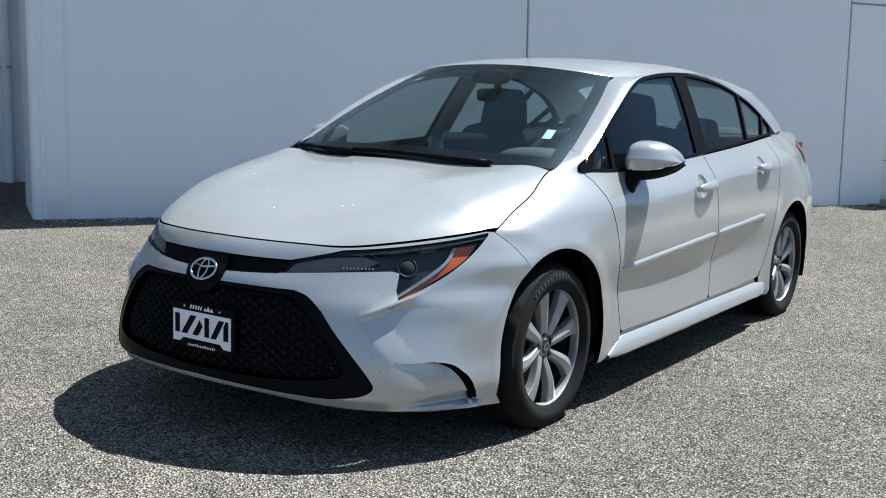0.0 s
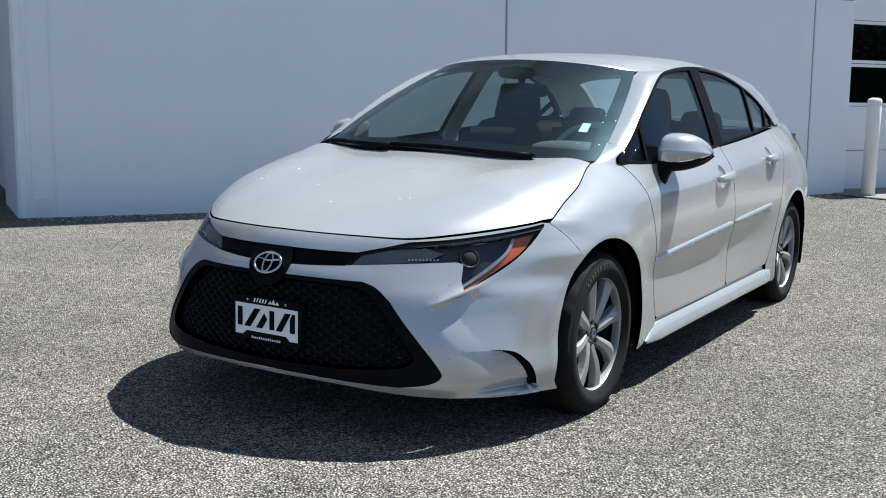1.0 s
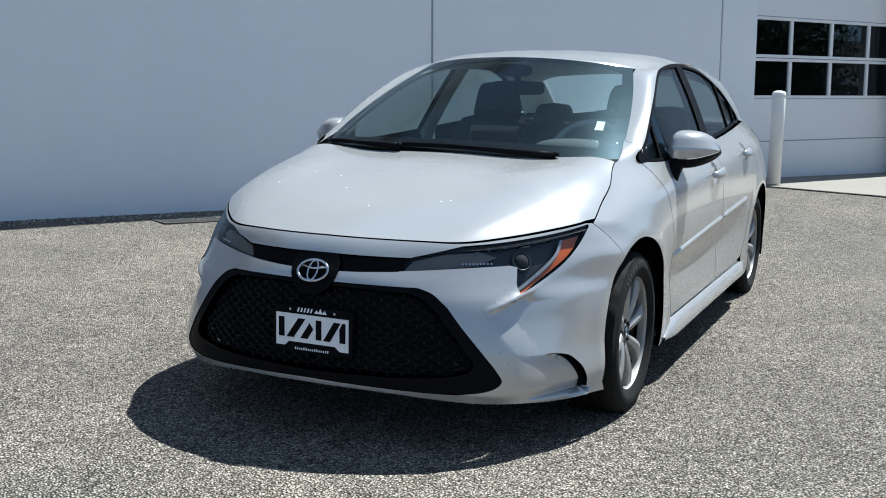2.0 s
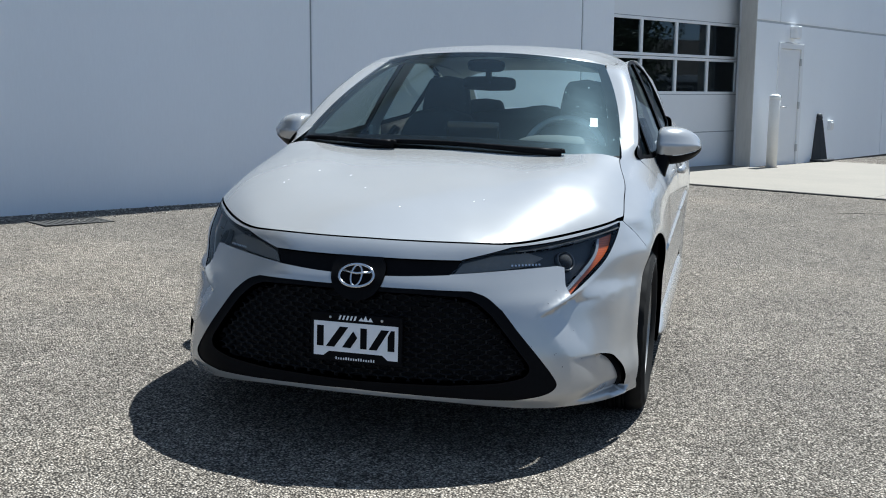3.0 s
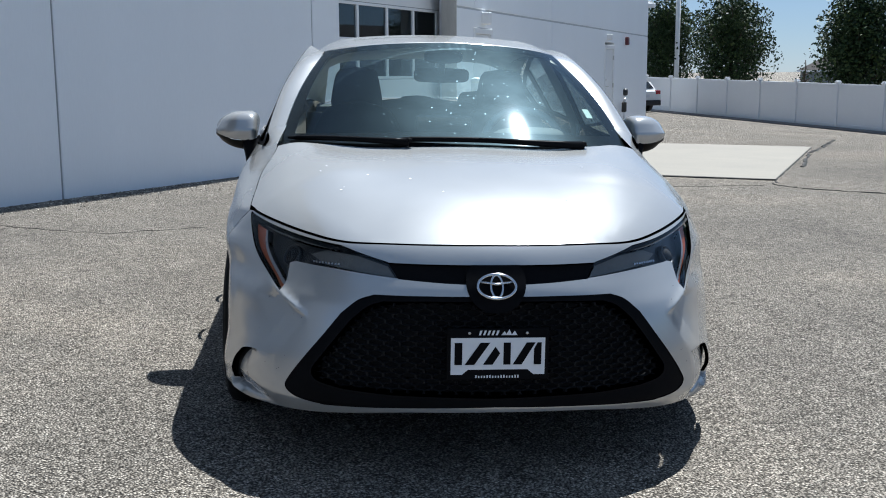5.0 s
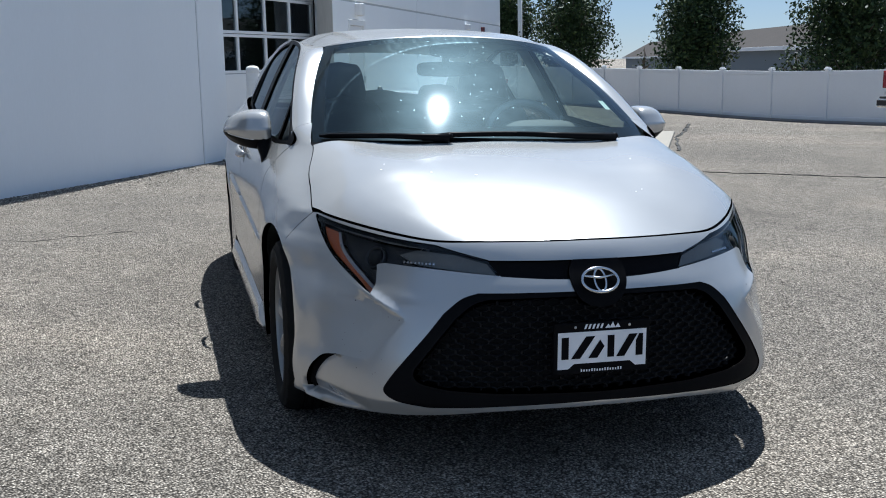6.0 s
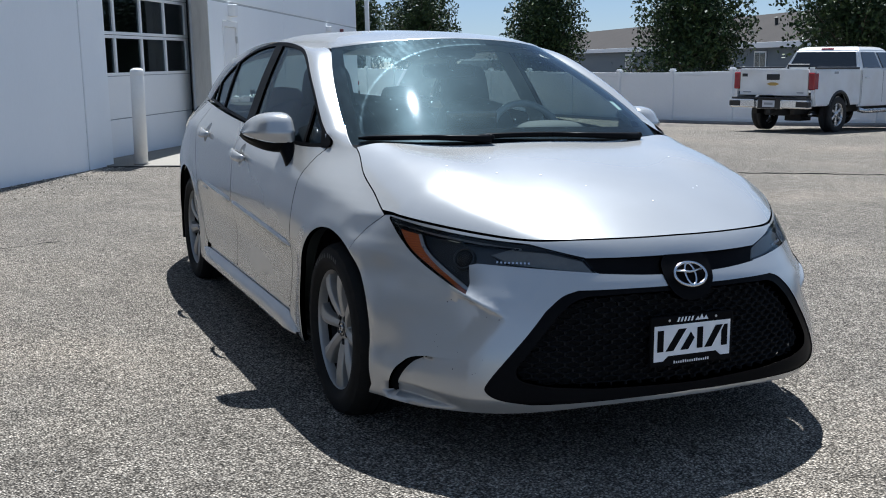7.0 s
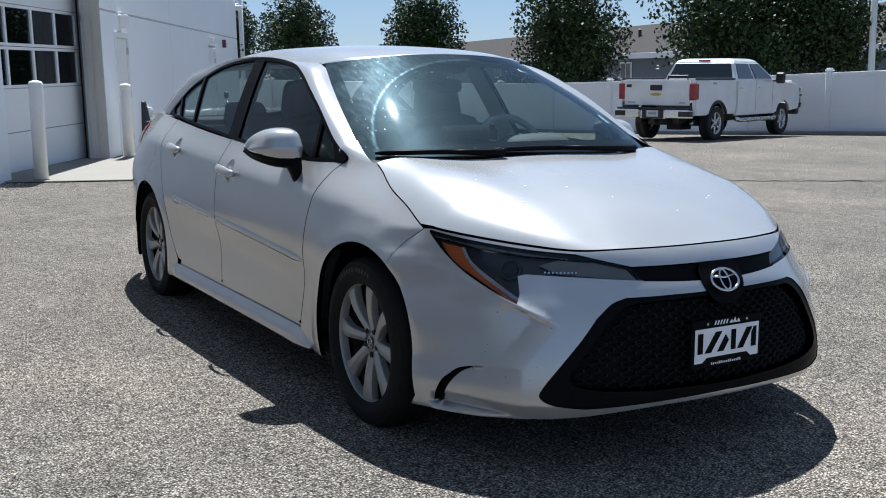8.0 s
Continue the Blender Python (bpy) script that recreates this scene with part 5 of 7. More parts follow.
# ---------- greenhouse sides ----------
def glass_x(y, z):
    return 0.795 - 0.455 * (z - 0.95) - 0.16 * np.clip(z - 1.1, 0, None) ** 2 * 2 - 0.038 * np.clip((y - 1.9) / 0.85, 0, 2) ** 2 - 0.055 * np.clip((0.9 - y) / 0.6, 0, 2) ** 2


def cabin_surface(y, z):
    return np.stack([glass_x(y, z), y, z], axis=1)


# ---------- top: height over (x, y) ----------
MID_Y = [-0.80, -0.7, -0.5, -0.2, 0.1]
MID_Z = [0.718, 0.765, 0.838, 0.907, 0.952]


def smoothstep(t):
    t = np.clip(t, 0, 1)
    return t * t * (3 - 2 * t)


def hood_base(x, y):
    ax = np.abs(x)
    mid = spline(MID_Y, MID_Z, y - 0.10 * (ax / 0.66) ** 2.2)
    edge_x = spline([-0.72, -0.5, -0.3, 0.0, 0.3], [0.50, 0.66, 0.735, 0.72, 0.69], y)
    drop = 0.035 * (ax / 0.7) ** 2 + 0.055 * np.clip((ax - edge_x + 0.13) / 0.16, 0, 2) ** 2.2
    # raised shoulders along the hood
    swell = (0.004 + 0.018 * np.exp(-((y + 0.22) / 0.28) ** 2)) * np.exp(-((ax - 0.53 - 0.05 * y) / 0.15) ** 2)
    return np.stack([x, y, mid - drop + swell], axis=1)


def screen_surface(u, v):
    """u: -1 to 1 across, v: 0 to 1 up the windscreen."""
    half = 0.690 + (0.520 - 0.690) * v + 0.020 * np.sin(np.pi * np.clip(v, 0, 1))
    x = u * half
    y0 = 0.09 + 0.17 * np.abs(u) ** 4.0
    y1 = 0.86 + 0.165 * np.abs(u) ** 4.0
    z0 = 0.950 - 0.018 * np.abs(u) ** 2
    z1 = 1.358 - 0.042 * np.abs(u) ** 2.2
    y = y0 + (y1 - y0) * v
    z = z0 + (z1 - z0) * v + 0.017 * np.sin(np.pi * np.clip(v, -0.2, 1.2))
    return np.stack([x, y, z], axis=1)


ROOF_Y = [0.80, 1.05, 1.4, 1.8, 2.2, 2.55, 2.8]
ROOF_Z = [1.345, 1.383, 1.408, 1.414, 1.398, 1.360, 1.320]


def roof_surface(x, y):
    ax = np.abs(x)
    mid = spline(ROOF_Y, ROOF_Z, y - 0.10 * (ax / 0.55) ** 2.0 * np.clip((1.6 - y) / 0.6, 0, 1))
    drop = 0.030 * (ax / 0.5) ** 2 + 0.070 * np.clip((ax - 0.40) / 0.2, 0, 2) ** 2
    return np.stack([x, y, mid - drop], axis=1)


def backlight_surface(u, v):
    half = 0.545 + (0.585 - 0.545) * v
    y = 2.74 + (3.16 - 2.74) * v - 0.10 * np.abs(u) ** 2 * (1 - v)
    z = 1.335 - 0.03 * u ** 2 + (1.06 - 1.335) * v + 0.02 * np.sin(np.pi * v)
    return np.stack([u * half, y, z], axis=1)


def deck_surface(x, y):
    ax = np.abs(x)
    z = spline([3.1, 3.3, 3.5, 3.62], [1.060, 1.056, 1.05, 1.035], y) - 0.04 * (ax / 0.62) ** 2.5
    return np.stack([x, y, z], axis=1)


# ---------- nose: plan radius over (angle, z), round a point under the hood ----------
PIVOT = 0.15
NOSE_Z = [0.12, 0.20, 0.26, 0.36, 0.46, 0.53, 0.585, 0.64, 0.70, 0.76]
NOSE_XY = [[(0, -0.84), (0.3, -0.81), (0.52, -0.73), (0.68, -0.58), (0.77, -0.44), (0.80, -0.30)],
           [(0, -0.905), (0.3, -0.87), (0.55, -0.775), (0.705, -0.625), (0.80, -0.46), (0.842, -0.30)],
           [(0, -0.932), (0.3, -0.90), (0.575, -0.80), (0.72, -0.645), (0.805, -0.47), (0.848, -0.30)],
           [(0, -0.935), (0.3, -0.90), (0.58, -0.785), (0.71, -0.635), (0.79, -0.46), (0.842, -0.27)],
           [(0, -0.928), (0.3, -0.892), (0.56, -0.775), (0.69, -0.625), (0.785, -0.44), (0.842, -0.24)],
           [(0, -0.920), (0.3, -0.882), (0.52, -0.775), (0.67, -0.635), (0.78, -0.42), (0.842, -0.21)],
           [(0, -0.905), (0.28, -0.868), (0.48, -0.765), (0.64, -0.625), (0.768, -0.40), (0.842, -0.19)],
           [(0, -0.872), (0.27, -0.835), (0.47, -0.735), (0.62, -0.605), (0.772, -0.38), (0.842, -0.185)],
           [(0, -0.838), (0.28, -0.795), (0.45, -0.715), (0.60, -0.575), (0.760, -0.35), (0.818, -0.18)],
           [(0, -0.77), (0.28, -0.73), (0.45, -0.65), (0.60, -0.51), (0.752, -0.30), (0.778, -0.19)]]
NOSE_T = np.radians([0, 12, 24, 36, 48, 58, 68])


def nose_rows():
    rows = []
    for pts in NOSE_XY:
        th = [math.atan2(x, PIVOT - y) for x, y in pts]
        rr = [math.hypot(x, PIVOT - y) for x, y in pts]
        th2, rr2 = [-a for a in th[1:][::-1]] + th, rr[1:][::-1] + rr
        rows.append(spline(th2, rr2, NOSE_T))
    return np.array(rows)


NOSE_R = nose_rows()
NOSE_SCALE = 0.95


def angle_of(x, y):
    return math.atan2(x, PIVOT - y) * NOSE_SCALE


def nose_radius(th, z):
    rows = np.stack([spline(np.concatenate([-NOSE_T[1:][::-1], NOSE_T]), np.concatenate([r[1:][::-1], r]), th) for r in NOSE_R])
    zs = np.repeat(np.array(NOSE_Z)[:, None], len(th), axis=1)
    return pchip_cols(zs, rows, z)


# the blade under each headlamp and the scoop beneath it
BLADE = [(0.548, -0.765, 0.497), (0.619, -0.638, 0.548), (0.72, -0.47, 0.62), (0.80, -0.30, 0.68)]
BLADE_T = [angle_of(x, y) for x, y, z in BLADE]
BLADE_ZZ = [z for x, y, z in BLADE]
SLOT_T = angle_of(0.635, -0.69)
# the ledge over the corner slot: along the bumper, then down to the lip
LEDGE = [(0.635, -0.69, 0.366), (0.668, -0.640, 0.363), (0.715, -0.585, 0.357), (0.752, -0.525, 0.343), (0.770, -0.488, 0.318), (0.785, -0.455, 0.282), (0.797, -0.425, 0.205), (0.803, -0.41, 0.15)]
LEDGE_C = curve2([(angle_of(x, y), z) for x, y, z in LEDGE], 6)
LEDGE_T = [q[0] for q in LEDGE_C]
LEDGE_Z = [q[1] for q in LEDGE_C]
LEDGE_IN, LEDGE_OUT = angle_of(0.752, -0.525), angle_of(0.797, -0.425)


def nose_surface(a, z):
    th = a / NOSE_SCALE
    r = nose_radius(th, z)
    ta = np.abs(a)
    zb = np.interp(ta, BLADE_T, BLADE_ZZ)
    start = np.interp(z, [0.365, 0.497], [SLOT_T, BLADE_T[0]])
    on = np.clip((ta - start) / 0.085, 0, 1) * (1 - smoothstep((ta - 0.60) / 0.30))
    below = np.clip((zb - z) / (0.007 + 0.06 * smoothstep((ta - 0.60) / 0.16)), 0, 1)
    fade = np.clip((z - 0.345) / np.maximum(zb - 0.345, 0.05), 0, 1)
    r = r - 0.021 * on * below * fade ** 0.6
    edge = np.clip((ta - BLADE_T[0]) / 0.05, 0, 1) * (1 - smoothstep((ta - 0.61) / 0.10))
    r = r + 0.010 * edge * np.exp(-((z - zb - 0.004) / 0.012) ** 2)
    # the flared lip at the lower corners, with a hollow over it
    fin = smoothstep((ta - 0.62) / 0.16) * np.clip((LEDGE_OUT + 0.02 - ta) / 0.03, 0, 1)
    r = r + fin * (0.020 * (1 - smoothstep((z - 0.204) / 0.007)) - 0.014 * np.clip((0.250 - z) / 0.036, 0, 1))
    # the face under the ledge runs in behind it
    zl = np.interp(ta, LEDGE_T, LEDGE_Z)
    r = r - 0.024 * np.clip((ta - SLOT_T) / (LEDGE_IN - SLOT_T), 0, 1) * np.clip((zl - z) / 0.006, 0, 1) * (ta < LEDGE_OUT + 0.01) * np.clip((z - 0.197) / 0.012, 0, 1)
    r = r + arch_swell(PIVOT - r * np.cos(th), z) * np.clip((ta - 0.6) / 0.2, 0, 1)
    return np.stack([r * np.sin(th), PIVOT - r * np.cos(th), z], axis=1)


def npt(x, y, z):
    return (angle_of(x, y), z)


HOODLINE = curve2([(0.0, 0.718), npt(0.30, -0.765, 0.715), npt(0.453, -0.715, 0.711), npt(0.56, -0.60, 0.722), npt(0.67, -0.44, 0.742), npt(0.745, -0.30, 0.762)], 8)
NOSE_LOW = curve2([(0.0, 0.241), npt(0.3, -0.87, 0.233), npt(0.56, -0.775, 0.205), npt(0.70, -0.63, 0.195), npt(0.80, -0.46, 0.19), npt(0.845, -0.345, 0.185)], 8)
# front edge of the wheel arch, up to the fender joint
ARCH_R = 0.352


def arch_y(z):
    return -math.sqrt(max(0.0, ARCH_R ** 2 - (z - 0.33) ** 2)) if z > 0.33 else -(ARCH_R + 0.03 * ((0.33 - z) / 0.15))


ARCH_EDGE = [npt(0.85, arch_y(z), z) for z in np.linspace(0.185, 0.63, 14)]
JOINT_EDGE = curve2([npt(0.845, -0.185, 0.63), npt(0.80, -0.225, 0.70), npt(0.748, -0.285, 0.757)], 6)
nose_outline = NOSE_LOW + ARCH_EDGE[1:] + JOINT_EDGE[1:] + HOODLINE[::-1][1:]

lamp_outline = (curve2([npt(0.269, -0.80, 0.625), npt(0.305, -0.781, 0.668), npt(0.453, -0.715, 0.703)], 1)[:-1]
                + curve2([npt(0.453, -0.715, 0.704), npt(0.56, -0.60, 0.714), npt(0.67, -0.44, 0.734), npt(0.742, -0.31, 0.756)], 8)
                + curve2([npt(0.742, -0.31, 0.748), npt(0.735, -0.39, 0.69), npt(0.705, -0.485, 0.63), npt(0.66, -0.575, 0.583), npt(0.621, -0.640, 0.556)], 8)
                + curve2([npt(0.612, -0.640, 0.585), npt(0.612, -0.625, 0.636)], 3)
                + curve2([npt(0.590, -0.640, 0.642), npt(0.45, -0.74, 0.636), npt(0.269, -0.80, 0.625)], 6)[:-1])
strip_outline = [(0.0, 0.668), npt(0.15, -0.84, 0.667), npt(0.308, -0.783, 0.6665), npt(0.272, -0.80, 0.6235), npt(0.15, -0.855, 0.617), (0.0, 0.612)]
grille_outline = ([(0.0, 0.583), npt(0.2, -0.89, 0.582)] + curve2([npt(0.36, -0.858, 0.578), npt(0.405, -0.838, 0.560), npt(0.45, -0.82, 0.52)], 5)
                  + curve2([npt(0.50, -0.81, 0.455), npt(0.56, -0.79, 0.38), npt(0.605, -0.765, 0.315), npt(0.617, -0.757, 0.280), npt(0.585, -0.785, 0.255), npt(0.50, -0.83, 0.242)], 5)
                  + [npt(0.3, -0.90, 0.249), (0.0, 0.257)])
mesh_outline = ([(0.0, 0.570), npt(0.2, -0.89, 0.568)] + curve2([npt(0.33, -0.862, 0.562), npt(0.375, -0.85, 0.545), npt(0.42, -0.835, 0.505)], 4)
                + curve2([npt(0.46, -0.82, 0.45), npt(0.51, -0.81, 0.385), npt(0.535, -0.80, 0.345), npt(0.52, -0.81, 0.315), npt(0.45, -0.85, 0.298)], 4)
                + [npt(0.3, -0.90, 0.287), (0.0, 0.283)])
badge_outline = [(0.0, 0.667)] + curve2([npt(0.070, -0.86, 0.667), npt(0.086, -0.865, 0.640), npt(0.084, -0.88, 0.600), npt(0.064, -0.89, 0.562), npt(0.035, -0.9, 0.541)], 5) + [(0.0, 0.536)]
# the outline's thin start draws the ledge's shadow in black; the rest is slot
slot_outline = [(a + 0.0015, z + 0.001) for a, z in LEDGE_C if a >= angle_of(0.7149, -0.5851) and z > 0.212] + curve2([npt(0.784, -0.452, 0.213), npt(0.780, -0.463, 0.250), npt(0.769, -0.487, 0.290), npt(0.753, -0.520, 0.324), npt(0.733, -0.556, 0.345)], 6)

regs = [("badge", badge_outline), ("mesh", mesh_outline), ("frame", grille_outline), ("strip", strip_outline), ("lamp", lamp_outline), ("slot", slot_outline), ("bumper", nose_outline)]
def blade_line(dz):
    return [(a, float(np.interp(a, BLADE_T, BLADE_ZZ)) + dz) for a in np.linspace(BLADE_T[0] + 0.004, 0.86, 40)]


CREASES = [[q for q in blade_line(dz) if inside(nose_outline, np.array([q[0]]), np.array([q[1]]))[0]] for dz in (0.010, 0.0004, -0.0072)] + [[(float(np.interp(z, [0.365, 0.497], [SLOT_T, BLADE_T[0]])), float(z)) for z in np.linspace(0.37, 0.49, 14)]] + [[(float(a), float(np.interp(a, LEDGE_T, LEDGE_Z)) + dz) for a in np.linspace(SLOT_T + 0.004, angle_of(0.71, -0.592), 16)] for dz in (0.0005, -0.0065)]
nose = cut_chart(regs, nose_surface, 0.012, creases=CREASES)
OUT = (0.0, 1.3, 0.5)
bumper = chart_part("front_bumper", nose["bumper"], PAINT, sedan, "silver painted bumper with small stone chips", both=True, outward=OUT)
chart_part("grille_frame", nose["frame"], TRIM, sedan, "satin black grille surround", both=True, outward=OUT, offset=-0.003, flange=0.05)
# a near-black sheet carries the shade behind the open mesh
chart_part("grille_backing", nose["mesh"], NEARBLACK, sedan, "near-black sheet painted for the shade behind the grille", both=True, outward=OUT, offset=-0.06, flange=0)
for mir in (False, True):
    chart_part("upper_grille", nose["strip"], TRIM, sedan, "narrow black upper grille", mirror=mir, outward=OUT, offset=-0.012, flange=0.02)
chart_part("badge_plate", nose["badge"], TRIM, sedan, "gloss black badge plate", both=True, outward=OUT, offset=0.004, flange=0.03)


def slot_surface(a, z):
    th = a / NOSE_SCALE
    r = nose_radius(th, z) - 0.027
    return np.stack([r * np.sin(th), PIVOT - r * np.cos(th), z], axis=1)


# the slot's back, a little larger than the opening
slot_back = cut_chart([("slot", [(a + (0.006 if k < len(slot_outline) / 2 else -0.004), z) for k, (a, z) in enumerate(slot_outline)])], slot_surface, 0.012)
for mir in (False, True):
    chart_part("air_slot", slot_back["slot"], TRIM, sedan, "black corner air slot, its thin start painted for the ledge's shadow", mirror=mir, outward=OUT, flange=0)

# headlamps: lens over a dark housing with an amber edge, a bright guide and an inner reflector bar
amber_o = [npt(0.7355, -0.356, 0.726), npt(0.731, -0.400, 0.687), npt(0.701, -0.493, 0.631), npt(0.657, -0.581, 0.586), npt(0.622, -0.640, 0.563)]
amber_i = [npt(0.703, -0.428, 0.716), npt(0.699, -0.462, 0.676), npt(0.675, -0.525, 0.628), npt(0.643, -0.592, 0.590), npt(0.619, -0.640, 0.569)]
guide_i = [npt(0.696, -0.438, 0.7155), npt(0.690, -0.474, 0.676), npt(0.665, -0.538, 0.632), npt(0.636, -0.599, 0.596), npt(0.617, -0.640, 0.575)]
amber_poly = curve2(amber_o, 5) + curve2(amber_i[::-1], 5)
guide_poly = curve2(amber_i, 5) + curve2(guide_i[::-1], 5)
bar_poly = [npt(0.285, -0.79, 0.632), npt(0.31, -0.778, 0.660), npt(0.40, -0.74, 0.682), npt(0.50, -0.675, 0.690), npt(0.545, -0.64, 0.672), npt(0.50, -0.69, 0.648), npt(0.40, -0.75, 0.640)]
top_poly = [npt(0.47, -0.69, 0.700), npt(0.56, -0.60, 0.709), npt(0.67, -0.44, 0.729), npt(0.735, -0.32, 0.749), npt(0.726, -0.365, 0.735), npt(0.66, -0.455, 0.718), npt(0.56, -0.605, 0.700), npt(0.47, -0.695, 0.693)]
lamp_in = cut_chart([("top", top_poly), ("amber", amber_poly), ("guide", guide_poly), ("bar", bar_poly), ("lamp", lamp_outline)], nose_surface, 0.013)


def nose_at(x, y, z, off=0.0):
    """Place and normal of the nose surface nearest the plan direction of x, y at height z."""
    a = np.array([angle_of(x, y)])
    zz = np.array([z])
    e = 1e-3
    p = nose_surface(a, zz)[0]
    n = np.cross(nose_surface(a + e, zz)[0] - nose_surface(a - e, zz)[0], nose_surface(a, zz + e)[0] - nose_surface(a, zz - e)[0])
    n /= np.linalg.norm(n)
    if n[1] > 0:
        n = -n
    return Vector(p + n * off), Vector(n)


def facing(p, n):
    """A pose at p whose z looks along n and whose x stays level."""
    x = Vector((0, 0, 1)).cross(n).normalized()
    y = n.cross(x)
    return Matrix(((x.x, y.x, n.x, p.x), (x.y, y.y, n.y, p.y), (x.z, y.z, n.z, p.z), (0, 0, 0, 1)))


for mir in (False, True):
    lamp = chart_part("headlamp", nose["lamp"], LAMPGLASS, sedan, "headlamp with clear lens and dark housing", mirror=mir, outward=OUT, offset=-0.002, flange=0.0)
    chart_part("housing", lamp_in["lamp"], LAMPDARK, lamp, "dark lamp housing", mirror=mir, outward=OUT, offset=-0.035, flange=0.0)
    chart_part("turn_signal", lamp_in["amber"], AMBER, lamp, "amber turn signal strip", mirror=mir, outward=OUT, offset=-0.020, flange=0.016)
    chart_part("light_guide", lamp_in["guide"], LAMPGREY, lamp, "bright light guide strip", mirror=mir, outward=OUT, offset=-0.014, flange=0.022)
    chart_part("upper_trim", lamp_in["top"], LAMPGREY, lamp, "bright trim along the lamp's upper edge", mirror=mir, outward=OUT, offset=-0.014, flange=0.015)
    chart_part("reflector_bar", lamp_in["bar"], LAMPMID, lamp, "grey inner reflector bar", mirror=mir, outward=OUT, offset=-0.016, flange=0.02)
    sgn = -1 if mir else 1
    p, n = nose_at(0.622, -0.592, 0.660, -0.024)
    if mir:
        p.x, n.x = -p.x, -n.x
    part("projector", lathe([(0.0, 0.014), (0.014, 0.011), (0.025, 0.003), (0.027, -0.004)], 24), NEARBLACK, lamp, "dark round projector lens", m=facing(p, n), smooth=True)
    part("projector_ring", lathe([(0.028, -0.006), (0.030, 0.006), (0.035, 0.004), (0.037, -0.01)], 28, caps=False), LAMPDARK, lamp, m=facing(p, n), smooth=True)
    for k in range(9):
        t = k / 8
        q, n = nose_at(0.455 + 0.075 * t, -0.715 + 0.06 * t, 0.652, -0.012)
        if mir:
            q.x, n.x = -q.x, -n.x
        part("led_tooth", boxes((-0.0035, 0.0035, -0.004, 0.004, -0.006, 0.001), bevel=0.001), CHROME, lamp, m=facing(q, n))

# honeycomb of the lower grille
def honeycomb():
    bm = bmesh.new()
    w, h = 0.0215, 0.0105
    cells = []
    row = 0
    z = 0.292
    while z < 0.57:
        a = -0.64 + (w if row % 2 else 0)
        while a < 0.66:
            cells.append((a, z))
            a += 2 * w
        z += 1.52 * h
        row += 1
    pl = resample(list(mesh_outline), 0.02)
    ok = inside(pl, np.abs(np.array([c[0] for c in cells])), np.array([c[1] for c in cells]))
    hexa = [(-1.0, -0.5), (-0.5, -1.0), (0.5, -1.0), (1.0, -0.5), (1.0, 0.5), (0.5, 1.0), (-0.5, 1.0), (-1.0, 0.5)]
    for (a, z), k in zip(cells, ok):
        if not k:
            continue
        rings = []
        for sc, off in ((1.03, -0.031), (0.88, -0.028), (0.84, -0.046)):
            aa = np.array([a + p * w * sc for p, q in hexa])
            zz = np.array([z + q * h * sc * 0.98 for p, q in hexa])
            pos = nose_surface(aa, zz)
            out = pos - np.array([0, PIVOT, 0]) * np.array([1, 1, 0])
            out[:, 2] = 0
            out /= np.linalg.norm(out, axis=1)[:, None]
            rings.append([bm.verts.new(v) for v in pos + out * off])
        for r0, r1 in zip(rings, rings[1:]):
            for i in range(8):
                j = (i + 1) % 8
                bm.faces.new((r0[i], r0[j], r1[j], r1[i]))
    return bm


part("grille_mesh", honeycomb(), GRILLE, sedan, "black honeycomb grille mesh")


def oval(a, b, n=40, x0=0.0, y0=0.0):
    return [(x0 + a * math.cos(2 * math.pi * i / n), y0 + b * math.sin(2 * math.pi * i / n), 0) for i in range(n)]


p, n = nose_at(0.0, -0.87, 0.607, 0.010)
badge = part("emblem", tube(oval(0.056, 0.038), 0.0048, 8, True), CHROME, sedan, "chrome oval ring emblem", m=facing(p, n), smooth=True)
part("inner_oval", tube(oval(0.0175, 0.035), 0.0036, 8, True), CHROME, badge, smooth=True)
part("cross_bar", tube([(-0.047, 0.014, 0), (0, 0.006, 0.002), (0.047, 0.014, 0)], 0.004, 8), CHROME, badge, smooth=True)

# dealer plate: black frame, white insert, the marks as plain bars
plate = part("plate_frame", boxes((-0.151, 0.151, -0.008, 0.006, -0.078, 0.078), bevel=0.005, seg=2), TRIM, sedan, "black dealer plate frame with a white insert", pose(0.006, -0.908, 0.413))


def flat(outline, y, depth=0.0016):
    bm = bmesh.new()
    f = [bm.verts.new((x, y - depth, z)) for x, z in outline]
    b = [bm.verts.new((x, y, z)) for x, z in outline]
    bm.faces.new(f)
    for i in range(len(f)):
        j = (i + 1) % len(f)
        bm.faces.new((f[i], f[j], b[j], b[i]))
    return bm


part("insert", flat([(-0.139, 0.050), (0.139, 0.050), (0.139, -0.060), (0.106, -0.060), (0.088, -0.045), (-0.088, -0.045), (-0.106, -0.060), (-0.139, -0.060)], -0.0082), PLATEWHITE, plate, "white insert with black slanted marks")
MARKS = ([(-0.128, -0.030), (-0.106, -0.030), (-0.106, 0.036), (-0.128, 0.036)], [(-0.098, -0.030), (-0.070, -0.030), (-0.024, 0.036), (-0.052, 0.036)],
         [(-0.044, -0.030), (-0.016, -0.030), (0.006, 0.004), (-0.008, 0.024)], [(0.016, -0.030), (0.037, -0.030), (0.037, 0.036), (0.016, 0.036)],
         [(0.044, -0.030), (0.070, -0.030), (0.110, 0.036), (0.084, 0.036)], [(0.106, -0.030), (0.128, -0.030), (0.128, 0.036), (0.116, 0.036), (0.106, 0.016)])
for o in MARKS:
    part("mark", flat(o, -0.0102, 0.001), TRIM, plate)
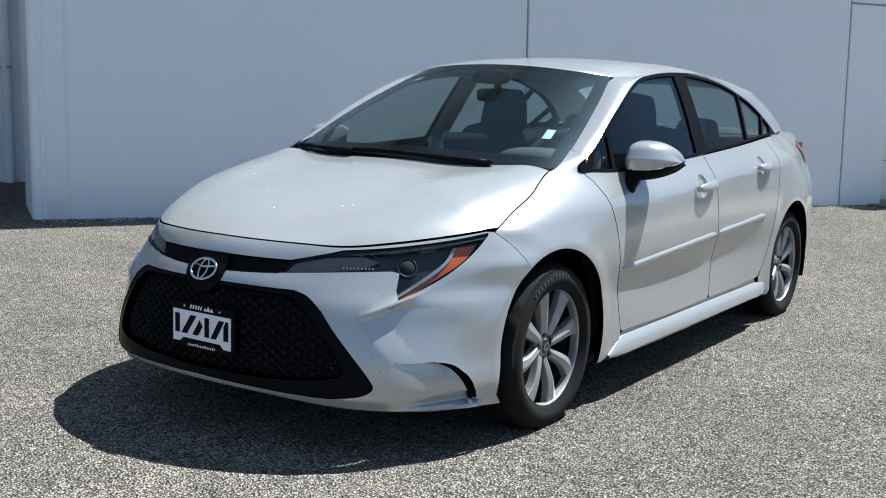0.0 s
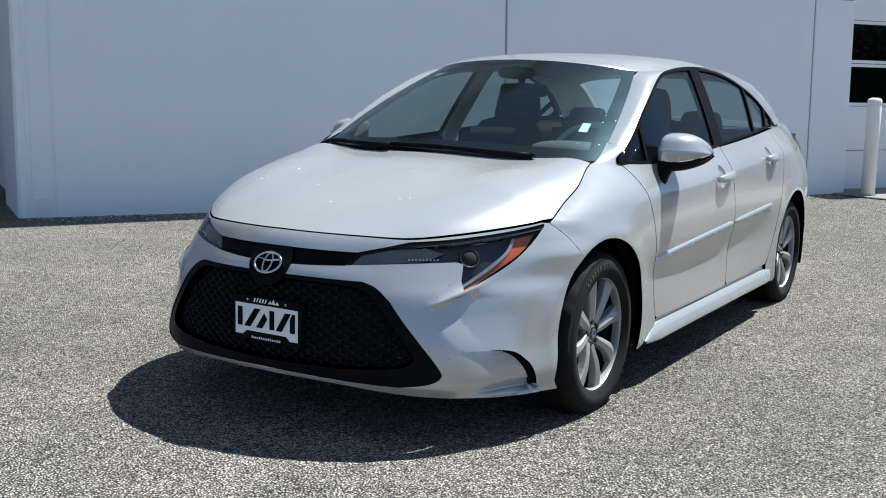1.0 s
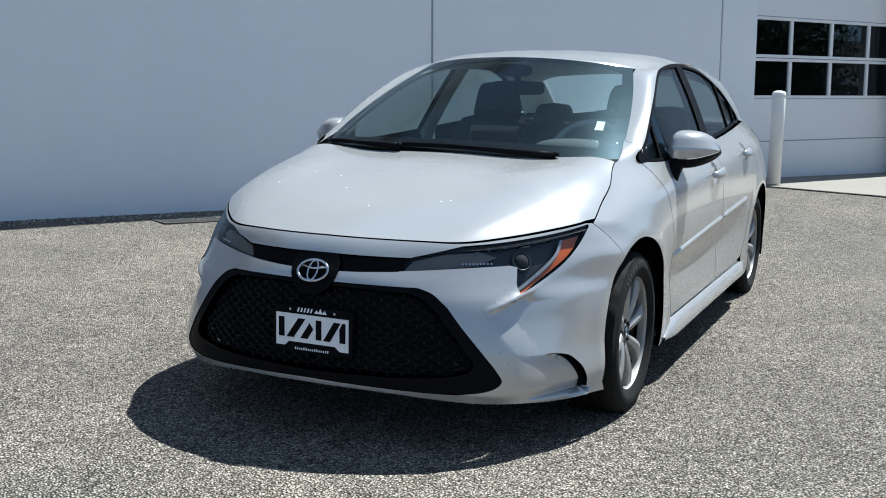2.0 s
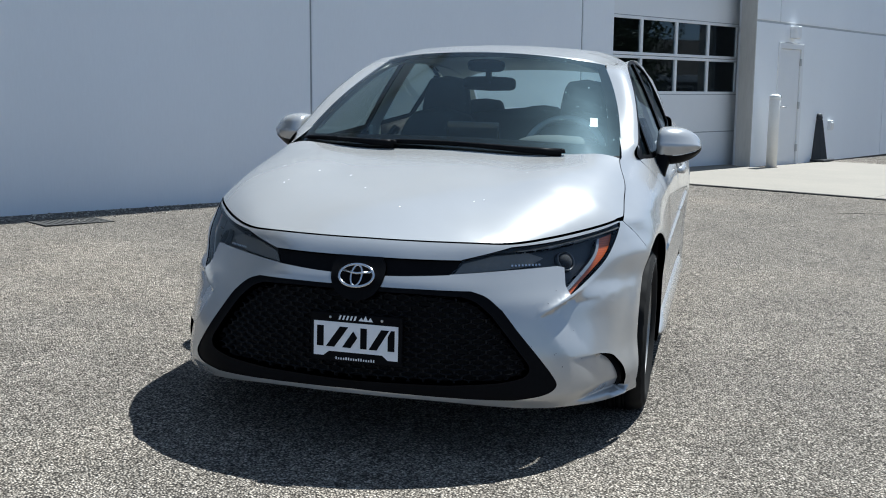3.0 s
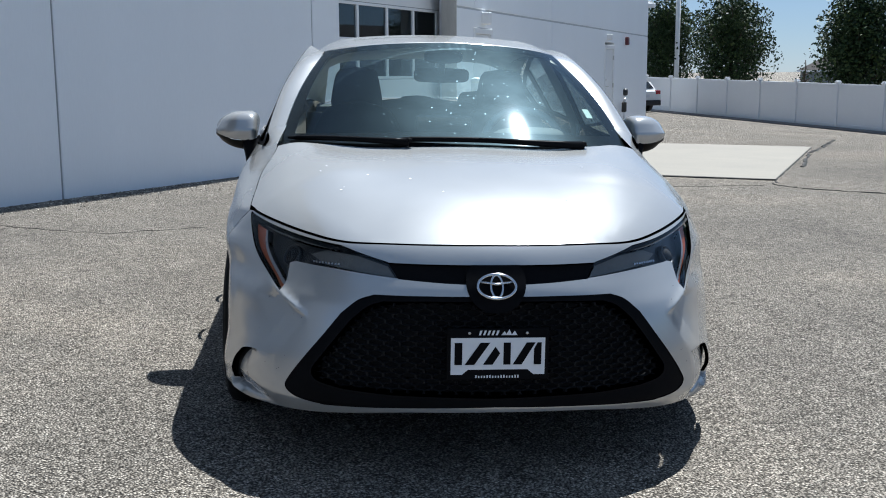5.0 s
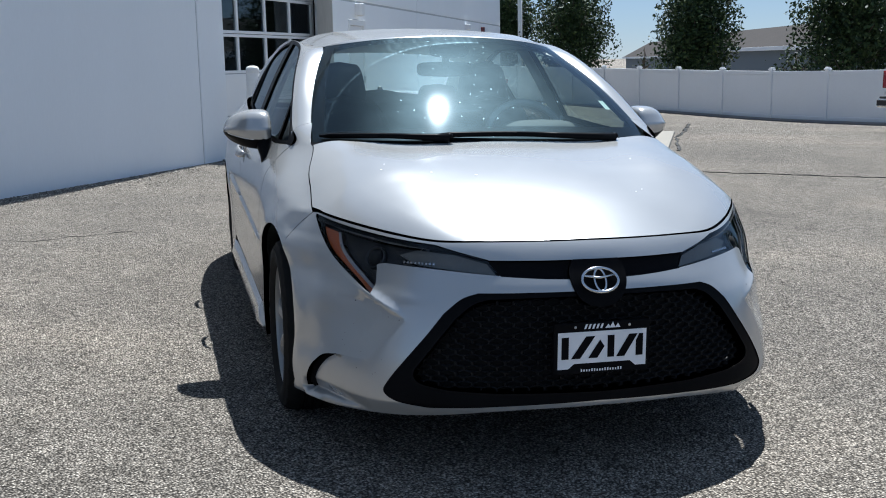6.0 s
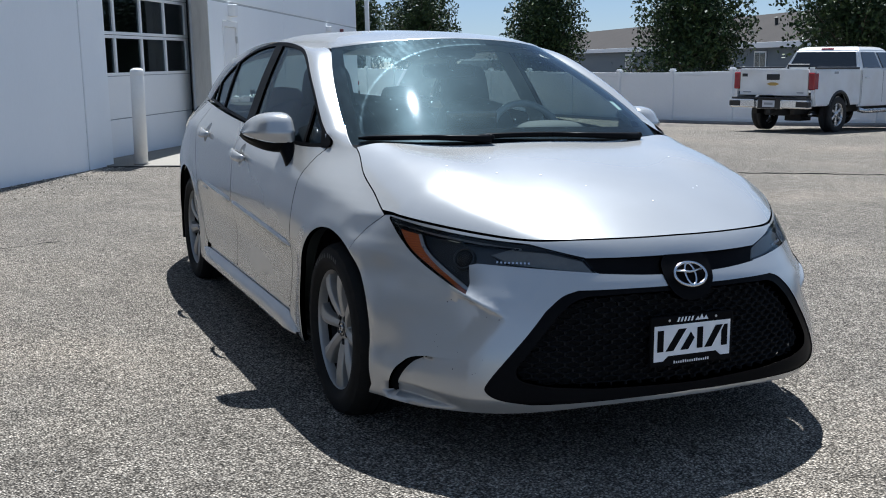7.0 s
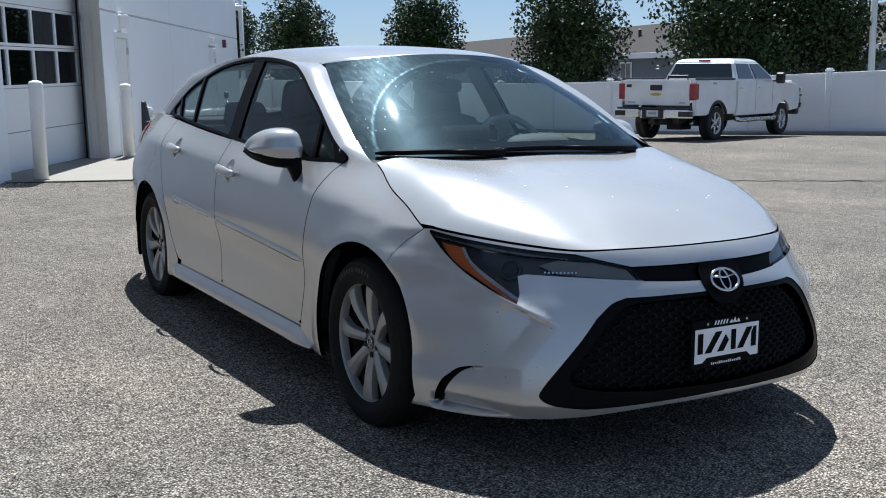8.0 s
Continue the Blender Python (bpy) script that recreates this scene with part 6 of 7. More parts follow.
for k in range(16):
    x = -0.066 + k * 0.0083
    hh = (0.0085, 0.0065, 0.0065, 0.0065, 0.0085)[k % 5]
    part("text_bar", flat([(x, -0.0705), (x + 0.0042, -0.0705), (x + 0.0042, -0.0705 + hh), (x, -0.0705 + hh)], -0.0082, 0.0008), PLATEWHITE, plate)
for k in range(5):
    x = -0.058 + k * 0.0125
    part("top_bar", flat([(x, 0.058), (x + 0.006, 0.058), (x + 0.011, 0.072), (x + 0.005, 0.072)], -0.0082, 0.0008), PLATEWHITE, plate)
for k, (x, hh) in enumerate(((0.008, 0.012), (0.022, 0.018), (0.038, 0.013))):
    part("top_peak", flat([(x, 0.058), (x + 0.018, 0.058), (x + 0.010, 0.058 + hh)], -0.0082, 0.0008), PLATEWHITE, plate)
for x in (-0.085, 0.085):
    part("screw", lathe([(0.0, 0.004), (0.004, 0.003), (0.005, 0.0)], 12), STEEL, plate, m=pose(x, -0.006, 0.064, 90, 0, 0))

# ---------- side panels ----------
def arc(yc, zc, r, a0, a1, n=56):
    return [(yc + r * math.cos(radians(a0 + (a1 - a0) * i / n)), zc + r * math.sin(radians(a0 + (a1 - a0) * i / n))) for i in range(n + 1)]


G = 0.0028
HOOD_EDGE = [(-0.285, 0.757), (-0.15, 0.815), (0.0, 0.866), (0.12, 0.913), (0.19, 0.938)]
BELT = [(0.19, 0.948), (0.31, 0.936), (0.60, 0.926), (1.0, 0.94), (1.54, 0.972), (2.1, 1.008), (2.5, 1.035), (2.78, 1.045)]
belt = curve2(BELT, 6)
def belt_z(y):
    return float(np.interp(y, [p[0] for p in belt], [p[1] for p in belt]))


_j = nose_surface(np.array([p[0] for p in JOINT_EDGE]), np.array([p[1] for p in JOINT_EDGE]))
fender = ([(float(p[1]) + 0.003, float(p[2])) for p in _j][:-1] + curve2(HOOD_EDGE, 5) + [(0.31, 0.937), (0.345, 0.930)]
          + curve2([(0.37, 0.90), (0.43, 0.72), (0.468, 0.55), (0.50, 0.40), (0.525, 0.30)], 6) + [(0.525, 0.225), (0.37, 0.198)] + arc(0, 0.33, ARCH_R, -22, 121.5))
door_f = (curve2([(0.37 + 2 * G, 0.90), (0.43 + 2 * G, 0.72), (0.468 + 2 * G, 0.55), (0.50 + 2 * G, 0.40), (0.53, 0.30)], 6) + [(0.545, 0.292), (1.0, 0.288), (1.47, 0.296)]
          + curve2([(1.485, 0.31), (1.512, 0.45), (1.52, 0.62), (1.497, 0.80), (1.470, belt_z(1.47))], 6) + [(y, belt_z(y)) for y in np.linspace(1.42, 0.40, 14)] + [(0.352, 0.929)])
door_r = (curve2([(1.470 + 2 * G, belt_z(1.47)), (1.497 + 2 * G, 0.80), (1.52 + 2 * G, 0.62), (1.512 + 2 * G, 0.45), (1.49, 0.31)], 6) + [(1.50, 0.297), (1.9, 0.30), (2.17, 0.312)]
          + curve2([(2.215, 0.345), (2.29, 0.45), (2.345, 0.60), (2.40, 0.80), (2.43, 0.93), (2.42, belt_z(2.42))], 6) + [(y, belt_z(y)) for y in np.linspace(2.35, 1.52, 12)])
quarter = (curve2([(2.42 + 2 * G, belt_z(2.42)), (2.43 + 2 * G, 0.93), (2.40 + 2 * G, 0.80), (2.345 + 2 * G, 0.60), (2.29 + 2 * G, 0.45), (2.222, 0.345)], 6)
           + [(2.19, 0.312), (2.20, 0.205), (2.35, 0.195)] + arc(2.7, 0.33, ARCH_R, 202, 40)[1:] + arc(2.7, 0.33, ARCH_R, 38, -14)
           + [(3.12, 0.24), (3.40, 0.27), (3.60, 0.36), (3.66, 0.60), (3.66, 0.88), (3.60, 1.02), (3.40, 1.043), (3.1, 1.05), (2.78, 1.045), (2.6, belt_z(2.6))])
def ellipse(yc, zc, ry, rz, n=28):
    return [(yc + ry * math.cos(2 * math.pi * i / n), zc + rz * math.sin(2 * math.pi * i / n)) for i in range(n)]


CUPS = {"f": (1.335, 0.834, 0.046, 0.054), "r": (2.158, 0.895, 0.044, 0.052)}
sill = [(0.40, 0.240), (0.53, 0.272), (0.58, 0.286), (1.0, 0.284), (1.5, 0.292), (2.0, 0.297), (2.16, 0.306), (2.185, 0.235), (2.0, 0.185), (1.0, 0.17), (0.55, 0.175), (0.40, 0.2)]
OUTS = (0.0, 1.3, 0.55)
side = cut_chart([("cup_f", ellipse(*CUPS["f"])), ("cup_r", ellipse(*CUPS["r"])), ("fender", fender), ("door_f", door_f), ("door_r", door_r), ("quarter", quarter), ("sill", sill)], side_surface, 0.022)
doors = {}
for mir in (False, True):
    chart_part("front_fender", side["fender"], PAINT, sedan, mirror=mir, outward=OUTS, flange=0.02)
    doors[mir, "f"] = chart_part("front_door", side["door_f"], PAINT, sedan, "silver front door with side moulding", mirror=mir, outward=OUTS, flange=0.02)
    doors[mir, "r"] = chart_part("rear_door", side["door_r"], PAINT, sedan, "silver rear door with side moulding", mirror=mir, outward=OUTS, flange=0.02)
    chart_part("rear_quarter", side["quarter"], PAINT, sedan, mirror=mir, outward=OUTS, flange=0.02)
    chart_part("rocker", side["sill"], PAINT, sedan, "silver rocker under the doors", mirror=mir, outward=OUTS, offset=-0.010, flange=0.02)
    bm = bmesh.new()
    rows = []
    for i in range(31):
        t = i / 30
        y = 0.425 + 1.845 * t
        k = min(1.0, t / 0.06) ** 0.8 * min(1.0, (1 - t) / 0.05) ** 0.7
        zl = 0.205 + 0.012 * t
        zt = zl + (0.272 + 0.012 * t - zl) * (0.15 + 0.85 * (k if t < 0.5 else 0.8 + 0.2 * k))
        base = side_surface(np.array([y]), np.array([0.29]))[0][0]
        sg = -1 if mir else 1
        rows.append([bm.verts.new((sg * xx, y, zz)) for xx, zz in ((base - 0.035, zt - 0.004), (base - 0.006, zt), (base + 0.001, zt - 0.003), (base + 0.004 + 0.012 * k, (zt + zl) / 2 + 0.003), (base + 0.006 + 0.020 * k, zl + 0.004), (base + 0.004 + 0.020 * k, zl - 0.004), (base - 0.01, zl - 0.016), (base - 0.06, zl - 0.022))])
    for a, b in zip(rows, rows[1:]):
        for k in range(7):
            bm.faces.new((a[k], a[k + 1], b[k + 1], b[k]))
    part("side_skirt", bm, PAINT, sedan, "silver painted side skirt", smooth=True)

# ---------- hood ----------
FEND = curve2(HOOD_EDGE, 6)
_e = side_surface(np.array([p[0] for p in FEND]), np.array([p[1] for p in FEND]))
RIM_X, RIM_Y, RIM_Z = _e[:, 0] - 0.0025, _e[:, 1], _e[:, 2] + 0.003
_base = hood_base(RIM_X, RIM_Y)[:, 2]
# the line where hood and nose meet, by its angle round the pivot
_h = nose_surface(np.array([q[0] for q in HOODLINE]), np.array([q[1] for q in HOODLINE]))
LINE_A = np.arctan2(_h[:, 0], PIVOT - _h[:, 1])
LINE_R = np.hypot(_h[:, 0], PIVOT - _h[:, 1])
LINE_D = _h[:, 2] + 0.002 - hood_base(_h[:, 0], _h[:, 1])[:, 2]


def hood_surface(x, y):
    p = hood_base(x, y)
    ax = np.abs(x)
    xe = np.interp(y, RIM_Y, RIM_X)
    side = np.interp(y, RIM_Y, RIM_Z - _base) * np.clip(ax / xe, 0, 1.1) ** 4
    a = np.arctan2(ax, PIVOT - y)
    rho = np.hypot(ax, PIVOT - y) / np.interp(a, LINE_A, LINE_R)
    front = np.interp(a, LINE_A, LINE_D) * np.clip(rho, 0, 1.1) ** 5
    k = smoothstep((y + 0.36) / 0.10)
    p[:, 2] += side * k + front * (1 - k)
    return p


_n = [i for i in range(len(_h)) if _h[i, 1] < -0.33]
hood_edge = [(float((LINE_R[i] - 0.005) * math.sin(LINE_A[i])), float(PIVOT - (LINE_R[i] - 0.005) * math.cos(LINE_A[i]))) for i in _n]
hood_edge[0] = (0.0, hood_edge[0][1])
hood_edge += [(float(RIM_X[i]) - 0.001, float(RIM_Y[i])) for i in range(1, len(RIM_Y))]
hood_back = curve2([(0.62, 0.176), (0.45, 0.135), (0.25, 0.105), (0.0, 0.09)], 6)
hood = cut_chart([("hood", hood_edge + hood_back)], hood_surface, 0.028)
chart_part("hood", hood["hood"], PAINT, sedan, "silver hood with small chips", both=True, outward=(0, 0, 0), flange=0.02)
bm = bmesh.new()
for s in (-1, 1):
    prev = None
    for x, y in hood_edge:
        p = hood_surface(np.array([x]), np.array([y]))[0]
        a = bm.verts.new((s * (x - 0.03), y + 0.015, p[2] - 0.016))
        b = bm.verts.new((s * (x + 0.012), y - 0.010, p[2] - 0.028))
        if prev:
            bm.faces.new((prev[0], prev[1], b, a))
        prev = (a, b)
bmesh.ops.remove_doubles(bm, verts=bm.verts, dist=1e-4)
part("hood_seal", bm, NEARBLACK, sedan, "black seal along the hood gap")


def cowl_surface(u, v):
    """From under the hood's rear edge to the foot of the windscreen."""
    a = np.stack([u * 0.70, 0.075 + 0.115 * np.abs(u) ** 2.1, 0.925 - 0.012 * u * u], axis=1)
    b = screen_surface(u * 1.0, np.full(len(u), 0.03))
    return a + (b - a) * v[:, None]


# ---------- glass and roof ----------
grid_part("cowl", cowl_surface, -1, 1, 0, 1, 30, 3, TRIM, sedan, "black plastic cowl")
screen = grid_part("windscreen", screen_surface, -1, 1, 0.0, 1, 40, 16, CARGLASS, sedan, "clear windscreen with dried water spots")
for nm, a in (("edge", (-1, -0.93, 0, 1, 2, 16)), ("edge", (0.93, 1, 0, 1, 2, 16)), ("edge", (-0.93, 0.93, 0.945, 1, 40, 2)), ("edge", (-0.93, 0.93, 0.0, 0.115, 40, 2))):
    grid_part("black_border", screen_surface, *a, CERAMIC, screen, "black ceramic border", offset=-0.003)
rear_glass = grid_part("rear_window", backlight_surface, -0.94, 0.94, 0.03, 0.97, 30, 10, CARGLASS, sedan)
roof_out = curve2([(0.0, 0.862), (0.25, 0.893), (0.517, 1.022)], 8) + curve2([(0.545, 1.2), (0.56, 1.6), (0.562, 2.0), (0.55, 2.4), (0.535, 2.62)], 6) + curve2([(0.4, 2.69), (0.2, 2.735), (0.0, 2.745)], 6)
rf = cut_chart([("roof", roof_out)], roof_surface, 0.035)
chart_part("roof", rf["roof"], PAINT, sedan, both=True, outward=(0, 1.3, 0.5), flange=0.02)
grid_part("trunk_lid", deck_surface, -0.56, 0.56, 3.14, 3.56, 24, 8, PAINT, sedan)


def rear_surface(u, v):
    return np.stack([u * (0.63 - 0.04 * v), 3.64 - 0.12 * u ** 2 + 0.05 * np.sin(np.pi * v) - 0.04 * v, 0.26 + v * 0.75], axis=1)


grid_part("rear_fascia", rear_surface, -1, 1, 0, 1, 24, 14, PAINT, sedan, "silver rear bumper and boot face")
for s in (-1, 1):
    def tail(u, v, s=s):
        y = 3.10 + 0.52 * u
        z = 0.87 + 0.11 * v + 0.03 * u
        p = side_surface(y, z)
        p[:, 0] = (p[:, 0] + 0.008) * s
        return p
    grid_part("tail_lamp", tail, 0, 1, 0, 1, 10, 5, TAILRED, sedan, "red tail lamp")


def shoulder_surface(u, v):
    """Between the quarter panel's top edge and the rear pillar and trunk lid."""
    ya = 2.785 + 0.815 * u
    a = side_surface(ya, np.interp(ya, [2.78, 3.1, 3.4, 3.6], [1.045, 1.05, 1.043, 1.02]))
    xb = np.interp(u, [0, 0.4, 0.42, 1], [0.70, 0.588, 0.562, 0.56])
    yb = np.interp(u, [0, 0.4, 0.42, 1], [2.785, 3.16, 3.17, 3.56])
    zb = np.interp(u, [0, 0.4, 0.42, 1], [1.048, 1.058, 1.03, 1.02])
    b = np.stack([xb, yb, zb], axis=1)
    return a + (b - a) * v[:, None]


def header_surface(u, v):
    """The lip between the windscreen's top and the roof."""
    a = screen_surface(u, np.full(len(u), 0.992))
    x = np.clip(u * 0.518, -0.516, 0.516)
    b = roof_surface(x, np.interp(np.abs(x), [q[0] for q in roof_out[:17]], [q[1] for q in roof_out[:17]]))
    p = a + (b - a) * v[:, None]
    p[:, 2] += 0.004 * np.sin(np.pi * v)
    return p


grid_part("roof_lip", header_surface, -1, 1, 0, 1, 40, 5, PAINT, sedan, outward=(0, 1.6, 0.5))
for s in (False, True):
    def shoulder_fn(u, v, s=s):
        p = shoulder_surface(u, v)
        if s:
            p[:, 0] *= -1
        return p
    grid_part("rear_shoulder", shoulder_fn, 0, 1, 0, 1, 24, 5, PAINT, sedan, outward=(0, 2.8, 0.3))

# roof rails, pillars and window frames: bands between the glass and the roof
WT = [(0.395, 0.985), (0.48, 1.027), (0.70, 1.150), (1.03, 1.288), (1.26, 1.330), (1.56, 1.347), (1.85, 1.342), (2.15, 1.306), (2.48, 1.218), (2.69, 1.112), (2.785, 1.048)]
win_top = curve2(WT, 6)
wy, wz = [p[0] for p in win_top], [p[1] for p in win_top]


def top_z(y):
    return float(np.interp(y, wy, wz))


def rail_lines():
    """From the window's upper edge to the edge of roof, windscreen and rear glass, station by station."""
    inner, outer = [], []
    for k in range(41):
        t = k / 40
        i = t * (len(win_top) - 1)
        j = min(int(i), len(win_top) - 2)
        y = wy[j] + (wy[j + 1] - wy[j]) * (i - j)
        z = wz[j] + (wz[j + 1] - wz[j]) * (i - j)
        inner.append((float(glass_x(np.array(y), np.array(z))), y, z))
    scr = screen_surface(np.full(9, 1.0), np.linspace(0.185, 1, 9))
    rim = [tuple(q) for q in scr]
    for x, y in [(0.545, 1.2), (0.56, 1.6), (0.562, 2.0), (0.55, 2.4), (0.535, 2.62)]:
        rim.append(tuple(roof_surface(np.array([x]), np.array([y]))[0]))
    bk = backlight_surface(np.full(5, 1.0), np.linspace(0.15, 1, 5))
    rim += [tuple(q) for q in bk]
    d = np.cumsum([0] + [math.dist(a, b) for a, b in zip(rim, rim[1:])])
    rim = np.array(rim)
    for k in range(41):
        outer.append(rim[0] * 0)
    # match stations by y along the two lines
    ry = rim[:, 1]
    for k, (x, y, z) in enumerate(inner):
        f = (y - inner[0][1]) / (inner[-1][1] - inner[0][1])
        yo = ry[0] + f ** 0.97 * (ry[-1] - ry[0])
        outer[k] = np.array([np.interp(yo, ry, rim[:, c]) for c in range(3)])
    return np.array(inner), np.array(outer)


RI, RO = rail_lines()


def rail_surface(u, v):
    """u along the car, v from the window up to the roof edge."""
    k = u * 40
    a = np.stack([spline(np.arange(41), RI[:, c], k) for c in range(3)], axis=1)
    b = np.stack([spline(np.arange(41), RO[:, c], k) for c in range(3)], axis=1)
    p = a + (b - a) * v[:, None]
    d = b - a
    n = np.stack([d[:, 2] * 0 + 0.75, d[:, 2] * 0 - 0.12 * np.cos(np.pi * u), d[:, 2] * 0 + 0.6], axis=1)
    w = np.linalg.norm(d, axis=1)
    return p + n * (np.sin(np.pi * v) * (0.09 + 0.02 * np.exp(-((u - 0.45) / 0.2) ** 2) + 0.04 * smoothstep((u - 0.7) / 0.2)) * w)[:, None]


for s in (False, True):
    def rail_fn(u, v, s=s):
        p = rail_surface(u, v)
        if s:
            p[:, 0] *= -1
        return p
    grid_part("roof_rail", rail_fn, 0, 1, 0, 1, 60, 8, PAINT, sedan, "silver roof side and pillars", outward=(0, 1.3, 0.6))



def corner_surface(u, v):
    """From the fender's top edge (u = 0) up into the foot of the windscreen pillar (u = 1); v runs outwards."""
    ya = np.interp(v, [-0.2, 0, 1, 1.3], [0.155, 0.192, 0.352, 0.385])
    za = np.interp(ya, [0.12, 0.19, 0.31, 0.345, 0.40], [0.913, 0.938, 0.937, 0.930, 0.926])
    e = 2e-3
    a = side_surface(ya, za)
    sz = (a - side_surface(ya, za - e)) / e
    sy = (side_surface(ya + e, za - e) - side_surface(ya - e, za - e)) / (2 * e)
    w = np.clip(v, 0, 1)
    ta = sz * (0.035 + 0.03 * w)[:, None] + sy * (0.21 - 0.15 * w)[:, None]
    vr = np.clip(1 - v, -0.3, 1.2)
    b = rail_surface(np.zeros(len(u)), vr)
    tb = (rail_surface(np.full(len(u), 0.01), vr) - b) * (10.0 - 5.5 * w)[:, None]
    t = u[:, None]
    return a * (1 + 2 * t) * (1 - t) ** 2 + ta * t * (1 - t) ** 2 + b * t * t * (3 - 2 * t) + tb * t * t * (t - 1)


for s in (False, True):
    def corner_fn(u, v, s=s):
        p = corner_surface(u, v)
        if s:
            p[:, 0] *= -1
        return p
    grid_part("fender_corner", corner_fn, 0, 0.985, -0.06, 1.12, 16, 16, PAINT, sedan, "silver fender top flowing into the pillar", outward=(0, 0.9, 0.3))

win_outline = curve2([(0.36, 0.931), (0.338, 0.936), (0.331, 0.950), (0.350, 0.966), (0.395, 0.985)], 4)[:-1] + win_top + [(y, belt_z(y) + 0.002) for y in np.linspace(2.74, 0.40, 28)]


def scaled_region(y0a, y0b, y1a, y1b, m_top=0.014, m_low=0.014):
    """A pane between two slanted edges, from belt line to window top. a: at the belt, b: at the top."""
    top, low = [], []
    for i in range(15):
        t = i / 14
        yt = y0b + (y1b - y0b) * t
        yl = y0a + (y1a - y0a) * t
        top.append((yt, top_z(yt) - m_top))
        low.append((yl, belt_z(yl) + m_low))
    return low + top[::-1]


panes = [("pane_tri", scaled_region(0.405, 0.445, 0.548, 0.590, 0.016)), ("pane_front", scaled_region(0.572, 0.618, 1.425, 1.52)), ("pane_rear", scaled_region(1.565, 1.65, 2.17, 2.30)), ("pane_vent", scaled_region(2.20, 2.33, 2.475, 2.60)), ("pane_end", scaled_region(2.51, 2.62, 2.66, 2.70, 0.018))]
cab = cut_chart(panes + [("frame", win_outline)], cabin_surface, 0.03)
for mir in (False, True):
    fr = chart_part("window_trim", cab["frame"], TRIM, sedan, "black window surround and pillars", mirror=mir, outward=OUTS, flange=0.02, offset=0.001)
    for nm, pl in panes:
        chart_part("side_pane", cab[nm], SIDEGLASS, fr, "tinted side glass", mirror=mir, outward=OUTS, flange=0.0, offset=-0.006)


# ---------- wheels ----------
def tyre_mesh():
    prof = [(0.212, -0.085), (0.225, -0.098), (0.252, -0.103), (0.278, -0.099), (0.294, -0.088), (0.304, -0.070)]
    for x in (-0.045, -0.035, -0.012, -0.002, 0.02, 0.03):
        prof.append((0.3095, x - 0.004))
        prof.append((0.302, x))
        prof.append((0.302, x + 0.006))
        prof.append((0.3095, x + 0.009))
    prof += [(0.304, 0.070), (0.294, 0.088), (0.289, 0.0925), (0.288, 0.0915), (0.278, 0.099), (0.252, 0.103), (0.24, 0.1015), (0.238, 0.0995), (0.225, 0.097), (0.212, 0.085)]
    bm = lathe(prof, 96, "X", False)
    for v in bm.verts:
        r = math.hypot(v.co.y, v.co.z)
        k = int(round(math.atan2(v.co.z, v.co.y) / (2 * math.pi) * 96))
        if r > 0.29 and abs(v.co.x) > 0.04 and k % 4 == 0:
            v.co.y *= (r - 0.0045) / r
            v.co.z *= (r - 0.0045) / r
    return bm


def spoke(bm, a):
    """One flat, twisted blade of the wheel cover, widening from hub to rim."""
    rows = []
    for i in range(9):
        t = i / 8
        r = 0.042 + (0.2115 - 0.042) * t
        tw = a + radians(4) * math.sin(t * 2.6) - radians(2)
        half = 0.0180 + 0.0030 * t + 0.0150 * t ** 3
        h = 0.056 + 0.013 * math.sin(math.pi * t * 0.8) + 0.008 * t
        c, s = math.cos(tw), math.sin(tw)
        row = []
        for w, dh in ((-1.0, -0.030), (-0.98, -0.004), (-0.88, 0.0), (0.05, 0.0045), (0.85, -0.0045), (0.97, -0.009), (1.0, -0.032)):
            row.append(bm.verts.new((h + dh, r * c - w * half * s, r * s + w * half * c)))
        rows.append(row)
    for p, q in zip(rows, rows[1:]):
        for k in range(6):
            bm.faces.new((p[k], p[k + 1], q[k + 1], q[k]))


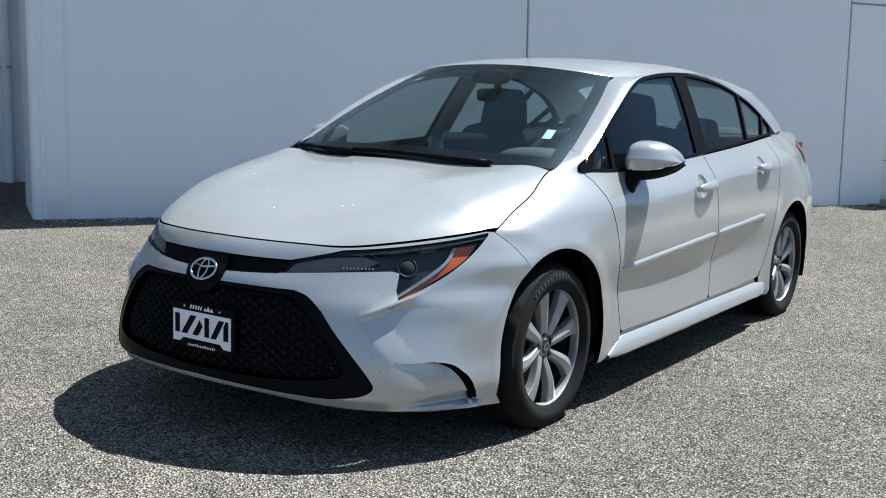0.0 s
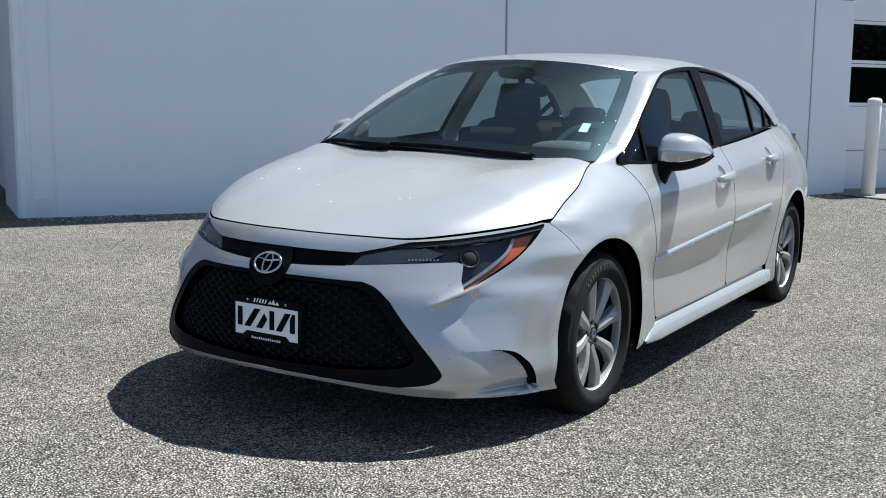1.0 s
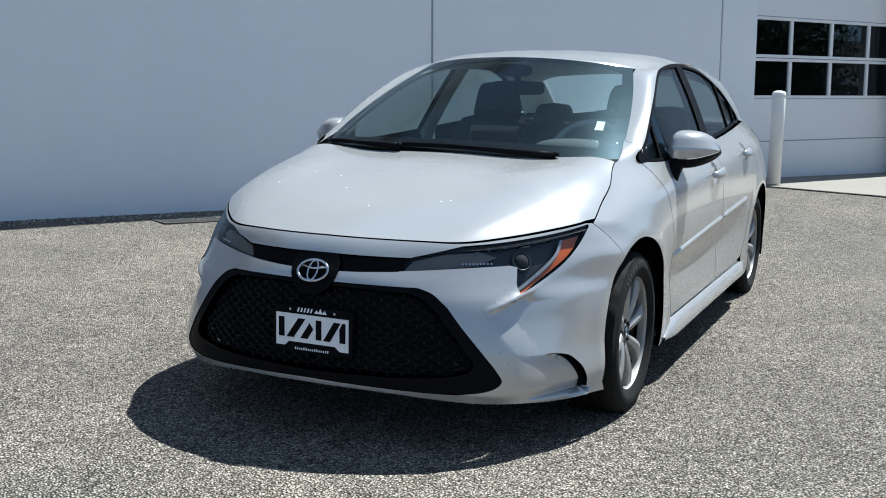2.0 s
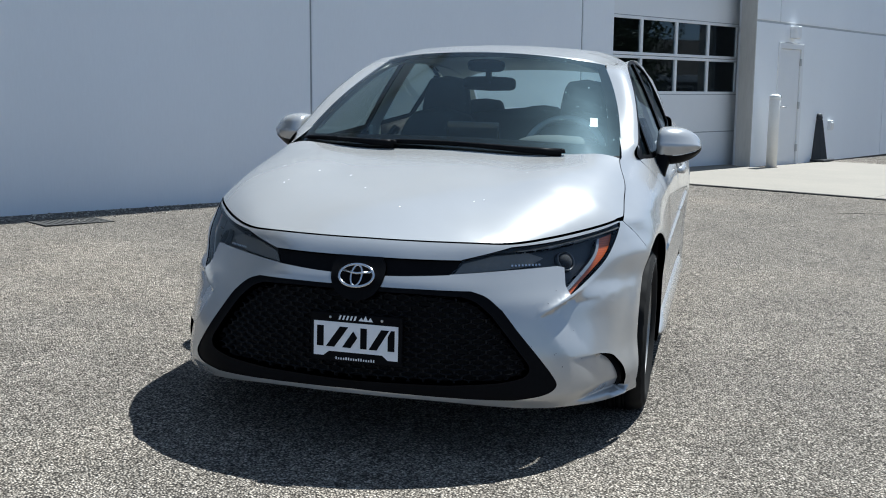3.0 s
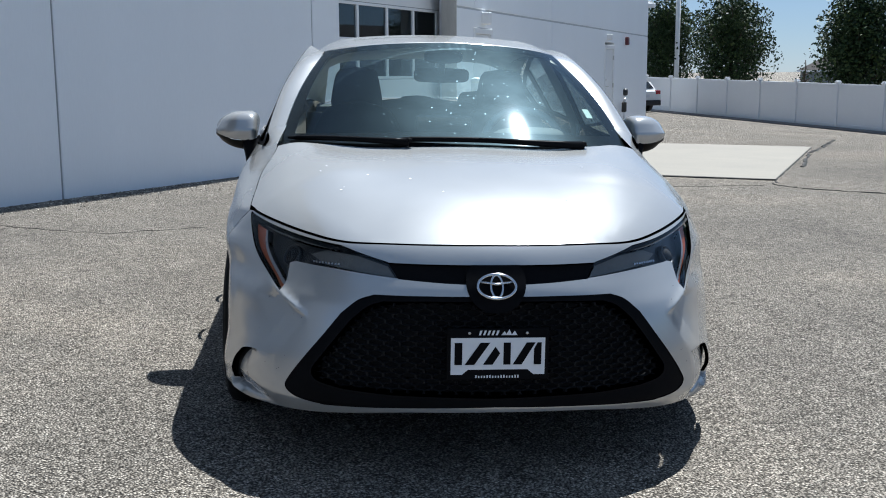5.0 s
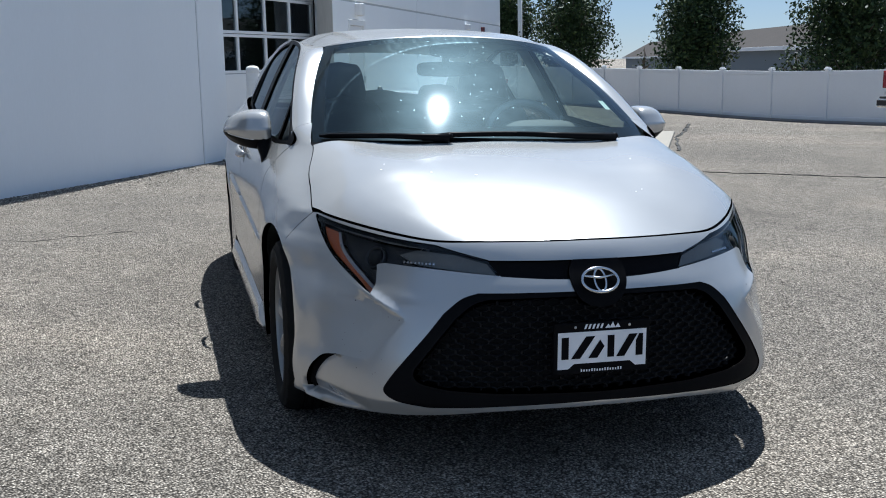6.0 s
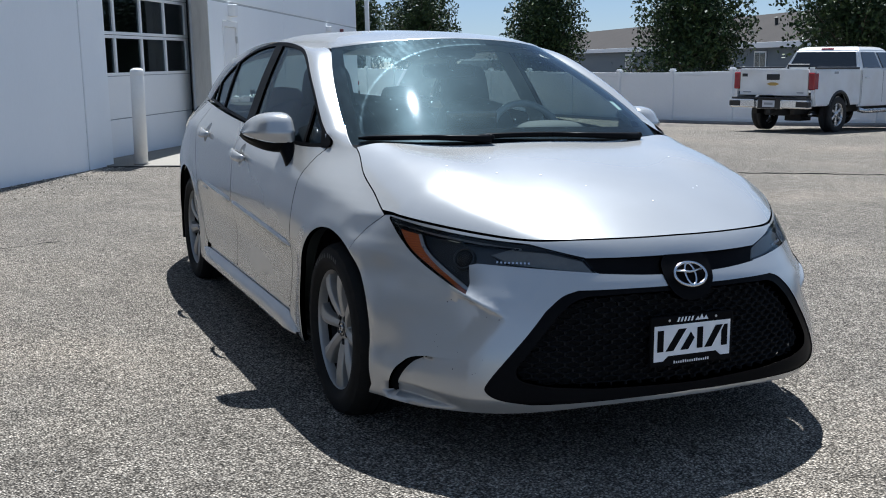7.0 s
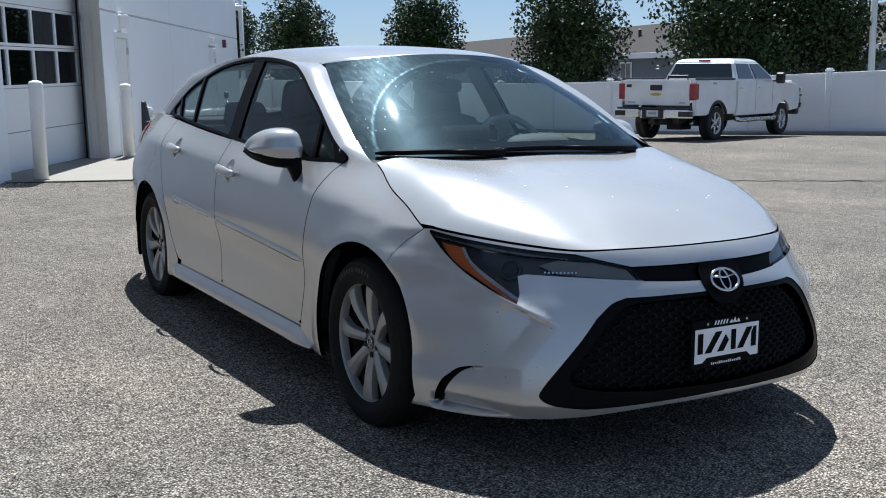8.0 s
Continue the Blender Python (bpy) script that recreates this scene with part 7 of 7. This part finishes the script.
def build_wheel(x, y, flip, turn):
    w = part("wheel", lathe([(0.2165, 0.075), (0.216, 0.084), (0.2138, 0.0862), (0.2115, 0.083), (0.2105, 0.072), (0.2095, 0.050)], 64, "X", False), WHEEL, sedan, "sixteen-inch wheel with silver eight-spoke cover", pose(x, y, 0.317, 0, 0, 180 if flip else 0) @ pose(0, 0, 0, turn, 0, 0), True)
    part("tyre", tyre_mesh(), TYRE, w, "black all-season tyre with worn tread", smooth=True)
    for k in range(8):
        bm = bmesh.new()
        spoke(bm, 2 * math.pi * k / 8)
        ob = part("spoke", bm, WHEEL, w)
    part("hub_cap", lathe([(0.0, 0.060), (0.024, 0.059), (0.030, 0.055), (0.034, 0.054), (0.052, 0.050), (0.055, 0.02)], 32, "X"), WHEEL, w, smooth=True)
    part("hub_badge", lathe([(0.0, 0.0625), (0.022, 0.062), (0.026, 0.058)], 24, "X"), GLOSSBLACK, w, "small dark hub badge with a chrome ring")
    part("badge_ring", tube([(0.0635, 0.017 * math.cos(i * 0.3142), 0.012 * math.sin(i * 0.3142)) for i in range(20)], 0.0025, 6, True), CHROME, w)
    # near-black discs stand in for the shade in the lug recesses
    for k in range(5):
        a = 2 * math.pi * k / 5 + 0.3
        part("lug_shade", lathe([(0.0, 0.052), (0.009, 0.052), (0.0115, 0.046)], 12, "X"), NEARBLACK, w, m=pose(0.010, 0.047 * math.cos(a), 0.047 * math.sin(a)))
    for k in range(5):
        a = 2 * math.pi * k / 5 + 0.6
        part("lug_nut", lathe([(0.0, 0.040), (0.009, 0.039), (0.011, 0.034), (0.011, 0.0)], 10, "X"), BRAKE, w, m=pose(0, 0.085 * math.cos(a), 0.085 * math.sin(a)))
    # worn raised marks on the sidewall, as plain bars
    for k in range(11):
        a = radians(37 - 4.9 * k - (3 if k > 5 else 0))
        part("sidewall_mark", boxes((0.1012, 0.1030, -0.0065, 0.0065, 0.256, 0.271), bevel=0.0006), TYREMARK, w, m=pose(0, 0, 0, math.degrees(a) - turn, 0, 0))
    part("brake_disc", lathe([(0.06, 0.012), (0.14, 0.012), (0.142, 0.0), (0.142, -0.015)], 40, "X", False), BRAKE, w, "rusty brake disc")
    part("inner_barrel", lathe([(0.0, -0.03), (0.15, -0.03), (0.198, -0.02), (0.2, 0.04)], 40, "X", False), BARREL, w, "dark wheel barrel")


for yy in (0.0, 2.70):
    for flip in (False, True):
        build_wheel(-0.757 if flip else 0.757, yy, flip, {(0.0, False): 12, (0.0, True): 40, (2.7, False): 25, (2.7, True): 8}[(yy, flip)])

# wheel wells and underbody
for s in (1, -1):
    for yy in (0.0, 2.70):
        bm = bmesh.new()
        rows = []
        for i in range(25):
            a = radians(-20 + 220 * i / 24)
            rows.append([bm.verts.new((s * xx, yy + rr * math.cos(a), 0.33 + rr * math.sin(a))) for xx, rr in ((0.50, 0.38), (0.79, 0.38), (0.82, 0.362), (0.858, 0.355) if yy > 1 else (0.825, 0.354))])
        for p, q in zip(rows, rows[1:]):
            for k in range(3):
                bm.faces.new((p[k], p[k + 1], q[k + 1], q[k]))
        bm.faces.new([r[0] for r in rows])
        part("wheel_well", bm, TRIM, sedan, "black wheel arch liner", smooth=False)
part("underbody", boxes((-0.42, 0.42, -0.78, 3.4, 0.19, 0.24), (-0.79, 0.79, 0.40, 2.28, 0.17, 0.22), (-0.48, 0.48, -0.70, -0.36, 0.19, 0.30), (-0.68, 0.68, 3.08, 3.5, 0.2, 0.3), bevel=0.01), NEARBLACK, sedan, "dark underbody")


# ---------- side trim: mouldings, handles, mirrors ----------
def on_side(y, z, off=0.0):
    p = side_surface(np.array([y]), np.array([z]))[0]
    return Vector((p[0] + off, y, z))


def strip(name, y0, z0, y1, z1, half, depth, mat, parent, mir, n=24, label=""):
    bm = bmesh.new()
    rows = []
    s = -1 if mir else 1
    for i in range(n + 1):
        t = i / n
        y, z = y0 + (y1 - y0) * t, z0 + (z1 - z0) * t
        k = 0.25 + 0.75 * min(1.0, t * 14, (1 - t) * 30)
        row = []
        for q, d in ((-1, 0.0), (-0.75, 0.8), (0.1, 1.0), (0.8, 0.7), (1, 0.0)):
            p = on_side(y, z + q * half * k, d * depth * k - 0.001)
            row.append(bm.verts.new((s * p.x, p.y, p.z)))
        rows.append(row)
    for a, b in zip(rows, rows[1:]):
        for k in range(4):
            bm.faces.new((a[k], a[k + 1], b[k + 1], b[k]))
    return part(name, bm, mat, parent, label, smooth=True)


def line_z(y):
    return 0.545 + (y - 0.473) * 0.0548


def handle(y0, z0, y1, z1, parent, mir, cup):
    s = -1 if mir else 1
    bm = bmesh.new()
    rows = []
    n = 14
    for i in range(n + 1):
        t = i / n
        y, z = y0 + (y1 - y0) * t, z0 + (z1 - z0) * t
        lift = 0.010 + 0.024 * math.sin(math.pi * min(1, max(0, t))) ** 0.5
        hw = 0.006 + 0.017 * math.sin(math.pi * min(1, max(0, 0.03 + 0.94 * t))) ** 0.45
        row = []
        for k in range(10):
            a = 2 * math.pi * k / 10
            p = on_side(y, z + hw * math.cos(a), lift + 0.009 * math.sin(a))
            row.append(bm.verts.new((s * p.x, p.y, p.z)))
        rows.append(row)
    for a, b in zip(rows, rows[1:]):
        for k in range(10):
            j = (k + 1) % 10
            bm.faces.new((a[k], a[j], b[j], b[k]))
    bm.faces.new(rows[0])
    bm.faces.new(rows[-1])
    h = part("handle", bm, PAINT, parent, "silver pull handle", smooth=True)
    yc, zc, ry, rz = cup
    bm = bmesh.new()
    rings = []
    for r, d in ((1.0, 0.0), (0.93, 0.003), (0.75, 0.009), (0.45, 0.013), (0.0, 0.014)):
        row = []
        for k in range(28):
            a = 2 * math.pi * k / 28
            p = on_side(yc + ry * r * math.cos(a), zc + rz * r * math.sin(a), -d)
            row.append(bm.verts.new((s * p.x, p.y, p.z)))
        rings.append(row)
    for a, b in zip(rings, rings[1:]):
        for k in range(28):
            j = (k + 1) % 28
            bm.faces.new((a[k], a[j], b[j], b[k]))
    bmesh.ops.remove_doubles(bm, verts=bm.verts, dist=1e-5)
    part("cup", bm, PAINT, h, "rounded finger recess", smooth=True)


def blob(cx, cy, cz, rx, ry, rz, power, shape, zmin=-1.0, zmax=1.0, nu=28, nv=16):
    """A rounded body; shape(x, y, z) bends the unit form."""
    bm = bmesh.new()
    rows = []
    for j in range(nv + 1):
        w = zmin + (zmax - zmin) * j / nv
        row = []
        for i in range(nu):
            a = 2 * math.pi * i / nu
            c, s = math.cos(a), math.sin(a)
            rr = max(0.0, 1 - abs(w) ** power) ** (1 / power)
            px = math.copysign(abs(c) ** (2 / power), c) * rr
            py = math.copysign(abs(s) ** (2 / power), s) * rr
            x, y, z = shape(px, py, w)
            row.append(bm.verts.new((cx + rx * x, cy + ry * y, cz + rz * z)))
        rows.append(row)
    for a, b in zip(rows, rows[1:]):
        for i in range(nu):
            j = (i + 1) % nu
            bm.faces.new((a[i], a[j], b[j], b[i]))
    bm.faces.new(rows[0])
    bm.faces.new(rows[-1])
    bmesh.ops.remove_doubles(bm, verts=bm.verts, dist=1e-5)
    return bm


for mir in (False, True):
    s = -1 if mir else 1
    fd, rd = doors[mir, "f"], doors[mir, "r"]
    strip("moulding", 0.476, line_z(0.476), 1.508, line_z(1.508), 0.015, 0.012, PAINT, fd, mir, label="silver door moulding")
    strip("moulding", 1.534, line_z(1.534), 2.19, line_z(2.19), 0.015, 0.012, PAINT, rd, mir, 18, label="silver door moulding")
    strip("trim_lip", 2.07, line_z(2.07) - 0.027, 2.185, line_z(2.185) - 0.027, 0.005, 0.006, PAINT, rd, mir, 8)
    handle(1.245, 0.827, 1.462, 0.846, fd, mir, CUPS["f"])
    handle(2.075, 0.888, 2.275, 0.906, rd, mir, CUPS["r"])

    MIRROR = [(0.800, 1.030, 0.962, 0.935, 0.625), (0.806, 1.052, 0.953, 0.915, 0.595), (0.835, 1.064, 0.945, 0.901, 0.580), (0.900, 1.064, 0.945, 0.903, 0.592), (0.955, 1.054, 0.952, 0.915, 0.620), (1.000, 1.032, 0.962, 0.934, 0.660), (1.022, 1.008, 0.970, 0.952, 0.695), (1.029, 0.992, 0.975, 0.964, 0.720)]

    def mirror_half(top, s=s):
        bm = bmesh.new()
        rows = []
        for i in range(29):
            q = i / 28 * 7
            x, zt, zm, zb, yf = (float(spline(np.arange(8), [r[k] for r in MIRROR], np.array([q]))[0]) for k in range(5))
            x = 0.80 + (x - 0.80) * 0.80
            yf, zt, zm, zb = yf + 0.012, zt - 0.012, zm - 0.008, zb - 0.006
            yb = 0.800
            row = []
            for j in range(13):
                a = j / 12
                if top:
                    # from the back of the roof over the front edge down to the joint
                    ctrl = [(yb, zt - 0.012), (yb * 0.6 + yf * 0.4, zt + 0.001), (yf + 0.040, zt - 0.014), (yf + 0.010, zt - 0.50 * (zt - zm)), (yf, zt - 0.66 * (zt - zm)), (yf + 0.010, zm + 0.001)]
                else:
                    ctrl = [(yf + 0.011, zm - 0.001), (yf + 0.024, zm - 0.012), (yf + 0.05, zb + 0.008), (yf + 0.08, zb), (yb - 0.01, zb + 0.008), (yb, zb + 0.02)]
                yy = float(pchip(np.arange(6), np.array([c[0] for c in ctrl]), np.array([a * 5]))[0])
                zz = float(pchip(np.arange(6), np.array([c[1] for c in ctrl]), np.array([a * 5]))[0])
                row.append(bm.verts.new((s * x, yy, zz)))
            rows.append(row)
        for p, q in zip(rows, rows[1:]):
            for k in range(12):
                bm.faces.new((p[k], p[k + 1], q[k + 1], q[k]))
        bm.faces.new(rows[0])
        bm.faces.new(rows[-1])
        return bm

    mirror_thing = part("wing_mirror", mirror_half(True), PAINT, sedan, "silver wing mirror with black lower half", smooth=True)
    part("lower_shell", mirror_half(False), TRIM, mirror_thing, "black lower mirror shell", smooth=True)
    bm = bmesh.new()
    rows = []
    for t, (x, y, z, hx, hy) in enumerate(((0.835, 0.660, 0.940, 0.036, 0.060), (0.828, 0.650, 0.905, 0.032, 0.052), (0.820, 0.625, 0.870, 0.030, 0.046), (0.815, 0.610, 0.838, 0.030, 0.042))):
        rows.append([bm.verts.new((s * (x + hx * math.cos(a)), y + hy * math.sin(a), z)) for a in [2 * math.pi * k / 12 for k in range(12)]])
    for a, b in zip(rows, rows[1:]):
        for k in range(12):
            j = (k + 1) % 12
            bm.faces.new((a[k], a[j], b[j], b[k]))
    bm.faces.new(rows[0])
    bm.faces.new(rows[-1])
    part("mirror_foot", bm, TRIM, mirror_thing, "black mirror foot", smooth=True)
    part("mirror_glass", boxes((s * 0.815, s * 0.925, 0.8005, 0.803, 0.94, 1.02), bevel=0.001), CHROME, mirror_thing, m=pose(0, 0, 0))

# ---------- wipers ----------
def on_screen(u, v, off):
    e = 1e-3
    uu, vv = np.array([u]), np.array([v])
    p = screen_surface(uu, vv)[0]
    n = np.cross(screen_surface(uu + e, vv)[0] - p, screen_surface(uu, vv + e)[0] - p)
    n /= np.linalg.norm(n)
    if n[2] < 0:
        n = -n
    return Vector(p + n * off)


for (ua, va, ub, vb) in ((-0.95, 0.062, -0.30, 0.018), (-0.36, 0.040, 0.66, 0.012)):
    pts = [on_screen(ua + (ub - ua) * i / 12, va + (vb - va) * i / 12, 0.010 + 0.006 * math.sin(math.pi * i / 12)) for i in range(13)]
    w = part("wiper", tube(pts, [0.005] + [0.010] * 11 + [0.006], 8), TRIM, sedan, "black wiper blade lying low on the glass", smooth=True)
    pts = [on_screen(ua + (ub - ua) * t, va + (vb - va) * t - 0.015 * t, 0.02) for t in (0.45, 0.7, 0.9, 1.02)]
    part("wiper_arm", tube(pts, [0.008, 0.011, 0.014, 0.017], 8), TRIM, w, smooth=True)
    q = pts[-1]
    part("pivot_cap", lathe([(0.0, 0.018), (0.012, 0.014), (0.016, 0.0)], 14), TRIM, w, m=Matrix.Translation(q), smooth=True)

# ---------- cabin ----------
def dash_surface(u, v):
    x = u * (0.70 + 0.02 * v)
    y = 0.19 + 0.17 * np.abs(u) ** 2 * (1 - v) + 0.62 * v
    z = 0.905 + 0.045 * np.sin(np.pi * np.clip(v * 0.9 + 0.1, 0, 1)) - 0.12 * np.clip(v - 0.8, 0, 1) * 5 * 0.6 - 0.015 * u * u
    return np.stack([x, y, z], axis=1)


dash = grid_part("dashboard", dash_surface, -1, 1, 0, 1, 30, 20, DASH, sedan, "dark grey dashboard", outward=(0, 0.5, 0))
part("dash_front", boxes((-0.70, 0.70, 0.74, 0.82, 0.45, 0.86), bevel=0.02), DASH, dash)
part("gauge_hood", blob(0.37, 0.68, 0.945, 0.19, 0.12, 0.055, 2.4, lambda x, y, z: (x, y, z), -0.4, 1.0), DASH, dash, smooth=True)
part("centre_screen", boxes((-0.13, 0.11, 0.655, 0.675, 0.93, 1.045), bevel=0.008), GLOSSBLACK, dash, "dark touch screen", m=pose(0, 0, 0))
wheel_m = pose(0.37, 0.86, 0.905, 62, 0, 0)
st = part("steering_wheel", tube([(0.182 * math.cos(2 * math.pi * i / 40), 0.182 * math.sin(2 * math.pi * i / 40), 0) for i in range(40)], 0.0155, 10, True), GREYPLASTIC, sedan, "grey steering wheel", m=wheel_m, smooth=True)
part("wheel_hub", blob(0, 0, 0.0, 0.075, 0.065, 0.03, 2.6, lambda x, y, z: (x, y, z)), GREYPLASTIC, st, smooth=True)
for a in (0, 180, 270):
    part("wheel_spoke", boxes((0.05, 0.175, -0.016, 0.016, -0.012, 0.008), bevel=0.006), GREYPLASTIC, st, m=pose(0, 0, 0, 0, 0, a))


def seat(x, y, wide, headrests, rear=False):
    sh = lambda px, py, pz: (px * (1 - 0.18 * max(0, pz)), py + 0.35 * pz, pz)
    b = part("rear_seat" if rear else "front_seat", blob(x, y + 0.06, 0.76, wide, 0.085, 0.33, 3.2, sh), FABRIC, sedan, "dark fabric seat with headrest", smooth=True)
    part("seat_cushion", blob(x, y - 0.28, 0.44, wide, 0.28, 0.10, 3.5, lambda a, c, d: (a, c, d)), FABRIC, b, smooth=True)
    for hx, top in headrests:
        part("headrest", blob(hx, y + 0.20, top - 0.08, 0.122 if not rear else 0.12, 0.055, 0.115 if not rear else 0.075, 4.2, lambda a, c, d: (a * (1 - 0.16 * d), c + 0.2 * d, d)), FABRIC, b, smooth=True)
        part("headrest_post", boxes((hx - 0.06, hx - 0.045, y + 0.165, y + 0.18, top - 0.26, top - 0.12), (hx + 0.045, hx + 0.06, y + 0.165, y + 0.18, top - 0.26, top - 0.12)), STEEL, b)


seat(0.37, 1.38, 0.25, [(0.37, 1.215)])
seat(-0.37, 1.38, 0.25, [(-0.37, 1.215)])
seat(0.0, 2.28, 0.62, [(-0.36, 1.13), (0.0, 1.10), (0.36, 1.13)], True)
lining = part("door_lining", boxes((0.72, 0.74, 0.42, 2.35, 0.28, 0.915), bevel=0.004), DASH, sedan, "dark inner door lining")
part("door_lining", boxes((-0.74, -0.72, 0.42, 2.35, 0.28, 0.915), bevel=0.004), DASH, sedan, "dark inner door lining")
part("cabin_floor", boxes((-0.74, 0.74, 0.3, 2.6, 0.23, 0.28)), DASH, sedan, "dark cabin floor")
part("bulkhead", boxes((-0.50, 0.50, -0.50, 0.34, 0.24, 0.60), (-0.72, 0.72, 0.34, 0.40, 0.24, 0.88)), NEARBLACK, sedan)
part("parcel_shelf", boxes((-0.60, 0.60, 2.62, 3.12, 0.99, 1.02), (-0.66, 0.66, 2.6, 3.5, 0.28, 0.985), bevel=0.004), DASH, sedan, "dark parcel shelf")


def liner_surface(x, y):
    p = roof_surface(x, y)
    p[:, 2] -= 0.035
    return p


grid_part("headliner", liner_surface, -0.53, 0.53, 0.98, 2.66, 16, 20, BEIGE, sedan, "pale grey headliner", outward=(0, 1.5, 3))
for s in (False, True):
    def pillar_in(u, v, s=s):
        p = rail_surface(u, v)
        p[:, 0] -= 0.03
        p[:, 2] -= 0.02
        if s:
            p[:, 0] *= -1
        return p
    grid_part("pillar_lining", pillar_in, 0.02, 0.99, 0.05, 1, 50, 4, BEIGE, sedan, "pale grey pillar lining", outward=(0, 1.3, 0.6))
    sg = -1 if s else 1
    part("pillar_lining", boxes((sg * 0.735, sg * 0.755, 1.42, 1.56, 0.85, 0.98), bevel=0.004), BEIGE, sedan)
    bm = bmesh.new()
    rows = []
    for i in range(9):
        z = 0.95 + 0.37 * i / 8
        x = float(glass_x(np.array(1.5), np.array(z))) - 0.03
        y0, y1 = 1.41 + 0.10 * i / 8, 1.585 + 0.09 * i / 8
        rows.append([bm.verts.new((sg * x, y0, z)), bm.verts.new((sg * (x - 0.03), (y0 + y1) / 2, z)), bm.verts.new((sg * x, y1, z))])
    for a, b in zip(rows, rows[1:]):
        for k in range(2):
            bm.faces.new((a[k], a[k + 1], b[k + 1], b[k]))
    part("pillar_lining", bm, BEIGE, sedan, "pale grey middle pillar lining", smooth=True)
rm = part("inside_mirror", blob(0.0, 0.93, 1.215, 0.125, 0.018, 0.034, 4, lambda x, y, z: (x, y, z)), CERAMIC, sedan, "dark inside mirror", smooth=True)
part("mirror_stem", boxes((-0.012, 0.012, 0.89, 0.925, 1.22, 1.31), bevel=0.004), TRIM, rm)
part("sensor_cover", blob(0.0, 0.85, 1.295, 0.085, 0.06, 0.030, 3, lambda x, y, z: (x, y, z)), CERAMIC, rm, "dark camera cover behind the glass", smooth=True)


def sticker_fn(u, v):
    return screen_surface(0.83 + 0.045 * u, 0.27 + 0.08 * v)


grid_part("sticker", sticker_fn, 0, 1, 0, 1, 3, 3, STICKER, screen, "small pale green sticker", offset=-0.004)


# ---------- stone chips and specks ----------
def specks(name, spots, mat, label):
    bm = bmesh.new()
    rng = random.Random(7)
    for p, n, r in spots:
        m = facing(p, n)
        k = rng.uniform(0.5, 1.0)
        ring = [bm.verts.new(m @ Vector((r * math.cos(a) * rng.uniform(0.7, 1.3), r * k * math.sin(a) * rng.uniform(0.7, 1.3), 0))) for a in [6.283 * i / 6 for i in range(6)]]
        bm.faces.new(ring)
    ob = part(name, bm, mat, sedan, label)
    ob["kind"] = "stuff"


rng = random.Random(23)
spots = []
for k in range(30):
    sgn = 1 if rng.random() < 0.5 else -1
    x, y, z = rng.uniform(0.50, 0.74), -0.6, rng.uniform(0.30, 0.60)
    q, n = nose_at(x, rng.uniform(-0.8, -0.45), z, 0.0012)
    q.x, n.x = q.x * sgn, n.x * sgn
    spots.append((q, n, rng.choice([0.0009, 0.0012, 0.0015, 0.002])))
specks("paint_chips", spots, NEARBLACK, "small dark stone chips on the bumper")
spots = []
for x, y, r in ((0.28, -0.52, 0.004), (0.31, -0.50, 0.003), (-0.22, -0.35, 0.005), (-0.12, -0.48, 0.003), (-0.36, -0.30, 0.004), (-0.45, -0.42, 0.004), (-0.44, -0.40, 0.003), (0.05, -0.62, 0.003), (0.40, -0.20, 0.003), (-0.30, -0.12, 0.003), (-0.52, -0.25, 0.005), (-0.50, -0.20, 0.003)):
    q = Vector(hood_surface(np.array([x]), np.array([y]))[0])
    e = 0.01
    qx = Vector(hood_surface(np.array([x + e]), np.array([y]))[0]) - q
    qy = Vector(hood_surface(np.array([x]), np.array([y + e]))[0]) - q
    n = qx.cross(qy).normalized()
    spots.append((q + n * 0.0012, n, r))
specks("white_droppings", spots, PLATEWHITE, "small white dried marks on the hood")
